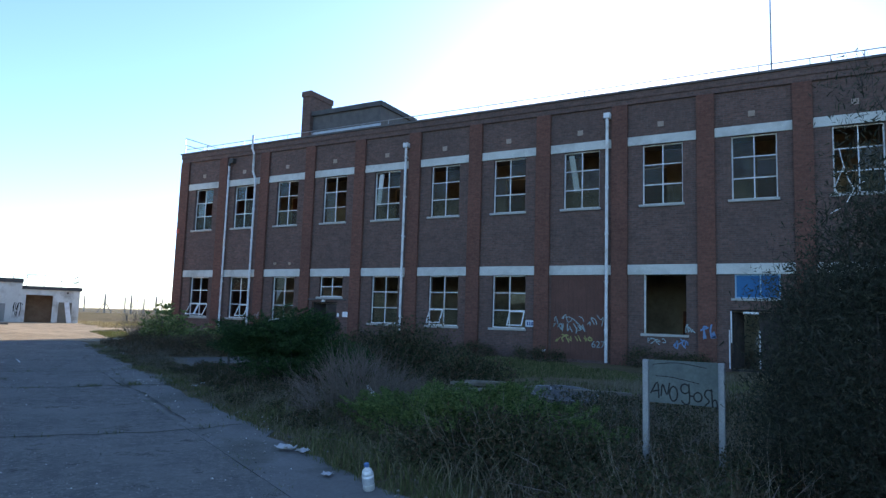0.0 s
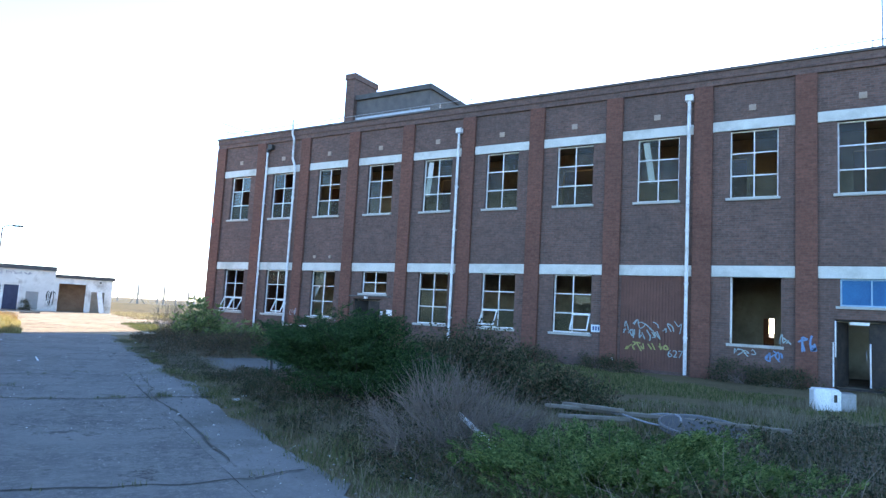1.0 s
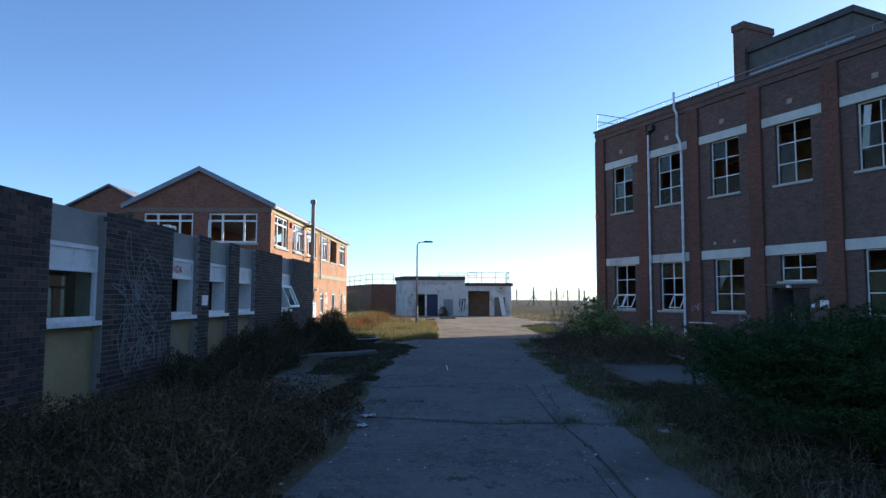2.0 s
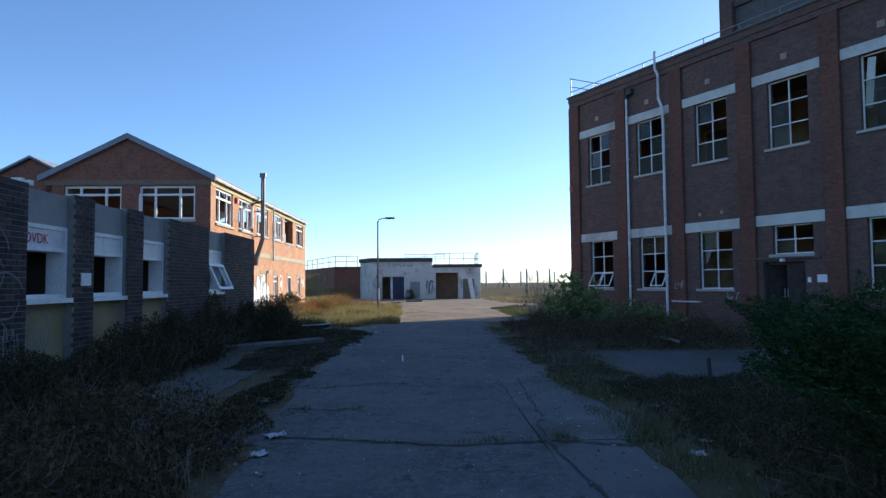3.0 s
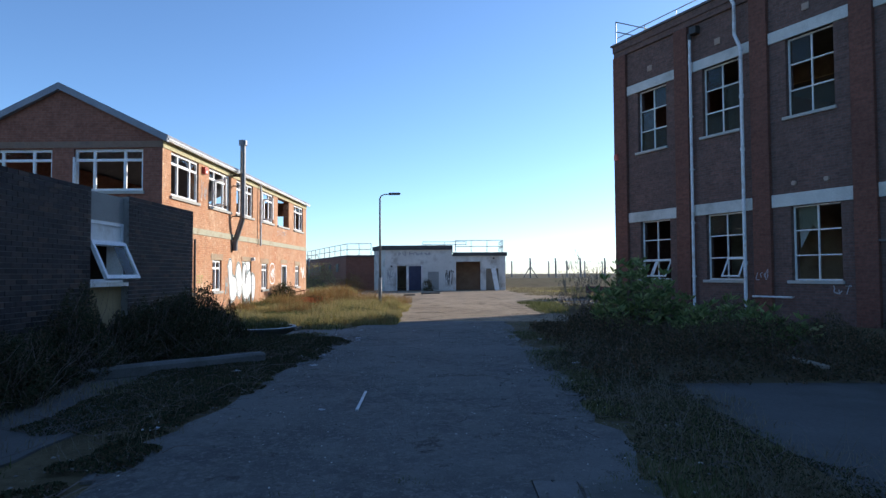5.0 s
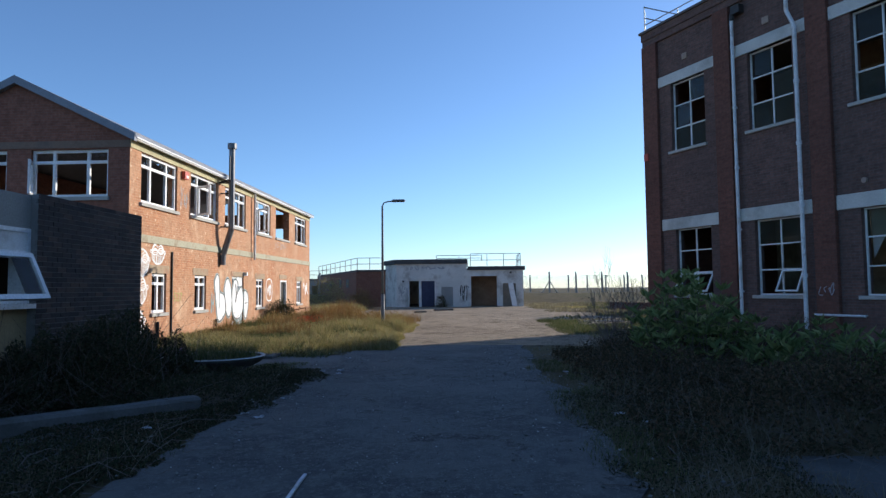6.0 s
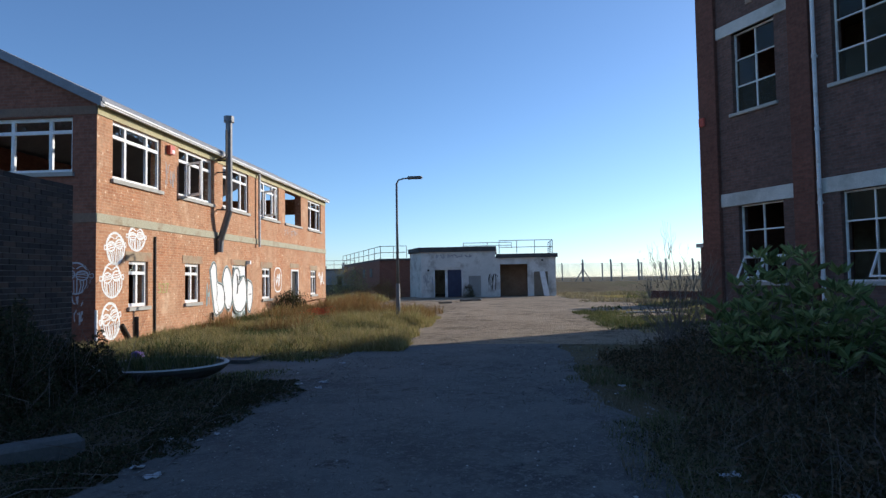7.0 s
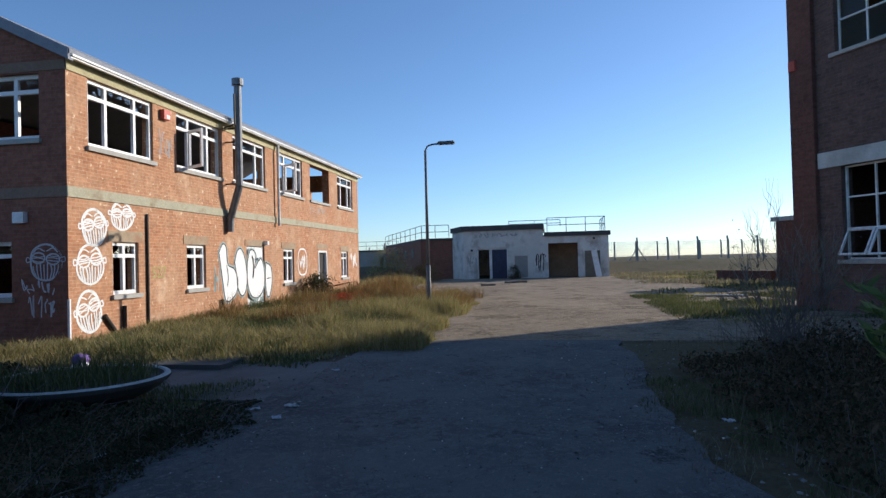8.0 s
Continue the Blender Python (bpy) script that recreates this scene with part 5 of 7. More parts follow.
lean.matrix_world = TURN_L @ Matrix.Translation((-WH_S + 0.55, 5.45, GROUND)) @ Matrix.Rotation(radians(-9), 4, "Y") @ Matrix.Rotation(radians(9), 4, "X")
tagged(lean, "white leaning panel standing for a bright gap at the wall", "panel")
part("wall_lamp", boxes((0.004, 0.2, 4.7, 4.85, 2.6, 2.75)), PIPE_BLACK, white, "dark wall lamp")
part("wall_box", boxes((0.0, 0.1, -4.1, -3.95, 1.95, 2.1)), PIPE_BLACK, white)
front_w = lambda a, b, lift: (lift, a, b)
scribble(-3.4, -0.6, 2.95, 3.25, 8, 0.06, front_w, GREY_SPRAY, white, 31, "dark sprayed tags")
scribble(0.6, 1.35, 0.4, 1.7, 5, 0.06, front_w, BLACK_SPRAY, white, 32, "dark sprayed tags")
scribble(-4.45, -3.7, 0.8, 1.8, 5, 0.05, front_w, GREY_SPRAY, white, 33, "grey sprayed tags")
# chamfered corner and the brick wing behind
bm = bmesh.new()
v = [bm.verts.new(p) for p in ((0, -4.6, -0.3), (-3, -5.9, -0.3), (-3, -5.9, 3.45), (0, -4.6, 3.45), (-0.2, -4.3, -0.3), (-3, -5.5, -0.3), (-3, -5.5, 3.45), (-0.2, -4.3, 3.45))]
for f in ((0, 1, 2, 3), (4, 7, 6, 5), (0, 4, 5, 1), (2, 6, 7, 3), (1, 5, 6, 2), (0, 3, 7, 4)):
    bm.faces.new([v[i] for i in f])
part("splayed_wall", bm, RENDER_WHITE, white)
bm = bmesh.new()
v = [bm.verts.new(p) for p in ((0.15, -4.755, 3.45), (-3, -6.05, 3.45), (-3, -4.755, 3.45), (0.15, -4.752, 3.45), (0.15, -4.755, 3.82), (-3, -6.05, 3.82), (-3, -4.755, 3.82), (0.15, -4.752, 3.82))]
for f in ((0, 1, 2, 3), (4, 7, 6, 5), (0, 4, 5, 1), (1, 5, 6, 2), (2, 6, 7, 3), (3, 7, 4, 0)):
    bm.faces.new([v[i] for i in f])
part("roof_edge", bm, FELT, white)
part("boarded_patch", boxes((0.002, 0.03, -0.9, 0.05, 0.0, 1.55)), CONCRETE, white, "grey boarded-up patch in the wall")

wing = thing("brick_wing", TURN_L @ Matrix.Translation((-WH_S - 3.0, -5.8, 0)), "low flat-roofed brick wing with a rail along its roof", "building")
part("front_wall", boxes((-0.3, 0.0, -2.25, 0.38, -0.3, 2.95)), SHADED_BRICK, wing)


def slanted(y_in, z0, z1, x0=0.0, x1=-20.0):
    """An upright slab along the wing's slanting side, from its front corner back."""
    bm = bmesh.new()
    way = (x1 - x0, -8.15 * (x0 - x1) / 20.0)
    foot = [(x0, -2.25 - 0.4075 * -x0), (x0 + way[0], -2.25 - 0.4075 * -x0 + way[1])]
    v = [bm.verts.new((x, y + d, z)) for z in (z0, z1) for x, y, d in ((*foot[0], 0), (*foot[1], 0), (*foot[1], y_in), (*foot[0], y_in))]
    for f in ((0, 1, 2, 3), (4, 7, 6, 5), (0, 4, 5, 1), (1, 5, 6, 2), (2, 6, 7, 3), (3, 7, 4, 0)):
        bm.faces.new([v[i] for i in f])
    return bm


part("side_wall", slanted(0.32, -0.3, 2.95, -0.002), SHADED_BRICK, wing)
# black slabs on the wall stand for the shade of window openings
for x in (-3.0, -6.2, -11.0):
    opening = part("window", slanted(0.05, 1.6, 2.35, x, x - 1.1), PIPE_BLACK, wing, "small window, a black slab for its shaded opening")
    opening.location.y = -0.02
bm = slanted(12.4, 2.95, 3.1, 0.15, -20.0)
part("roof", bm, COPING, wing)


def railing(parent, pts, z, high, posts=4):
    bm = bmesh.new()
    for a, b in zip(pts[:-1], pts[1:]):
        for h in (high, high * 0.5):
            bar(bm, (*a, z + h), (*b, z + h), 0.028, 6)
    top = part("roof_rail", bm, RAIL, parent, "galvanised roof railing")
    for a, b in zip(pts[:-1], pts[1:]):
        for k in range(posts + 1):
            f = k / posts
            p = (a[0] + (b[0] - a[0]) * f, a[1] + (b[1] - a[1]) * f)
            bm = bmesh.new()
            bar(bm, (*p, z), (*p, z + high), 0.03, 6)
            part("post", bm, RAIL, top)


railing(wing, [(-0.2, 0.0), (-0.2, -2.2)], 3.1, 1.05, 2)
railing(wing, [(-0.2, -2.2), (-19.8, -10.2)], 3.1, 1.05, 8)
railing(white, [(-0.3, 1.5), (-0.3, 5.6), (-5, 5.6)], 3.2, 1.05, 3)
railing(white, [(-4.0, -1.5), (-4.0, 2.5)], 3.82, 0.5, 2)
shed = thing("far_shed", TURN_L @ Matrix.Translation((-97.0, -18.2, 0)), "low grey flat-roofed shed behind the brick wing", "building")
part("wall", pierced(-2.6, 2.6, -0.3, 2.6, -6, 0, [(0.4, 1.3, 0.3, 1.9)], axis="y"), CONCRETE, shed)
part("roof", boxes((-6.2, 0.2, -2.8, 2.8, 2.6, 2.78)), COPING, shed)
railing(shed, [(-0.2, -2.6), (-0.2, 2.6)], 2.78, 1.0, 4)

# ---------------------------------------------------------------- lamp post
lp = sw(40.3, -1.31, GROUND)
lamp = thing("street_lamp", Matrix.Translation(lp), "slim grey steel street lamp standing in the grass", "street lamp")
bm = bmesh.new()
bar(bm, (0, 0, 0), (0, 0, 1.3), 0.07, 12)
bar(bm, (0, 0, 1.3), (0, 0, 4.55), 0.05, 12, 0.035)
LAMP_GREY = rough_surface("lamp_grey", (0.13, 0.135, 0.14), (0.19, 0.195, 0.2), 5, 50, 0.1, 0.55)
part("column", bm, LAMP_GREY, lamp, smooth=True)
d = TURN_L.to_3x3() @ Vector((0, 1, 0))
bm = bmesh.new()
chain(bm, [(0, 0, 4.54), tuple(d * 0.06 + Vector((0, 0, 4.66))), tuple(d * 0.2 + Vector((0, 0, 4.7))), tuple(d * 0.5 + Vector((0, 0, 4.72)))], 0.025, 8)
part("arm", bm, LAMP_GREY, lamp)
bm = bmesh.new()
v = box(bm, -0.1, 0.1, 0.35, 0.85, 4.68, 4.77)
soften(bm, 0.03, 2)
head = part("lantern", bm, LAMP_GREY, lamp)
head.matrix_local = Matrix.Rotation(radians(-26.5), 4, "Z")

# ---------------------------------------------------------------- sea fence
def fence_post():
    post = thing("fence_post", Matrix(), "cranked concrete fence post", "fence post", "posts of the sea fence")
    bm = boxes((-0.09, 0.09, -0.09, 0.09, -0.6, 2.2))
    for vv in bm.verts:
        if vv.co.z > 2:
            vv.co.y += 0.05
    v = [bm.verts.new((x, y, z)) for x in (-0.08, 0.08) for y, z in ((-0.04, 2.2), (0.14, 2.2), (0.4, 2.52), (0.28, 2.6))]
    for f in ((0, 1, 2, 3), (4, 7, 6, 5), (0, 4, 5, 1), (1, 5, 6, 2), (2, 6, 7, 3), (3, 7, 4, 0)):
        bm.faces.new([v[i] for i in f])
    part("shaft", bm, CONCRETE, post)
    return post


FENCE_S, FENCE_Z = 88.0, 0.6
first = fence_post()
FENCE = [-14 + 3.1 * k for k in range(20)]
for k, w in enumerate(FENCE):
    m = TURN_L @ Matrix.Translation((-FENCE_S - 0.25 * w, w, FENCE_Z)) @ Matrix.Rotation(radians(90), 4, "Z")
    post = first if k == 0 else copy_thing(first, m)
    if k == 0:
        first.matrix_world = m
    if k in (8, 15):
        strut = bmesh.new()
        for sgn in (-1, 1):
            bar(strut, (0, sgn * 0.05, 1.5), (0, sgn * 1.1, -0.2), 0.06, 6)
        ob = part("fence_strut", strut, CONCRETE)
        ob.matrix_world = TURN_L @ Matrix.Translation((-FENCE_S - 0.25 * w, w, FENCE_Z))
        tagged(ob, "pair of concrete struts bracing a fence post", "fence strut", "posts of the sea fence")
second = [-30 + 2.9 * k for k in range(30)]
for w in second:
    copy_thing(first, TURN_L @ Matrix.Translation((-FENCE_S - 22 - 0.25 * w, w, FENCE_Z + 0.1)) @ Matrix.Rotation(radians(90), 4, "Z"))
bm = bmesh.new()
for z in (0.25, 0.8, 1.35, 1.9, 2.15):
    bar(bm, (-FENCE_S - 0.25 * -14, -14, FENCE_Z + z), (-FENCE_S - 0.25 * 45, 45, FENCE_Z + z), 0.006, 4)
wires = part("fence_wire", bm, STEEL)
wires.matrix_world = TURN_L
bm = bmesh.new()
for k in range(560):
    w = -14 + k * 0.105
    box(bm, -FENCE_S - 0.25 * w - 0.006, -FENCE_S - 0.25 * w + 0.006, w - 0.009, w + 0.009, FENCE_Z + 0.1, FENCE_Z + 2.15)
netting = part("fence_mesh", bm, STEEL)
netting.matrix_world = TURN_L
tagged(netting, "upright wires of the sea fence", "fence mesh", kind="stuff")
tagged(wires, "strained wires of the sea fence", "fence wire")
# low brick wall and small brick kiosk past the factory's end
kiosk = thing("brick_kiosk", Matrix.Translation((-42.2, 36.8, GROUND)), "small red brick kiosk with a flat concrete top", "kiosk")
part("wall", boxes((-1.2, 1.2, -1.2, 1.2, -0.1, 2.85)), PIER_BRICK, kiosk)
part("top_slab", boxes((-1.35, 1.35, -1.35, 1.35, 2.85, 3.05)), SILL, kiosk)
lowwall = part("low_wall", boxes((-48.2, -44.4, 36.2, 36.6, GROUND - 0.1, 0.45)), PIER_BRICK)
tagged(lowwall, "low dark brick wall in the yard", "low wall")

# ---------------------------------------------------------------- loose things near the road
board = thing("sign_board", Matrix.Translation((-1.49, 6.81, GROUND)) @ Matrix.Rotation(math.atan2(0.03, 0.69), 4, "Z"), "weathered metal sign on two posts, sprayed with black lettering", "sign")
for x in (0, 0.69):
    bm = boxes((x - 0.03, x + 0.03, -0.03, 0.03, -0.1, 1.16))
    soften(bm, 0.006)
    part("post", bm, RAIL, board)
part("panel", boxes((0.03, 0.66, -0.018, 0.0, 0.75, 1.16)), rough_surface("dull_sign_sheet", (0.1, 0.125, 0.12), (0.15, 0.175, 0.165), 3, 40, 0.1, 0.5, dirt=(0.08, 0.1, 0.1), dirt_scale=4), board, "dull grey-green sheet")


def sign_strokes(name, strokes, width, label):
    """Hand-sprayed strokes on the sheet, in hundredths of a metre from its lower left corner."""
    bm = bmesh.new()
    for k, line in enumerate(strokes):
        ribbon(bm, smooth_line([(0.03 + 0.01 * a, 0.75 + 0.01 * b) for a, b in line], 4), width, 0.0195 + 0.0003 * k, lambda a, b, lift: (a, -lift, b))
    part(name, bm, BLACK_SPRAY, board, label)


def ring(a, b, ra, rb):
    return [(a + ra * math.sin(q), b + rb * math.cos(q)) for q in np.linspace(0, 6.2, 9)]


for letter in ([[(2, 9), (8, 19.5), (9.5, 5)], [(3.5, 10.5), (9.5, 12)]], [[(11.5, 7), (13, 18), (17, 8), (19.3, 19)]], [ring(23, 9.5, 3.6, 7)],
               [ring(33.5, 15, 3.8, 4.5), [(37, 19), (37.5, 3), (33.5, 0.5), (30.5, 3.5)]], [ring(45, 8, 3.6, 4.3), [(38, 8.5), (41.5, 8.5)]],
               [[(57.5, 14.5), (53, 15), (51, 10), (55, 5), (51.5, 0.8)]], [[(57, 16), (58, 0)], [(58, 5), (60.5, 6.5), (62, 2), (61.5, -3.5)]]):
    sign_strokes("lettering", letter, 0.014, "black sprayed letter")
sign_strokes("stroke", [[(4, 36), (7, 37), (28, 39), (53, 35.5)]], 0.007, "thin black sprayed line")
sign_strokes("stroke", [[(7, 25.5), (22, 25), (46, 20.5)]], 0.007, "thin black sprayed line")

fridge = thing("discarded_fridge", pose(-2.6, 18.4, GROUND, 0, 0, 12), "white discarded appliance lying on the grass", "appliance")
bm = boxes((-0.3, 0.22, -0.28, 0.28, 0.0, 0.46))
soften(bm, 0.03, 2)
part("cabinet", bm, PVC, fridge)
part("grille", boxes((0.08, 0.14, -0.292, -0.28, 0.2, 0.36)), PIPE_BLACK, fridge)
part("back_panel", boxes((0.22, 0.5, -0.24, 0.24, 0.02, 0.4)), RAIL, fridge, "grey side piece of the appliance")


def beam(a, b, wide, high, mat, label, category, name):
    a, b = Vector(a), Vector(b)
    l = (b - a).length
    bm = boxes((0, l, -wide / 2, wide / 2, 0, high))
    bmesh.ops.subdivide_edges(bm, edges=[e for e in bm.edges if e.calc_length() > l * 0.9], cuts=5)
    for v in bm.verts:
        v.co += Vector((0, 0.25, 0.25)) * wide * 0.4 * noise.noise(v.co * 2.3 + a)
    soften(bm, min(wide, high) * 0.18)
    ob = part(name, bm, mat)
    ob.matrix_world = Matrix.Translation(a) @ (b - a).to_track_quat("X", "Z").to_matrix().to_4x4()
    return tagged(ob, label, category)


beam(sw(24.72, -1.55, GROUND - 0.04), sw(22.7, -3.45, GROUND - 0.04), 0.24, 0.19, ROAD_SIDE, "old concrete kerb stone among brambles", "kerb", "kerb_beam")
broken = slab("slab", 30.6, 31.9, -3.6, -2.4, GROUND + 0.05, PAD, "broken concrete slab lying at the grass edge", 0.1)
beam(sw(20.64, 0.635, GROUND + 0.004), sw(21.72, 0.585, GROUND + 0.004), 0.03, 0.018, PIPE_WHITE, "thin white stick lying on the road", "stick", "white_stick")
beam((-18.46, 16.65, 0.05), (-17.4, 16.28, 0.02), 0.08, 0.06, WOOD, "pale timber lying in the weeds", "timber", "timber")
beam((-6.25, 8.75, 0.28), (-5.2, 7.62, 0.2), 0.05, 0.05, PIPE_WHITE, "white plastic pipe lying in the brambles", "pipe", "plastic_pipe")
for a, b in (((-6.4, 11.8, 0.12), (-2.85, 11.95, 0.16)), ((-6.2, 12.1, 0.14), (-5.0, 11.3, 0.24)), ((-5.9, 11.1, 0.08), (-4.9, 11.4, 0.12))):
    beam(a, b, 0.09, 0.06, OLD_WOOD, "weathered plank lying in the grass", "plank", "plank")
for a, b in ((sw(57.0, -1.6, GROUND), sw(57.5, -0.9, GROUND)), (sw(60.5, -0.6, GROUND), sw(60.9, 0.7, GROUND))):
    beam(a, b, 0.16, 0.12, OLD_WOOD, "broken dark timber lying in the yard", "timber", "timber")
beam(sw(45.2, 6.8, GROUND), sw(44.8, 8.4, GROUND), 0.22, 0.06, SILL, "long pale plank lying in the yard", "plank", "plank")


def post_stub(p, h, mat, label, tilt=4):
    bm = bmesh.new()
    bar(bm, (0, 0, -0.1), (0.02, 0.01, h), 0.035, 7, 0.03)
    ob = part("stake", bm, mat)
    ob.matrix_world = Matrix.Translation(p) @ Matrix.Rotation(radians(tilt), 4, "Y")
    return tagged(ob, label, "stake")


post_stub(sw(17.23, 5.08, GROUND), 0.42, PIPE_BLACK, "dark iron stake beside the concrete pad", -8)

# round concrete planter
pl = thing("planter", TURN_L @ Matrix.Translation((-28.3, -2.78, GROUND)) @ Matrix.Diagonal((1.02, 1.06, 0.6, 1)), "wide low round concrete planter bowl full of grass", "planter")
bm = bmesh.new()
prof = [(0.35, 0.0), (0.55, 0.1), (0.76, 0.27), (0.85, 0.4), (0.87, 0.47), (0.79, 0.47), (0.77, 0.42), (0.0, 0.4)]
rings = [[bm.verts.new((r * math.cos(k * math.tau / 40), r * math.sin(k * math.tau / 40), z)) for k in range(40)] for r, z in prof[:-1]]
for r0, r1 in zip(rings[:-1], rings[1:]):
    for k in range(40):
        bm.faces.new((r0[k], r0[(k + 1) % 40], r1[(k + 1) % 40], r1[k]))
bm.faces.new(rings[0][::-1]), bm.faces.new(rings[-1])
part("bowl", bm, PAD, pl)
bm = bmesh.new()
chain(bm, [(0.83 * math.cos(k * math.tau / 40), 0.83 * math.sin(k * math.tau / 40), 0.465) for k in range(41)], 0.035, 6)
part("rim", bm, LINTEL, pl, "pale worn rim")
# litter
LITTER = rough_surface("litter_plastic", (0.4, 0.41, 0.43), (0.55, 0.55, 0.57), 6, 30, 0.2, 0.5, dirt=(0.4, 0.38, 0.33), dirt_scale=6)


def rag(p, size, seed, mat, label, category="litter"):
    """A crumpled scrap."""
    r = np.random.default_rng(seed)
    bm = bmesh.new()
    bmesh.ops.create_grid(bm, x_segments=5, y_segments=4, size=0.5)
    for v in bm.verts:
        v.co = Vector((v.co.x * size, v.co.y * size * 0.7, size * (0.12 + 0.3 * abs(noise.noise(v.co * 3 + Vector((seed, 0, 0))))))) + Vector(r.normal(0, size * 0.05, 3))
        v.co.z = max(v.co.z, 0.004)
    bmesh.ops.solidify(bm, geom=bm.faces[:], thickness=0.004)
    ob = part("litter", bm, mat)
    ob.matrix_world = Matrix.Translation(p) @ Matrix.Rotation(r.uniform(0, 6), 4, "Z")
    return tagged(ob, label, category)


for k, (s, w, size) in enumerate(((14.6, -0.39, 0.42), (13.91, -0.38, 0.34), (16.5, -0.98, 0.42), (13.72, 3.42, 0.26), (14.17, 3.69, 0.22), (7.16, 2.83, 0.42), (6.95, 2.95, 0.3), (5.88, 2.76, 0.26), (19.76, -1.14, 0.3), (20.69, 0.26, 0.14), (23.42, -1.57, 0.28), (24.18, 3.59, 0.28), (23.71, 3.79, 0.28), (28.19, -0.77, 0.2), (28.0, 3.54, 0.2), (30.27, 0.68, 0.14))):
    rag(sw(s, w, GROUND), size * 0.48, 40 + k, LITTER, "crumpled pale plastic litter by the road")
rag(sw(10.39, -0.06, GROUND), 0.45, 60, FELT, "dark crumpled rag lying on the road", "rag")
for k in range(14):
    rag(sw(27 + rng.uniform(-3, 4), -0.7 + rng.uniform(-0.5, 0.3), GROUND), rng.uniform(0.06, 0.13), 70 + k, LITTER, "scrap of pale rubble by the road")
bottle = thing("plastic_bottle", Matrix.Translation(sw(5.26, 2.87, GROUND)) @ Matrix.Rotation(radians(14), 4, "X"), "white plastic bottle standing in the weeds by the road", "bottle")
bm = bmesh.new()
for (z0, r0), (z1, r1) in itertools.pairwise(((0.0, 0.045), (0.012, 0.052), (0.14, 0.052), (0.18, 0.04), (0.2, 0.018), (0.215, 0.018))):
    bar(bm, (0, 0, z0), (0, 0, z1), r0, 16, r1)
part("body", bm, PVC, bottle, smooth=True)
bm = bmesh.new()
bar(bm, (0, 0, 0.212), (0, 0, 0.24), 0.022, 12)
part("cap", bm, spray("blue_cap", ((0.1, 0.2, 0.4), (0.12, 0.24, 0.46))), bottle, "blue screw cap")
bm = bmesh.new()
bar(bm, (0, 0, 0.06), (0, 0, 0.12), 0.0526, 16)
part("label", bm, LITTER, bottle, "pale grey label")
NET = rough_surface("orange_netting", (0.6, 0.1, 0.04), (0.7, 0.16, 0.06), 6, 40, 0.2)


def netting_heap(p, size, seed):
    """A snarl of plastic mesh: strands that loop over one another in a low heap."""
    r = np.random.default_rng(seed)
    bm = bmesh.new()
    for k in range(34):
        a, q = r.uniform(0, math.tau), Vector(r.normal(0, 0.3, 2)) * size
        pts = []
        for i in range(9):
            a += r.normal(0.3, 0.5)
            q = q * 0.93 + Vector((math.cos(a), math.sin(a))) * 0.17 * size
            pts.append((q.x, q.y, 0.02 + 0.3 * size * math.exp(-1.2 * (q.length / size) ** 2) * r.uniform(0.3, 1.3)))
        chain(bm, pts, 0.013, 4)
    ob = part("netting", bm, NET)
    ob.matrix_world = Matrix.Translation(p)
    return tagged(ob, "snarled heap of red plastic netting in the grass", "netting")


for k, (s, w, size) in enumerate(((44.7, -5.3, 0.85), (45.4, -4.9, 0.95), (46.0, -5.2, 0.7))):
    netting_heap(sw(s, w, GROUND + 0.04), size, 90 + k)
# a plastic bag caught at the workshop's corner
PURPLE = spray("purple_print", ((0.16, 0.1, 0.3), (0.22, 0.14, 0.4)))
bag = thing("plastic_bag", Matrix.Translation(sw(30.2, -4.25, GROUND)), "small stuffed white and purple plastic bag among the brambles", "bag")
for name, mat, z0, z1 in (("body", PVC, 0.0, 0.2), ("print_patch", PURPLE, 0.1, 0.27)):
    bm = bmesh.new()
    bmesh.ops.create_icosphere(bm, subdivisions=3, radius=1.0)
    for v in bm.verts:
        f = 1 + 0.28 * noise.noise(v.co * 2.2 + Vector((z0, 3, 1))) + 0.1 * noise.noise(v.co * 6)
        v.co = Vector((v.co.x * 0.12 * f, v.co.y * 0.11 * f, (z0 + z1) / 2 + v.co.z * (z1 - z0) / 2 * f))
    part(name, bm, mat, bag, smooth=True)
tyre = thing("cable_loop", Matrix.Translation((-4.75, 11.65, 0.12)), "pale hose loop lying in the grass", "hose")
bm = bmesh.new()
chain(bm, [(0.5 * math.cos(a), 0.4 * math.sin(a), 0.06 + 0.05 * math.sin(2 * a)) for a in np.linspace(0, 6.0, 24)], 0.014, 6)
part("hose", bm, RAIL, tyre)
drum = thing("drum_lid", pose(-3.95, 11.6, 0.12, 6, 4, 0), "flat grey metal drum lid lying in the grass", "lid")
bm = bmesh.new()
bmesh.ops.create_cone(bm, cap_ends=True, segments=32, radius1=0.6, radius2=0.57, depth=0.07)
soften(bm, 0.012)
part("disc", bm, FELT, drum)
bm = bmesh.new()
chain(bm, [(0.58 * math.cos(k * math.tau / 32), 0.58 * math.sin(k * math.tau / 32), 0.035) for k in range(33)], 0.018, 6)
part("rim", bm, FLUE, drum)
# frame torn out of an upper window
torn = thing("window_wreckage", Matrix.Translation((bay_x(10) + 0.75, FRONT - 0.08, 0)), "bent white window frame hanging out of a broken window", "wreckage")
bm = bmesh.new()
chain(bm, [(-0.02, 0.2, 7.55), (0.1, 0.05, 6.9), (0.22, -0.02, 6.4), (0.36, -0.1, 6.1), (0.1, -0.14, 5.55), (-0.32, -0.16, 5.3)], 0.016, 5)
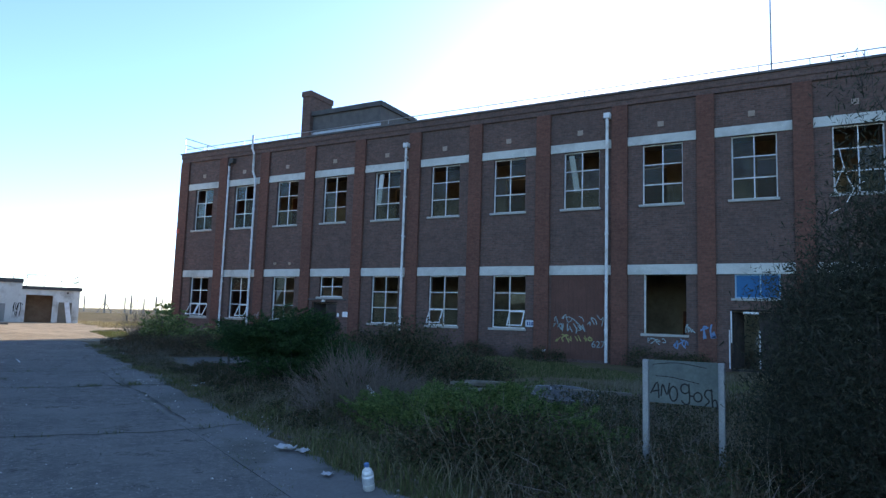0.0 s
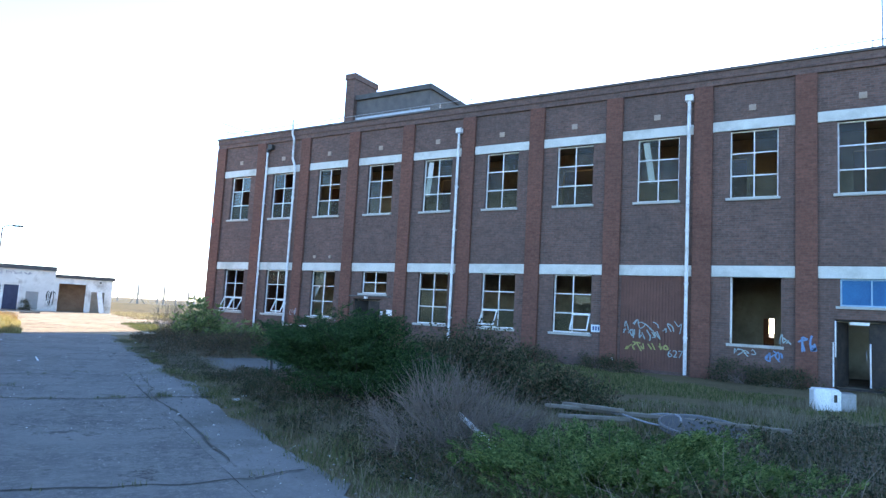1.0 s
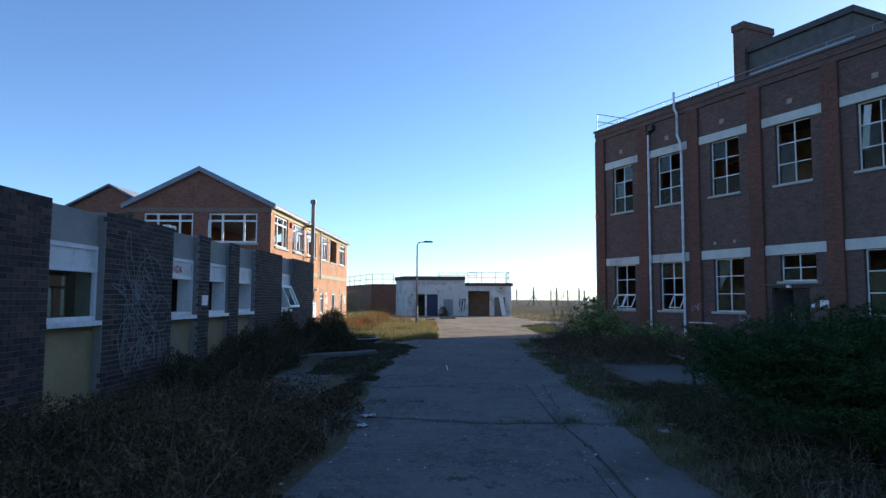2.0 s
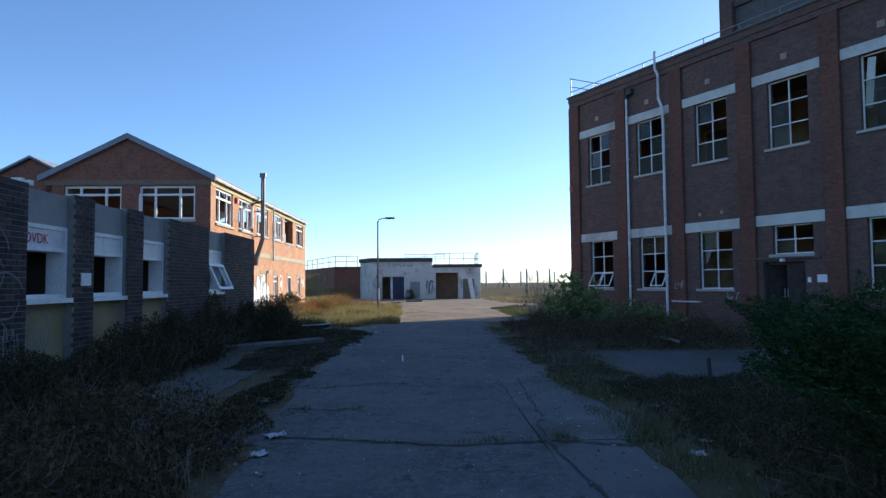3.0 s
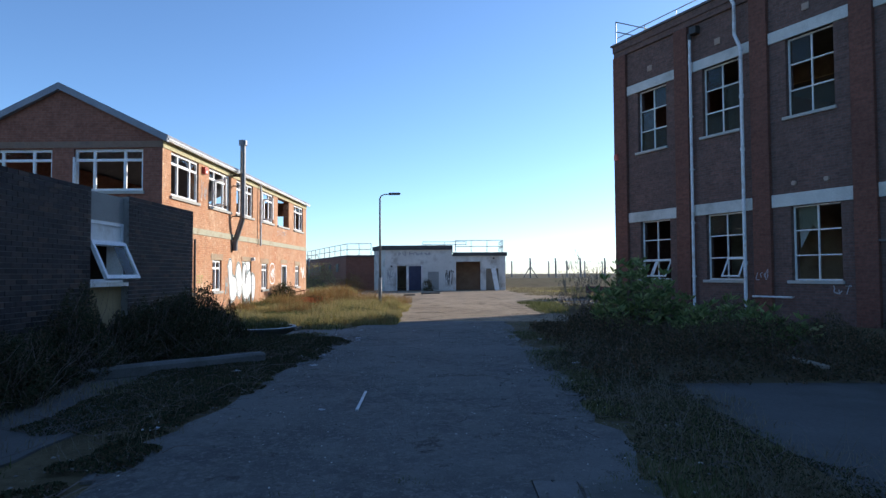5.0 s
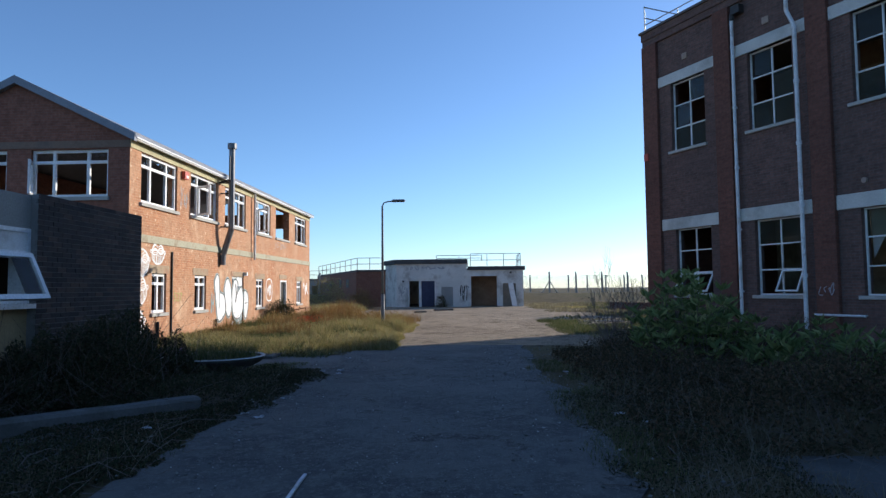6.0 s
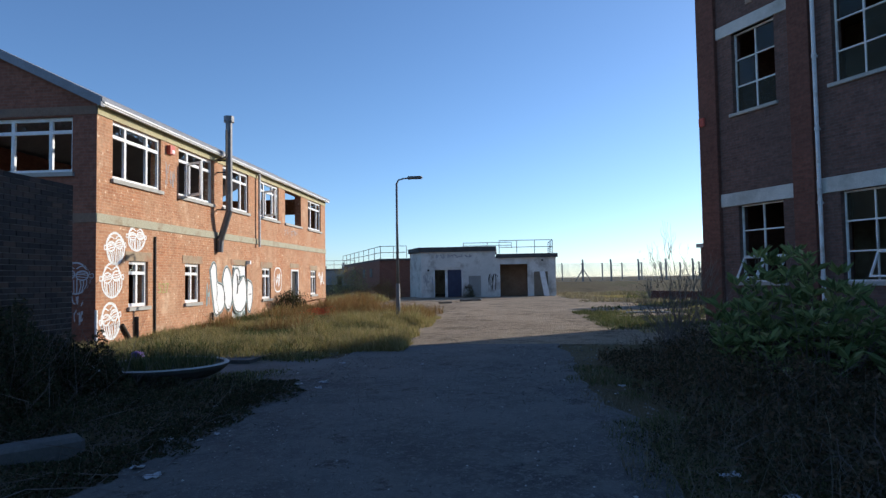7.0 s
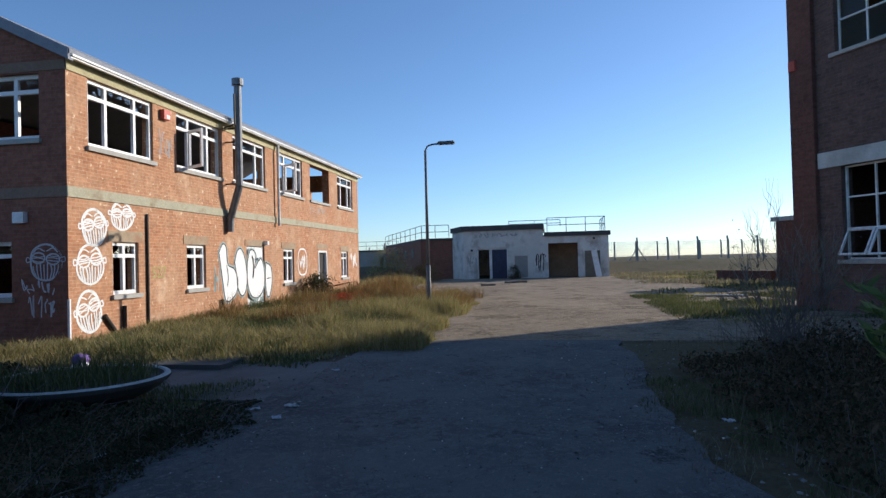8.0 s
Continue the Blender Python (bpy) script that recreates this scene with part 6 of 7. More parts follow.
chain(bm, [(0.36, -0.1, 6.1), (0.62, -0.05, 6.3), (0.72, 0.05, 6.36)], 0.014, 5)
chain(bm, [(0.1, 0.05, 6.9), (-0.18, 0.1, 6.2), (-0.1, 0.1, 6.0)], 0.014, 5)
part("bent_bars", bm, WHITE_PAINT, torn)

# ---------------------------------------------------------------- plants
def mesh_of(name, verts, faces, material):
    data = bpy.data.meshes.new(name)
    data.from_pydata(verts, [], faces)
    data.materials.append(material)
    data.update()
    return data


def unit(v):
    return v / np.maximum(np.linalg.norm(v, axis=-1, keepdims=True), 1e-6)


def leaf_data(name, places, size, material, r, up=0.35, thin=0.45, ways=None):
    """Folded, pointed leaves at the places: four corners and two faces each."""
    n = len(places)
    size = np.broadcast_to(size, n) * r.uniform(0.6, 1.3, n)
    way = unit(r.normal(size=(n, 3)) + (0 if ways is None else ways) + np.array([0, 0, up]))
    side = unit(np.cross(way, r.normal(size=(n, 3))))
    nor = np.cross(side, way)
    s = size[:, None]
    base, tip = places - way * s * 0.5, places + way * s * 0.5
    mid = places + nor * s * 0.1
    a, b = mid + side * s * thin * 0.5, mid - side * s * thin * 0.5
    verts = np.stack([base, a, tip, b], 1).reshape(-1, 3)
    k = np.arange(n)[:, None] * 4
    faces = np.concatenate([k + [0, 1, 2], k + [0, 2, 3]], 0)
    return mesh_of(name, verts.tolist(), faces.tolist(), material)


def needle_data(name, places, size, material, r, ways, thin=0.16):
    """Needles: one pointed sliver each."""
    n = len(places)
    size = (size * r.uniform(0.6, 1.3, n))[:, None]
    way = unit(ways + r.normal(size=(n, 3)))
    side = unit(np.cross(way, r.normal(size=(n, 3))))
    verts = np.stack([places - way * size * 0.5 + side * size * thin, places - way * size * 0.5 - side * size * thin, places + way * size * 0.5], 1).reshape(-1, 3)
    return mesh_of(name, verts.tolist(), np.arange(3 * n).reshape(-1, 3).tolist(), material)


def blade_data(name, roots, tall, wide, material, r, lean=0.35):
    """Grass: bent blades of two pieces."""
    n = len(roots)
    h = np.broadcast_to(tall, n) * r.uniform(0.5, 1.25, n)
    a = r.uniform(0, math.tau, n)
    d = np.stack([np.cos(a), np.sin(a), 0 * a], 1)
    q = np.stack([-np.sin(a), np.cos(a), 0 * a], 1) * (wide * r.uniform(0.7, 1.3, n))[:, None] * 0.5
    tilt = (lean * r.uniform(0.2, 1.4, n) * h)[:, None]
    up = np.array([0, 0, 1.0])
    m = roots + d * tilt * 0.35 + up * (h * 0.6)[:, None]
    t = roots + d * tilt + up * h[:, None]
    verts = np.stack([roots - q, roots + q, m + q * 0.7, m - q * 0.7, t], 1).reshape(-1, 3)
    k = np.arange(n)[:, None] * 5
    faces = (k + [0, 1, 2, 3]).tolist() + (k + [3, 2, 4]).tolist()
    return mesh_of(name, verts.tolist(), faces, material)


def twig_data(name, starts, ends, thick, material, r, bends=3):
    """Thin three-sided stems that wander from start to end."""
    n = len(starts)
    pts = [starts]
    for k in range(1, bends + 1):
        f = k / bends
        p = starts + (ends - starts) * f
        if k < bends:
            p = p + r.normal(size=(n, 3)) * np.linalg.norm(ends - starts, axis=1)[:, None] * 0.07
        pts.append(p)
    verts, faces = [], []
    axis = unit(ends - starts)
    s1 = unit(np.cross(axis, [0.3, 0.2, 0.9]))
    s2 = np.cross(axis, s1)
    rows = []
    for k, p in enumerate(pts):
        w = thick * (1 - 0.75 * k / bends)
        rows.append(np.stack([p + w * (s1 * math.cos(a) + s2 * math.sin(a)) for a in (0, 2.1, 4.2)], 1))
    allv = np.stack(rows, 1).reshape(-1, 3)
    per = 3 * (bends + 1)
    base = np.arange(n)[:, None] * per
    for k in range(bends):
        for c in range(3):
            faces += (base + [3 * k + c, 3 * k + (c + 1) % 3, 3 * k + 3 + (c + 1) % 3, 3 * k + 3 + c]).tolist()
    return mesh_of(name, allv.tolist(), faces, material)


def bush(name, centre, radii, clumps, leaves, size, material, seed, label, category="bush", stems=60, thin=0.45, up=0.35, spread=0.16, stem_mat=None, twigs_out=0, flat=False, stem_thick=0.008, ways_out=0.0):
    """A bush: stems from the ground, leaves in clumps over an uneven crown with gaps."""
    r = np.random.default_rng(seed)
    c, rad = np.array(centre, float), np.array(radii, float)
    d = unit(r.normal(size=(clumps, 3)))
    d[:, 2] = np.abs(d[:, 2]) * (0.6 if flat else 1.0)
    bulge = np.array([noise.noise(Vector(v * 2.1 + seed)) for v in d])
    reach = r.uniform(0.45, 1.0, clumps) ** 0.45 * (1 + 0.45 * bulge)
    if flat:
        rr, ang = np.sqrt(r.uniform(0, 1, clumps)), r.uniform(0, math.tau, clumps)
        lump = 1 + 0.3 * np.array([noise.noise(Vector((math.cos(q) * 1.5, math.sin(q) * 1.5, seed))) for q in ang])
        d = np.stack([rr * np.cos(ang) * lump, rr * np.sin(ang) * lump, (1 - rr ** 2) ** 0.55 * r.uniform(0.25, 1.0, clumps) ** 0.6 * lump], 1)
        reach = np.ones(clumps)
    hub = c + d * reach[:, None] * rad
    hub[:, 2] = np.maximum(hub[:, 2], c[2] + 0.04)
    n = leaves
    pick = r.integers(0, clumps, n)
    sp = spread * rad.mean()
    scatter = r.normal(size=(n, 3)) * sp * np.array([1, 1, 0.35 if flat else 0.8])
    places = hub[pick] + scatter
    places[:, 2] = np.maximum(places[:, 2], c[2] + 0.01)
    ob = thing(name, Matrix(), label, category)
    leaf = new("foliage", needle_data("foliage", places, size, material, r, unit(places - c) * 0.5, 0.1) if thin < 0.22 else leaf_data("foliage", places, size, material, r, up, thin, unit(places - c) * ways_out if ways_out else None))
    leaf.parent = ob
    k = min(stems, clumps)
    start = c + r.normal(size=(k, 3)) * rad * [0.18, 0.18, 0]
    start[:, 2] = c[2] - 0.05
    st = new("stem_growth", twig_data("stem_growth", start, hub[:k], stem_thick, stem_mat or TWIG, r))
    st.parent = ob
    st["kind"] = leaf["kind"] = "stuff"
    if twigs_out:
        a = hub[r.integers(0, clumps, twigs_out)]
        b = a + unit(a - c + r.normal(size=(twigs_out, 3)) * 0.4 * rad) * r.uniform(0.15, 0.5, (twigs_out, 1)) + [0, 0, 0.1]
        tw = new("twig_growth", twig_data("twig_growth", a, b, 0.004, stem_mat or STRAW_STEM, r))
        tw.parent = ob
        tw["kind"] = "stuff"
    return ob


SHRUB_TWIG = rough_surface("grey_brown_twig", (0.11, 0.085, 0.072), (0.2, 0.16, 0.135), 5, 50, 0.3)
STRAW_STEM = rough_surface("dead_stalk", (0.1595, 0.1364, 0.1054), (0.2755, 0.2402, 0.187), 5, 50, 0.2)


def on_road_plan(n, s0, s1, w0, w1, r):
    s, w = r.uniform(s0, s1, n), r.uniform(w0, w1, n)
    return s, w


def to_world(s, w, z):
    ca, sa = math.cos(radians(26.5)), math.sin(radians(26.5))
    return np.stack([-ca * s + sa * w, sa * s + ca * w, z], 1)


def rough_noise(s, w, scale, seed):
    return np.array([noise.noise(Vector((a * scale, b * scale, seed))) for a, b in zip(s, w)])


def thicket(name, s0, s1, w0, w1, high, n, size, material, seed, label, stalks=0, taper=0.5, lumps=0.8, twigs=0):
    """A tangle over a patch of ground: leaves through the depth of an uneven mound, and dead stalks."""
    r = np.random.default_rng(seed)
    n, size, stalks = int(n * 1.3), size * 0.78, stalks * 2
    s, w = on_road_plan(int(n * 1.5), s0, s1, w0, w1, r)
    rim = np.minimum.reduce([s - s0, s1 - s, w - w0, w1 - w]) / taper
    rise = np.clip(rim - 0.15 + 0.8 * rough_noise(s, w, 1.3, seed) + 0.5 * rough_noise(s, w, 4.0, seed + 7), 0, 1) * (0.55 + lumps * 0.6 * rough_noise(s, w, lumps, seed + 3) + 0.25 * rough_noise(s, w, 3.0, seed + 5))
    ok = rise > 0.06
    s, w, rise = s[ok][:n], w[ok][:n], rise[ok][:n]
    z = GROUND + high * rise * r.uniform(0.0, 1.0, len(s)) ** 0.45
    ob = thing(name, Matrix(), label, "undergrowth", kind="stuff")
    lf = new("foliage", leaf_data("foliage", to_world(s, w, z), size, material, r, 0.5, 0.45))
    lf.parent = ob
    lf["kind"] = "stuff"
    m = twigs or len(s) // 100
    k = r.integers(0, len(s), m)
    a = to_world(s[k], w[k], np.full(m, GROUND - 0.02))
    b = to_world(s[k] + r.normal(0, 0.35, m), w[k] + r.normal(0, 0.35, m), GROUND + high * rise[k] * r.uniform(0.7, 1.25, m))
    tw = new("stem_growth", twig_data("stem_growth", a, b, 0.006, TWIG, r))
    tw.parent = ob
    tw["kind"] = "stuff"
    if stalks:
        k = r.integers(0, len(s), stalks)
        a = to_world(s[k], w[k], np.full(stalks, GROUND))
        b = to_world(s[k] + r.normal(0, 0.15, stalks), w[k] + r.normal(0, 0.15, stalks), GROUND + high * rise[k] + r.uniform(0.05, 0.45, stalks))
        stalks = len(a)
        tw = new("dead_growth", twig_data("dead_growth", a, b, 0.0026, STRAW_STEM, r))
        tw.parent = ob
        tw["kind"] = "stuff"
    return ob


def meadow(name, s0, s1, w0, w1, n, tall, wide, material, seed, label, patch=0.8, keep=-0.25, lean=0.4):
    r = np.random.default_rng(seed)
    s, w = on_road_plan(n, s0, s1, w0, w1, r)
    q = rough_noise(s, w, patch, seed)
    rim = np.minimum.reduce([s - s0, s1 - s, w - w0, w1 - w])
    ok = (q > keep) & (rim + 0.6 * q > 0.1)
    s, w, q = s[ok], w[ok], q[ok]
    z = np.full(len(s), GROUND - 0.03)
    tall = tall * np.clip(0.35 + (rim[ok] + 0.5 * q) / min(1.2, 0.35 * (w1 - w0)), 0.25, 1)
    data = blade_data(name, to_world(s, w, z), tall * np.clip(0.7 + 0.9 * q + 0.5 * rough_noise(s, w, 2.4, seed + 9), 0.15, 2), wide, material, r, lean)
    ob = new(name, data)
    return tagged(ob, label, "grass", kind="stuff")


def plume_bush(name, centre, radii, limbs, plumes, needles, size, material, seed, label, length=0.42, shelf=0.35, lean=(0.0, 0.0), layered=False):
    """A spreading conifer: limbs that rise and level out, with flat feathery plumes along their outer half."""
    r = np.random.default_rng(seed)
    c, rad = np.array(centre, float), np.array(radii, float)
    ang = r.uniform(0, math.tau, limbs)
    out = np.sqrt(r.uniform(0.03, 1, limbs)) * (1 + 0.22 * np.array([noise.noise(Vector((math.cos(q) * 1.7, math.sin(q) * 1.7, seed))) for q in ang]))
    tier = np.array([0.5, 0.68, 0.85, 1.02])[r.integers(0, 4, limbs)] if layered else r.uniform(0.55, 1.08, limbs)
    high = (1 - (1 - shelf) * np.clip(out, 0, 1) ** 2.2) * (tier + (r.normal(0, 0.035, limbs) if layered else 0))
    end = np.stack([out * np.cos(ang), out * np.sin(ang), high], 1) * rad
    end[:, :2] += high[:, None] * np.array(lean)
    k = r.integers(0, limbs, plumes)
    f = r.uniform(0.6 if layered else 0.5, 1.0, plumes)[:, None]
    tip = c + end[k] * np.concatenate([f, f, f ** (0.35 if layered else 0.75)], 1) + r.normal(size=(plumes, 3)) * [0.13, 0.13, 0.025 if layered else 0.05] * rad.mean()
    turn = ang[k] + r.normal(0, 0.55, plumes)
    way = unit(np.stack([np.cos(turn), np.sin(turn), r.uniform(-0.05, 0.55, plumes) + 0.5 * (1 - out[k])], 1))
    side = unit(np.cross(way, [0, 0, 1.0]))
    up = np.cross(side, way)
    long = length * r.uniform(0.6, 1.3, plumes)
    j = np.repeat(np.arange(plumes), needles)
    u = r.uniform(0, 1, len(j)) ** 0.8
    lat = r.normal(size=len(j)) * (0.02 + 0.2 * (1 - u)) * long[j]
    places = tip[j] - way[j] * ((1 - u) * long[j])[:, None] + side[j] * lat[:, None] + up[j] * (r.normal(size=len(j)) * 0.018 - 0.5 * np.abs(lat) * 0.4)[:, None]
    places[:, 2] = np.maximum(places[:, 2], c[2] + 0.02)
    ob = thing(name, Matrix(), label, "bush")
    leaf = new("foliage", needle_data("foliage", places, size, material, r, way[j] * 2.2 + side[j] * (np.sign(lat) * 1.3)[:, None]))
    start = c + r.normal(size=(limbs, 3)) * rad * [0.1, 0.1, 0]
    start[:, 2] = c[2] - 0.05
    st = new("limb_growth", twig_data("limb_growth", start, c + end, 0.009, BARK, r))
    for o in (leaf, st):
        o.parent = ob
        o["kind"] = "stuff"
    return ob


def rosette_shrub(name, centre, radii, stems, low, size, material, seed, label):
    """Upright stems, each ending in whorls of long drooping leaves, with gaps between them."""
    r = np.random.default_rng(seed)
    c, rad = np.array(centre, float), np.array(radii, float)
    m, ang = np.sqrt(r.uniform(0, 1, stems)), r.uniform(0, math.tau, stems)
    high = (1 - 0.45 * m ** 2) * r.uniform(low, 1.0, stems)
    tops = c + np.stack([m * np.cos(ang), m * np.sin(ang), high], 1) * rad
    start = c + np.stack([0.45 * m * np.cos(ang), 0.45 * m * np.sin(ang), 0 * m], 1) * rad - [0, 0, 0.05]
    ob = thing(name, Matrix(), label, "bush")
    places, ways, sizes = [], [], []
    for base, top in zip(start, tops):
        up = unit(top - base)
        for tier in range(4):
            hub = top - (top - base) * 0.16 * tier
            count = r.integers(7, 12)
            for k in range(count):
                q = math.tau * (k + r.uniform(-0.3, 0.3)) / count
                lift = r.uniform(0.35, 0.95) - 0.3 * tier
                way = unit(np.array([math.cos(q), math.sin(q), lift]) + 0.3 * up)
                long = size * r.uniform(0.6, 1.15) * (1 - 0.08 * tier)
                places.append(hub + way * long * 0.55)
                ways.append(way * 9.0)
                sizes.append(long)
    leaf = new("foliage", leaf_data("foliage", np.array(places), np.array(sizes), material, r, 0.0, 0.3, np.array(ways)))
    st = new("stem_growth", twig_data("stem_growth", start, tops, 0.011, TWIG, r))
    for o in (leaf, st):
        o.parent = ob
        o["kind"] = "stuff"
    return ob


# --- between the road and the factory
plume_bush("juniper_bush", (-8.4, 9.65, GROUND), (1.65, 1.4, 1.7), 74, 1800, 135, 0.036, JUNIPER, 11, "spreading dark green juniper bush with feathery plumes", 0.46, 0.62, (-1.0, 0.2), True)
bush("twiggy_shrub", (-5.95, 8.15, GROUND), (1.0, 0.85, 0.68), 380, 500, 0.035, GREY_SHRUB, 12, "grey leafless twiggy shrub", stems=380, stem_thick=0.005, twigs_out=1500, spread=0.2, stem_mat=SHRUB_TWIG)
bush("dark_bush", (-9.6, 14.6, GROUND), (1.9, 1.3, 1.15), 260, 16000, 0.085, BRAMBLE, 13, "dark green rounded bush")
bush("dark_bush", (-6.9, 13.2, GROUND), (1.1, 0.9, 0.7), 140, 7000, 0.075, BRAMBLE, 14, "dark green low bush")
plume_bush("green_bush", (-3.6, 7.2, GROUND), (1.85, 1.15, 0.8), 40, 900, 115, 0.037, LOW_CONIFER, 15, "low bright green feathery conifer among dry stems", 0.32, 0.5, (0.0, 0.0), True)
bush("bramble_bush", (-2.7, 6.4, GROUND), (1.15, 0.7, 0.5), 180, 14000, 0.05, BRAMBLE, 20, "low dark bramble bush with dry stems", twigs_out=70, spread=0.14)
bush("dark_shrub", (0.85, 6.6, GROUND), (1.4, 1.2, 2.85), 600, 130000, 0.06, GREY_SHRUB_GREEN, 16, "tall dark feathery shrub", stems=260, thin=0.2, twigs_out=500, stem_mat=BARK, spread=0.09, ways_out=0.5)
rosette_shrub("broad_leaved_shrub", (-22.3, 17.45, GROUND), (1.25, 1.0, 1.85), 80, 0.4, 0.22, LONG_LEAF, 17, "leafy green shrub with whorls of long leaves")
rosette_shrub("broad_leaved_shrub", (-19.9, 17.5, GROUND), (1.4, 0.8, 0.95), 48, 0.5, 0.22, LONG_LEAF, 18, "low leafy green shrub with whorls of long leaves")
bush("wiry_shrub", (-25.6, 18.5, GROUND), (0.9, 0.8, 1.75), 110, 350, 0.05, GREY_SHRUB, 19, "leafless wiry shrub beside the factory", stems=120, twigs_out=450, stem_thick=0.01)
thicket("bramble", 22.1, 31.2, 3.6, 9.2, 0.9, 48000, 0.068, BROWN_BRAMBLE, 21, "dark bramble thicket in front of the factory", 120, 0.8)
thicket("bramble", 2.0, 12.6, 3.3, 7.2, 0.55, 52000, 0.052, BRAMBLE, 22, "low tangle of brambles and dry stems beside the road", 450, 0.7)
thicket("bramble", 11.5, 17.9, 3.5, 6.8, 0.36, 34000, 0.05, BRAMBLE, 23, "low tangle of brambles and dry stems beside the road", 60, 0.6)
thicket("bramble", 0.0, 9.0, 7.0, 12.5, 0.55, 22000, 0.07, BRAMBLE, 24, "low tangle of brambles and dry grass", 700, 0.7)
# --- along the low building
thicket("bramble", 5.0, 15.1, -4.2, -0.5, 0.8, 62000, 0.066, BROWN_BRAMBLE, 25, "dense dark brambles beside the road", 160, 0.6)
thicket("bramble", 15.2, 22.0, -4.3, -2.9, 1.25, 38000, 0.06, BRAMBLE, 26, "dense dark brambles along the low building", 120, 0.5)
thicket("bramble", 20.4, 25.2, -4.5, -3.1, 1.6, 34000, 0.06, BRAMBLE, 27, "dense dark bramble mound at the building's end", 60, 0.6)
thicket("bramble", 24.3, 27.5, -4.5, -2.2, 1.55, 36000, 0.06, BRAMBLE, 54, "dense dark bramble mound at the building's end", 30, 0.6)
thicket("bramble", 26.8, 29.6, -4.6, -3.6, 0.75, 10000, 0.055, BRAMBLE, 30, "low dark brambles at the building's end", 10, 0.6)
thicket("weeds", 15.0, 28.6, -1.45, -0.75, 0.2, 19000, 0.05, BRAMBLE, 28, "low weeds along the road edge", 60, 0.5)
thicket("weeds", 19.6, 24.5, -2.75, -1.0, 0.12, 15000, 0.04, BRAMBLE, 55, "low dark weeds creeping over the concrete pad", 0, 0.5)
thicket("weeds", 24.5, 28.1, -3.2, -0.5, 0.36, 16000, 0.045, BRAMBLE, 29, "low dark weeds round the planter", 10, 0.4)
# --- grasses
meadow("roadside_grass", -4, 18.5, 2.95, 4.4, 15000, 0.12, 0.008, GRASS, 31, "rough green grass along the road edge", 1.1, 0.0, 1.3)
meadow("roadside_grass", -4, 18.5, 2.95, 4.6, 12000, 0.15, 0.007, DIM_DEAD, 44, "dry grass along the road edge", 0.9, 0.0, 1.3)
meadow("roadside_grass", 17.8, 30.5, 2.9, 4.6, 16000, 0.1, 0.007, GRASS, 32, "rough green grass along the road edge", 1.1, -0.1, 1.0)
meadow("roadside_grass", 17.8, 30.5, 2.9, 5.0, 9000, 0.12, 0.007, DIM_DEAD, 47, "dry grass along the road edge", 1.2, -0.05, 1.0)
thicket("weeds", 17.2, 26.0, 3.0, 4.6, 0.14, 12000, 0.035, BRAMBLE, 48, "low weeds along the road edge", 200, 0.5)
meadow("dry_grass", 7.0, 22.0, 8.0, 17.5, 42000, 0.14, 0.018, GRASS, 33, "rough grass in front of the factory", 0.5)
meadow("dry_grass", 0.0, 12.0, 5.0, 20.0, 45000, 0.24, 0.014, DIM_DEAD, 34, "dry straw-coloured grass", 0.6, 0.0)
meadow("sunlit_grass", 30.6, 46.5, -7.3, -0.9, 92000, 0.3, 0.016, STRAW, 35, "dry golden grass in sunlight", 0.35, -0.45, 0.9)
meadow("sunlit_grass", 30.6, 45.0, -7.2, -1.2, 34000, 0.26, 0.018, GRASS, 36, "rough green grass in sunlight", 0.35, -0.3, 0.9)
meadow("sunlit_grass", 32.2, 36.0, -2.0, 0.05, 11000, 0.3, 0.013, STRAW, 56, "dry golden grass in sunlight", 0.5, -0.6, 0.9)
meadow("russet_weeds", 37.0, 46.5, -6.6, -0.4, 20000, 0.62, 0.013, RUSSET, 57, "tall russet weeds among the grass", 0.55, 0.22, 0.7)
meadow("russet_weeds", 44.5, 50.5, -6.2, -3.0, 9000, 0.75, 0.02, RUSSET, 58, "tall russet weeds among the grass", 0.55, -0.1, 0.7)
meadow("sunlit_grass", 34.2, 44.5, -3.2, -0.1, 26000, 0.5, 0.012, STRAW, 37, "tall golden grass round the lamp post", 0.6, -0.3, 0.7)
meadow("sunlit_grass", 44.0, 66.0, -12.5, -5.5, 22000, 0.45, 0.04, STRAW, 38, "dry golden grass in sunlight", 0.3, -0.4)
meadow("yard_grass", 37.0, 46.0, 4.8, 12.5, 30000, 0.16, 0.02, GRASS, 39, "patches of weeds in the sunlit yard", 0.45, 0.0)
meadow("yard_grass", 46, 86.0, 6.0, 30.0, 26000, 0.18, 0.055, GRASS, 70, "green weeds across the yard towards the bank", 0.2, 0.1)
meadow("yard_grass", 52.0, 86.0, 6.4, 26.0, 30000, 0.22, 0.06, DIM_DEAD, 40, "dry grass across the yard towards the bank", 0.22, 0.05)
meadow("joint_grass", 14.2, 14.5, 0.4, 2.3, 900, 0.09, 0.006, GRASS, 41, "grass growing in a road joint", 2.0, -0.1)
meadow("joint_grass", 14.3, 14.55, 2.3, 3.4, 900, 0.1, 0.006, GRASS, 42, "grass growing in a road joint", 2.0, -0.3)
meadow("joint_grass", 18.25, 18.5, 1.2, 3.3, 700, 0.07, 0.006, GRASS, 49, "grass growing in a road crack", 2.0, -0.2)
meadow("joint_grass", 3.0, 18.3, 2.1, 2.32, 2000, 0.045, 0.006, GRASS, 53, "weeds growing along a road joint", 1.6, 0.02, 0.9)
meadow("joint_grass", 17.45, 17.7, -0.6, 0.7, 500, 0.06, 0.006, GRASS, 43, "grass growing in a road crack", 2.0, -0.1)
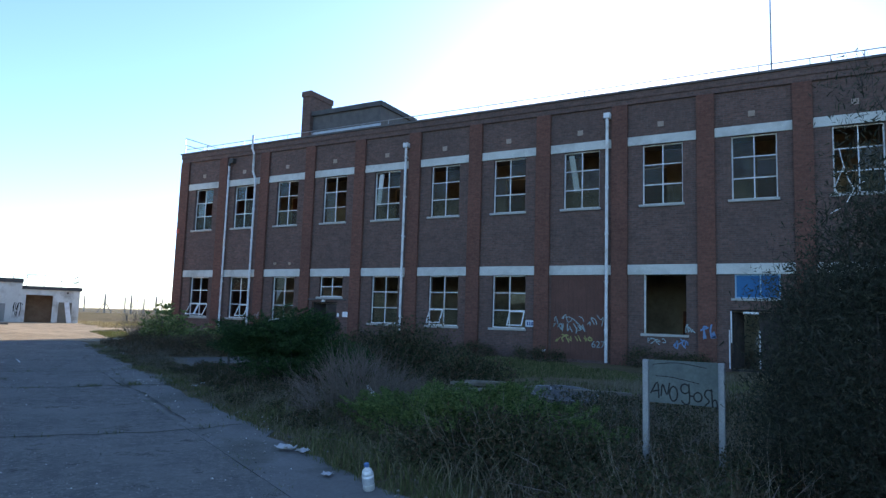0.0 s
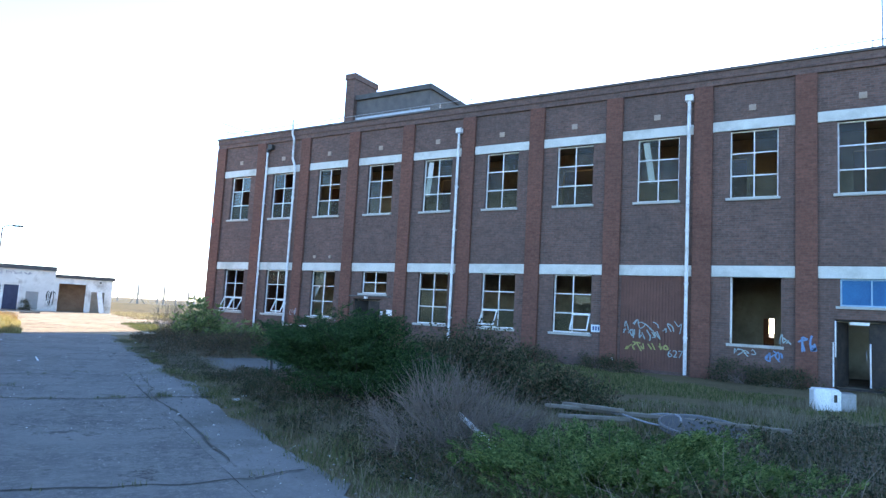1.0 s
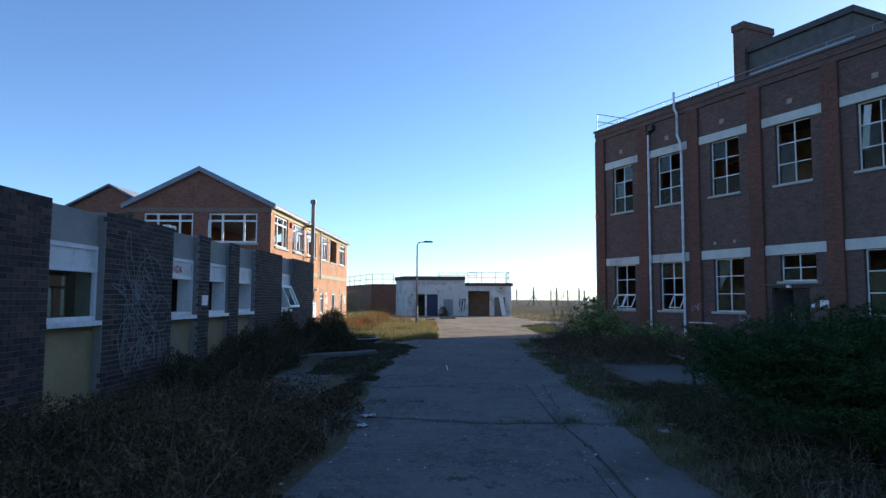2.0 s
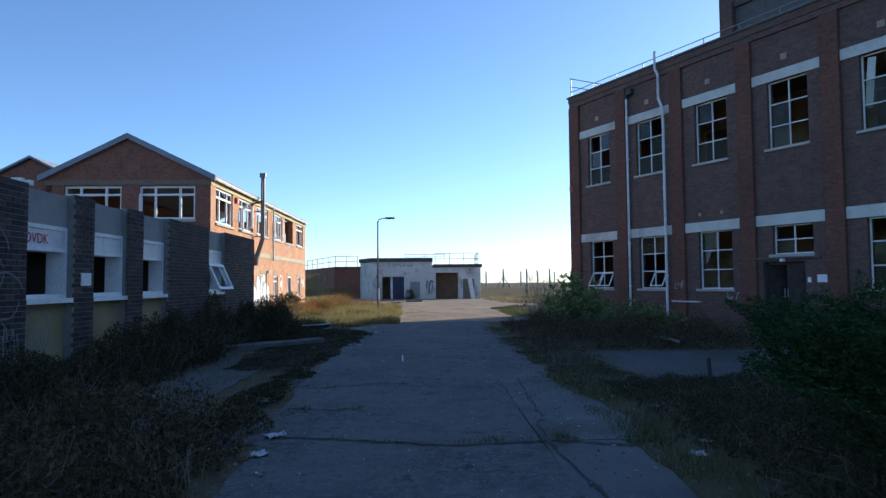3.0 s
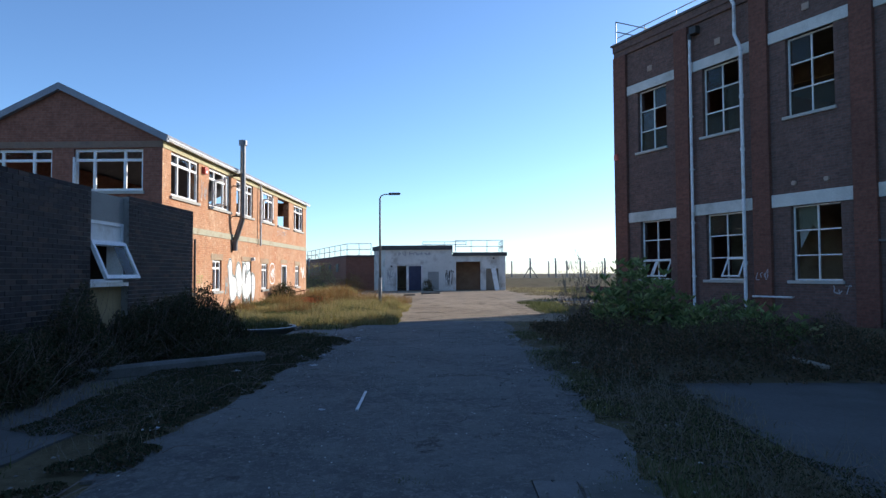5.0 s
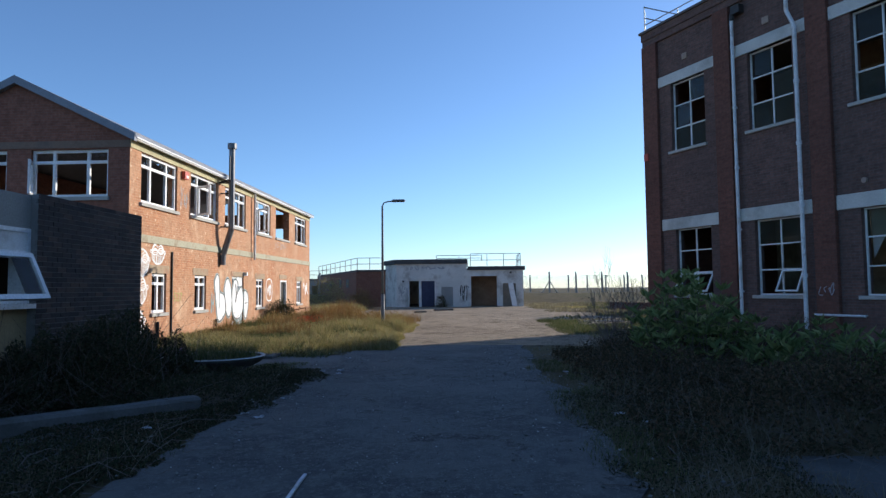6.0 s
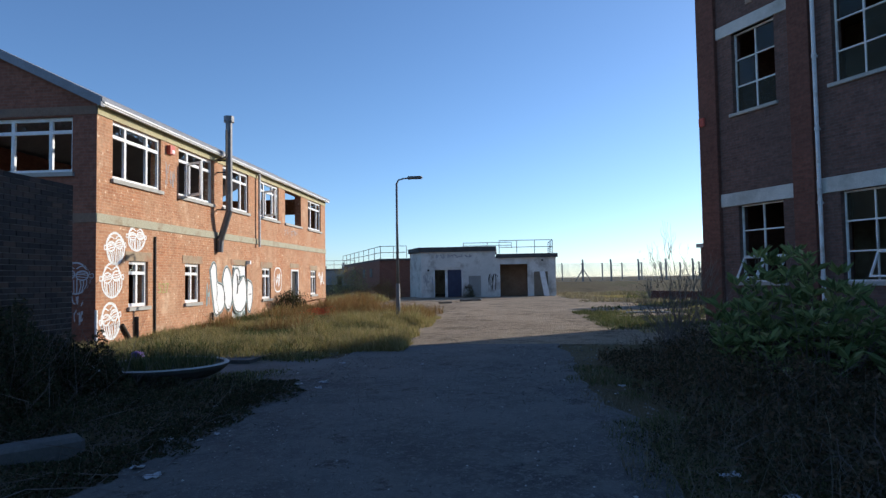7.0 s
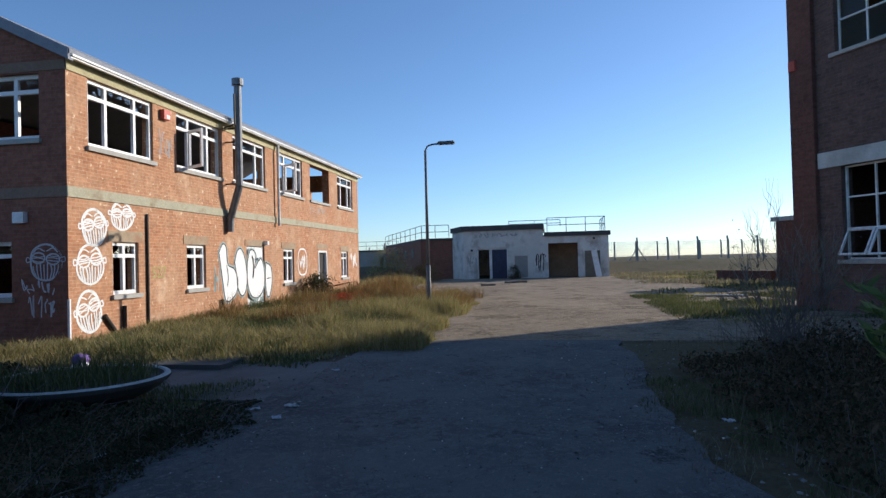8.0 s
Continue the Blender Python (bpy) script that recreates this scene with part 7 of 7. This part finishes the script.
meadow("bramble_grass", 5.0, 16.0, -4.2, -0.5, 5000, 0.45, 0.009, DIM_DEAD, 61, "dry grass growing through brambles", 0.9, 0.0, 0.6)
meadow("bramble_grass", 2.0, 12.0, 3.0, 7.4, 11000, 0.36, 0.009, DIM_DEAD, 62, "dry grass growing through brambles", 0.9, -0.05, 1.0)
meadow("bramble_grass", 2.0, 13.0, 2.9, 5.4, 11000, 0.24, 0.009, GRASS, 63, "rough grass among the brambles", 0.8, 0.0, 1.2)
meadow("bramble_grass", 23.4, 33.0, 3.6, 8.4, 2500, 0.5, 0.009, DIM_DEAD, 64, "dry grass growing through brambles", 0.9, 0.0, 0.6)
meadow("pad_weeds", 15.0, 25.0, -3.8, -0.7, 8000, 0.1, 0.007, GRASS, 65, "weeds over the concrete pad", 0.7, 0.12, 0.9)
meadow("pad_weeds", 15.0, 22.6, -3.8, -0.8, 4000, 0.13, 0.007, DIM_DEAD, 69, "dry weeds over the concrete pad", 0.9, 0.08, 0.9)
meadow("pad_weeds", 27.6, 29.9, -4.2, -1.2, 6000, 0.12, 0.01, GRASS, 66, "weeds along the road edge", 0.8, 0.0, 0.5)
meadow("yard_weeds", 36, 70, 5.5, 11.5, 30000, 0.09, 0.03, STRAW, 67, "sparse dry weeds in the yard", 0.25, 0.22, 0.5)
bush("dry_shrub", sw(69.0, -0.5, GROUND), (0.6, 0.4, 0.9), 50, 1500, 0.08, BRAMBLE, 68, "dark dry shrub against the white wall")
bush("tall_weeds", sw(67.2, -6.6, GROUND), (1.3, 1.0, 1.5), 90, 2500, 0.12, RUSSET, 59, "dry brown weeds against the brick wing", thin=0.25, up=1.0)
bush("elder_bush", sw(46.2, -6.9, GROUND), (0.9, 0.7, 0.95), 70, 3000, 0.1, BRAMBLE, 45, "dark bush against the workshop wall")
bush("tall_weeds", sw(68.5, -9.5, GROUND), (1.6, 1.6, 2.2), 120, 4000, 0.14, STRAW, 46, "tall dry weeds against the brick wing", thin=0.25, up=1.0)
r = np.random.default_rng(50)
for x0 in range(-22, 4, 3):
    bush("wall_weeds", (x0 + r.uniform(0, 2), 24.4 + r.uniform(-0.2, 0.2), GROUND), (1.1, 0.55, r.uniform(0.4, 0.75)), 70, 2200, 0.075, BRAMBLE, 51 + x0, "dark weeds growing at the foot of the factory wall", "weeds", stems=30)
r = np.random.default_rng(5)
q, m = r.uniform(0, math.tau, 1500), np.sqrt(r.uniform(0, 1, 1500))
a = to_world(28.3 + 0.75 * m * np.cos(q), -2.78 + 0.78 * m * np.sin(q), np.full(1500, 0.12))
pg = new("planter_grass", blade_data("planter_grass", a, 0.27, 0.01, GRASS, r, 0.8))
tagged(pg, "grass growing in the planter", "grass", kind="stuff")

# ---------------------------------------------------------------- cracks
CRACK_EARTH = rough_surface("crack_earth", (0.045, 0.042, 0.035), (0.085, 0.078, 0.062), 9, 60, 0.6)


def crack(line, width, seed):
    """An earth-filled crack that wanders along a line (s, w), with small weeds in it."""
    pts = smooth_line(line, 10)
    bm = bmesh.new()
    rows_ = []
    for i, p in enumerate(pts):
        d = (pts[min(i + 1, len(pts) - 1)] - pts[max(i - 1, 0)]).normalized()
        side_ = Vector((-d.y, d.x))
        mid = p + side_ * 0.07 * noise.noise(Vector((i * 0.35, seed, 0)))
        half = width * (0.25 + 0.75 * abs(noise.noise(Vector((i * 0.5, seed, 5))))) * (0.2 if i in (0, len(pts) - 1) else 1)
        rows_.append([bm.verts.new(sw(*(mid + side_ * half * f), GROUND + 0.0075)) for f in (1, 0, -1)])
        rows_[-1][1].co.z += 0.004
    for p, q in zip(rows_[:-1], rows_[1:]):
        for k in (0, 1):
            bm.faces.new((p[k], p[k + 1], q[k + 1], q[k]))
    tagged(part("road_crack", bm, CRACK_EARTH), "dark earth-filled crack across the worn road", "crack", kind="structure")
    r = np.random.default_rng(seed)
    k = r.integers(0, len(pts), 160)
    k = k[np.array([noise.noise(Vector((float(v) * 0.3, seed, 9))) for v in k]) > 0.05]
    ground_pts = np.array([tuple(pts[v]) for v in k]).reshape(-1, 2) + r.normal(0, width, (len(k), 2))
    tuft = new("crack_weeds", blade_data("crack_weeds", to_world(ground_pts[:, 0], ground_pts[:, 1], np.full(len(k), GROUND)), 0.06, 0.006, GRASS, r, 0.8))
    tagged(tuft, "small weeds growing in a road crack", "weeds", kind="stuff")


crack([(14.6, -0.5), (14.45, 0.4), (14.2, 1.3), (14.3, 2.3), (14.1, 3.0)], 0.05, 3)
crack([(17.7, -1.0), (17.6, -0.4), (17.95, 0.35), (17.85, 0.8)], 0.045, 4)
crack([(16.1, -0.6), (15.95, -0.1), (16.05, 0.3)], 0.04, 5)
crack([(18.3, 2.5), (16.0, 2.4), (14.3, 2.25), (12.2, 2.35), (9.5, 2.3)], 0.035, 6)
crack([(9.2, -0.4), (9.0, 0.8), (8.8, 1.9), (9.0, 2.9)], 0.045, 7)
crack([(4.2, -0.5), (4.4, 0.7), (4.3, 2.2)], 0.04, 8)

# ---------------------------------------------------------------- stones
def stones(name, n, s0, s1, w0, w1, size, material, seed, label, keep=-0.2):
    """Loose small stones: squashed eight-sided lumps."""
    r = np.random.default_rng(seed)
    s, w = on_road_plan(n, s0, s1, w0, w1, r)
    ok = rough_noise(s, w, 0.9, seed) > keep
    s, w = s[ok], w[ok]
    n = len(s)
    g = size * r.uniform(0.4, 1.5, n) ** 1.5
    c = to_world(s, w, GROUND + 0.25 * g)
    shape = np.array([[1, 0, 0], [-1, 0, 0], [0, 1, 0], [0, -1, 0], [0, 0, 0.6], [0, 0, -0.6]]) * 0.5
    v = shape[None] * g[:, None, None] * r.uniform(0.6, 1.4, (n, 6, 1))
    a = r.uniform(0, math.tau, n)[:, None]
    x, y = v[..., 0] * np.cos(a) - v[..., 1] * np.sin(a), v[..., 0] * np.sin(a) + v[..., 1] * np.cos(a)
    v = np.stack([x, y, v[..., 2]], -1) + c[:, None]
    tri = np.array([[0, 2, 4], [2, 1, 4], [1, 3, 4], [3, 0, 4], [2, 0, 5], [1, 2, 5], [3, 1, 5], [0, 3, 5]])
    f = (np.arange(n)[:, None, None] * 6 + tri[None]).reshape(-1, 3)
    return tagged(new(name, mesh_of(name, v.reshape(-1, 3).tolist(), f.tolist(), material)), label, "gravel", kind="stuff")


STONE = leafage("loose_stone", [(0.0, (0.135, 0.132, 0.123)), (0.6, (0.24, 0.2325, 0.2175)), (0.93, (0.33, 0.315, 0.285)), (1.0, (0.75, 0.735, 0.69))], 0.9, 0.0)
stones("gravel", 14000, 12.0, 33.5, -0.6, 3.3, 0.012, STONE, 81, "loose gravel scattered over the road")
stones("gravel", 6000, -2.0, 12.0, -0.6, 3.2, 0.014, STONE, 82, "loose gravel scattered over the road", 0.0)
stones("gravel", 1500, 2.0, 33.0, -1.6, -0.2, 0.026, STONE, 83, "loose stones along the road edge")
stones("gravel", 1500, 2.0, 33.0, 2.2, 3.9, 0.026, STONE, 84, "loose stones along the road edge")

# ---------------------------------------------------------------- bricks of the low building
def brick_block(l, h=0.066, d=0.05):
    bm = boxes((0, l, -d, 0.0, 0, h))
    bmesh.ops.bevel(bm, geom=[e for e in bm.edges if all(v.co.y > -0.001 for v in e.verts)], offset=0.005, segments=1, affect="EDGES")
    bmesh.ops.recalc_face_normals(bm, faces=bm.faces)
    data = bpy.data.meshes.new("brick")
    bm.to_mesh(data)
    bm.free()
    data.materials.append(DARK_BRICK)
    return data


FULL, HALF = brick_block(0.216), brick_block(0.1035)
walls = [o for o in dark.children if o.name.startswith("brick_wall")]
count = 0
for ob, (a, b) in zip(walls, DARK_WALLS):
    rest = bmesh.new()
    near = (a, b) == (14.7, 16.97)
    for row in range(40):
        z = -0.18 + row * 0.075
        if z > 2.76:
            break
        x = -b + (0.0 if row % 2 else -0.1125)
        while x < -a - 0.05:
            x0, x1 = max(x, -b), min(x + 0.216, -a)
            jut = 0.001 * rng.normal()
            if x1 - x0 > 0.06:
                if near and z > 0.5 and count < 300:
                    br = new("brick", FULL if x1 - x0 > 0.2 else HALF)
                    br.parent = ob
                    br.location = (x0, 0.014 + jut, z)
                    count += 1
                else:
                    box(rest, x0, x1, -0.03, 0.014 + jut, z, z + 0.066)
            x += 0.2255
    o = part("bricks", rest, DARK_BRICK, ob)
    o["kind"] = "stuff"
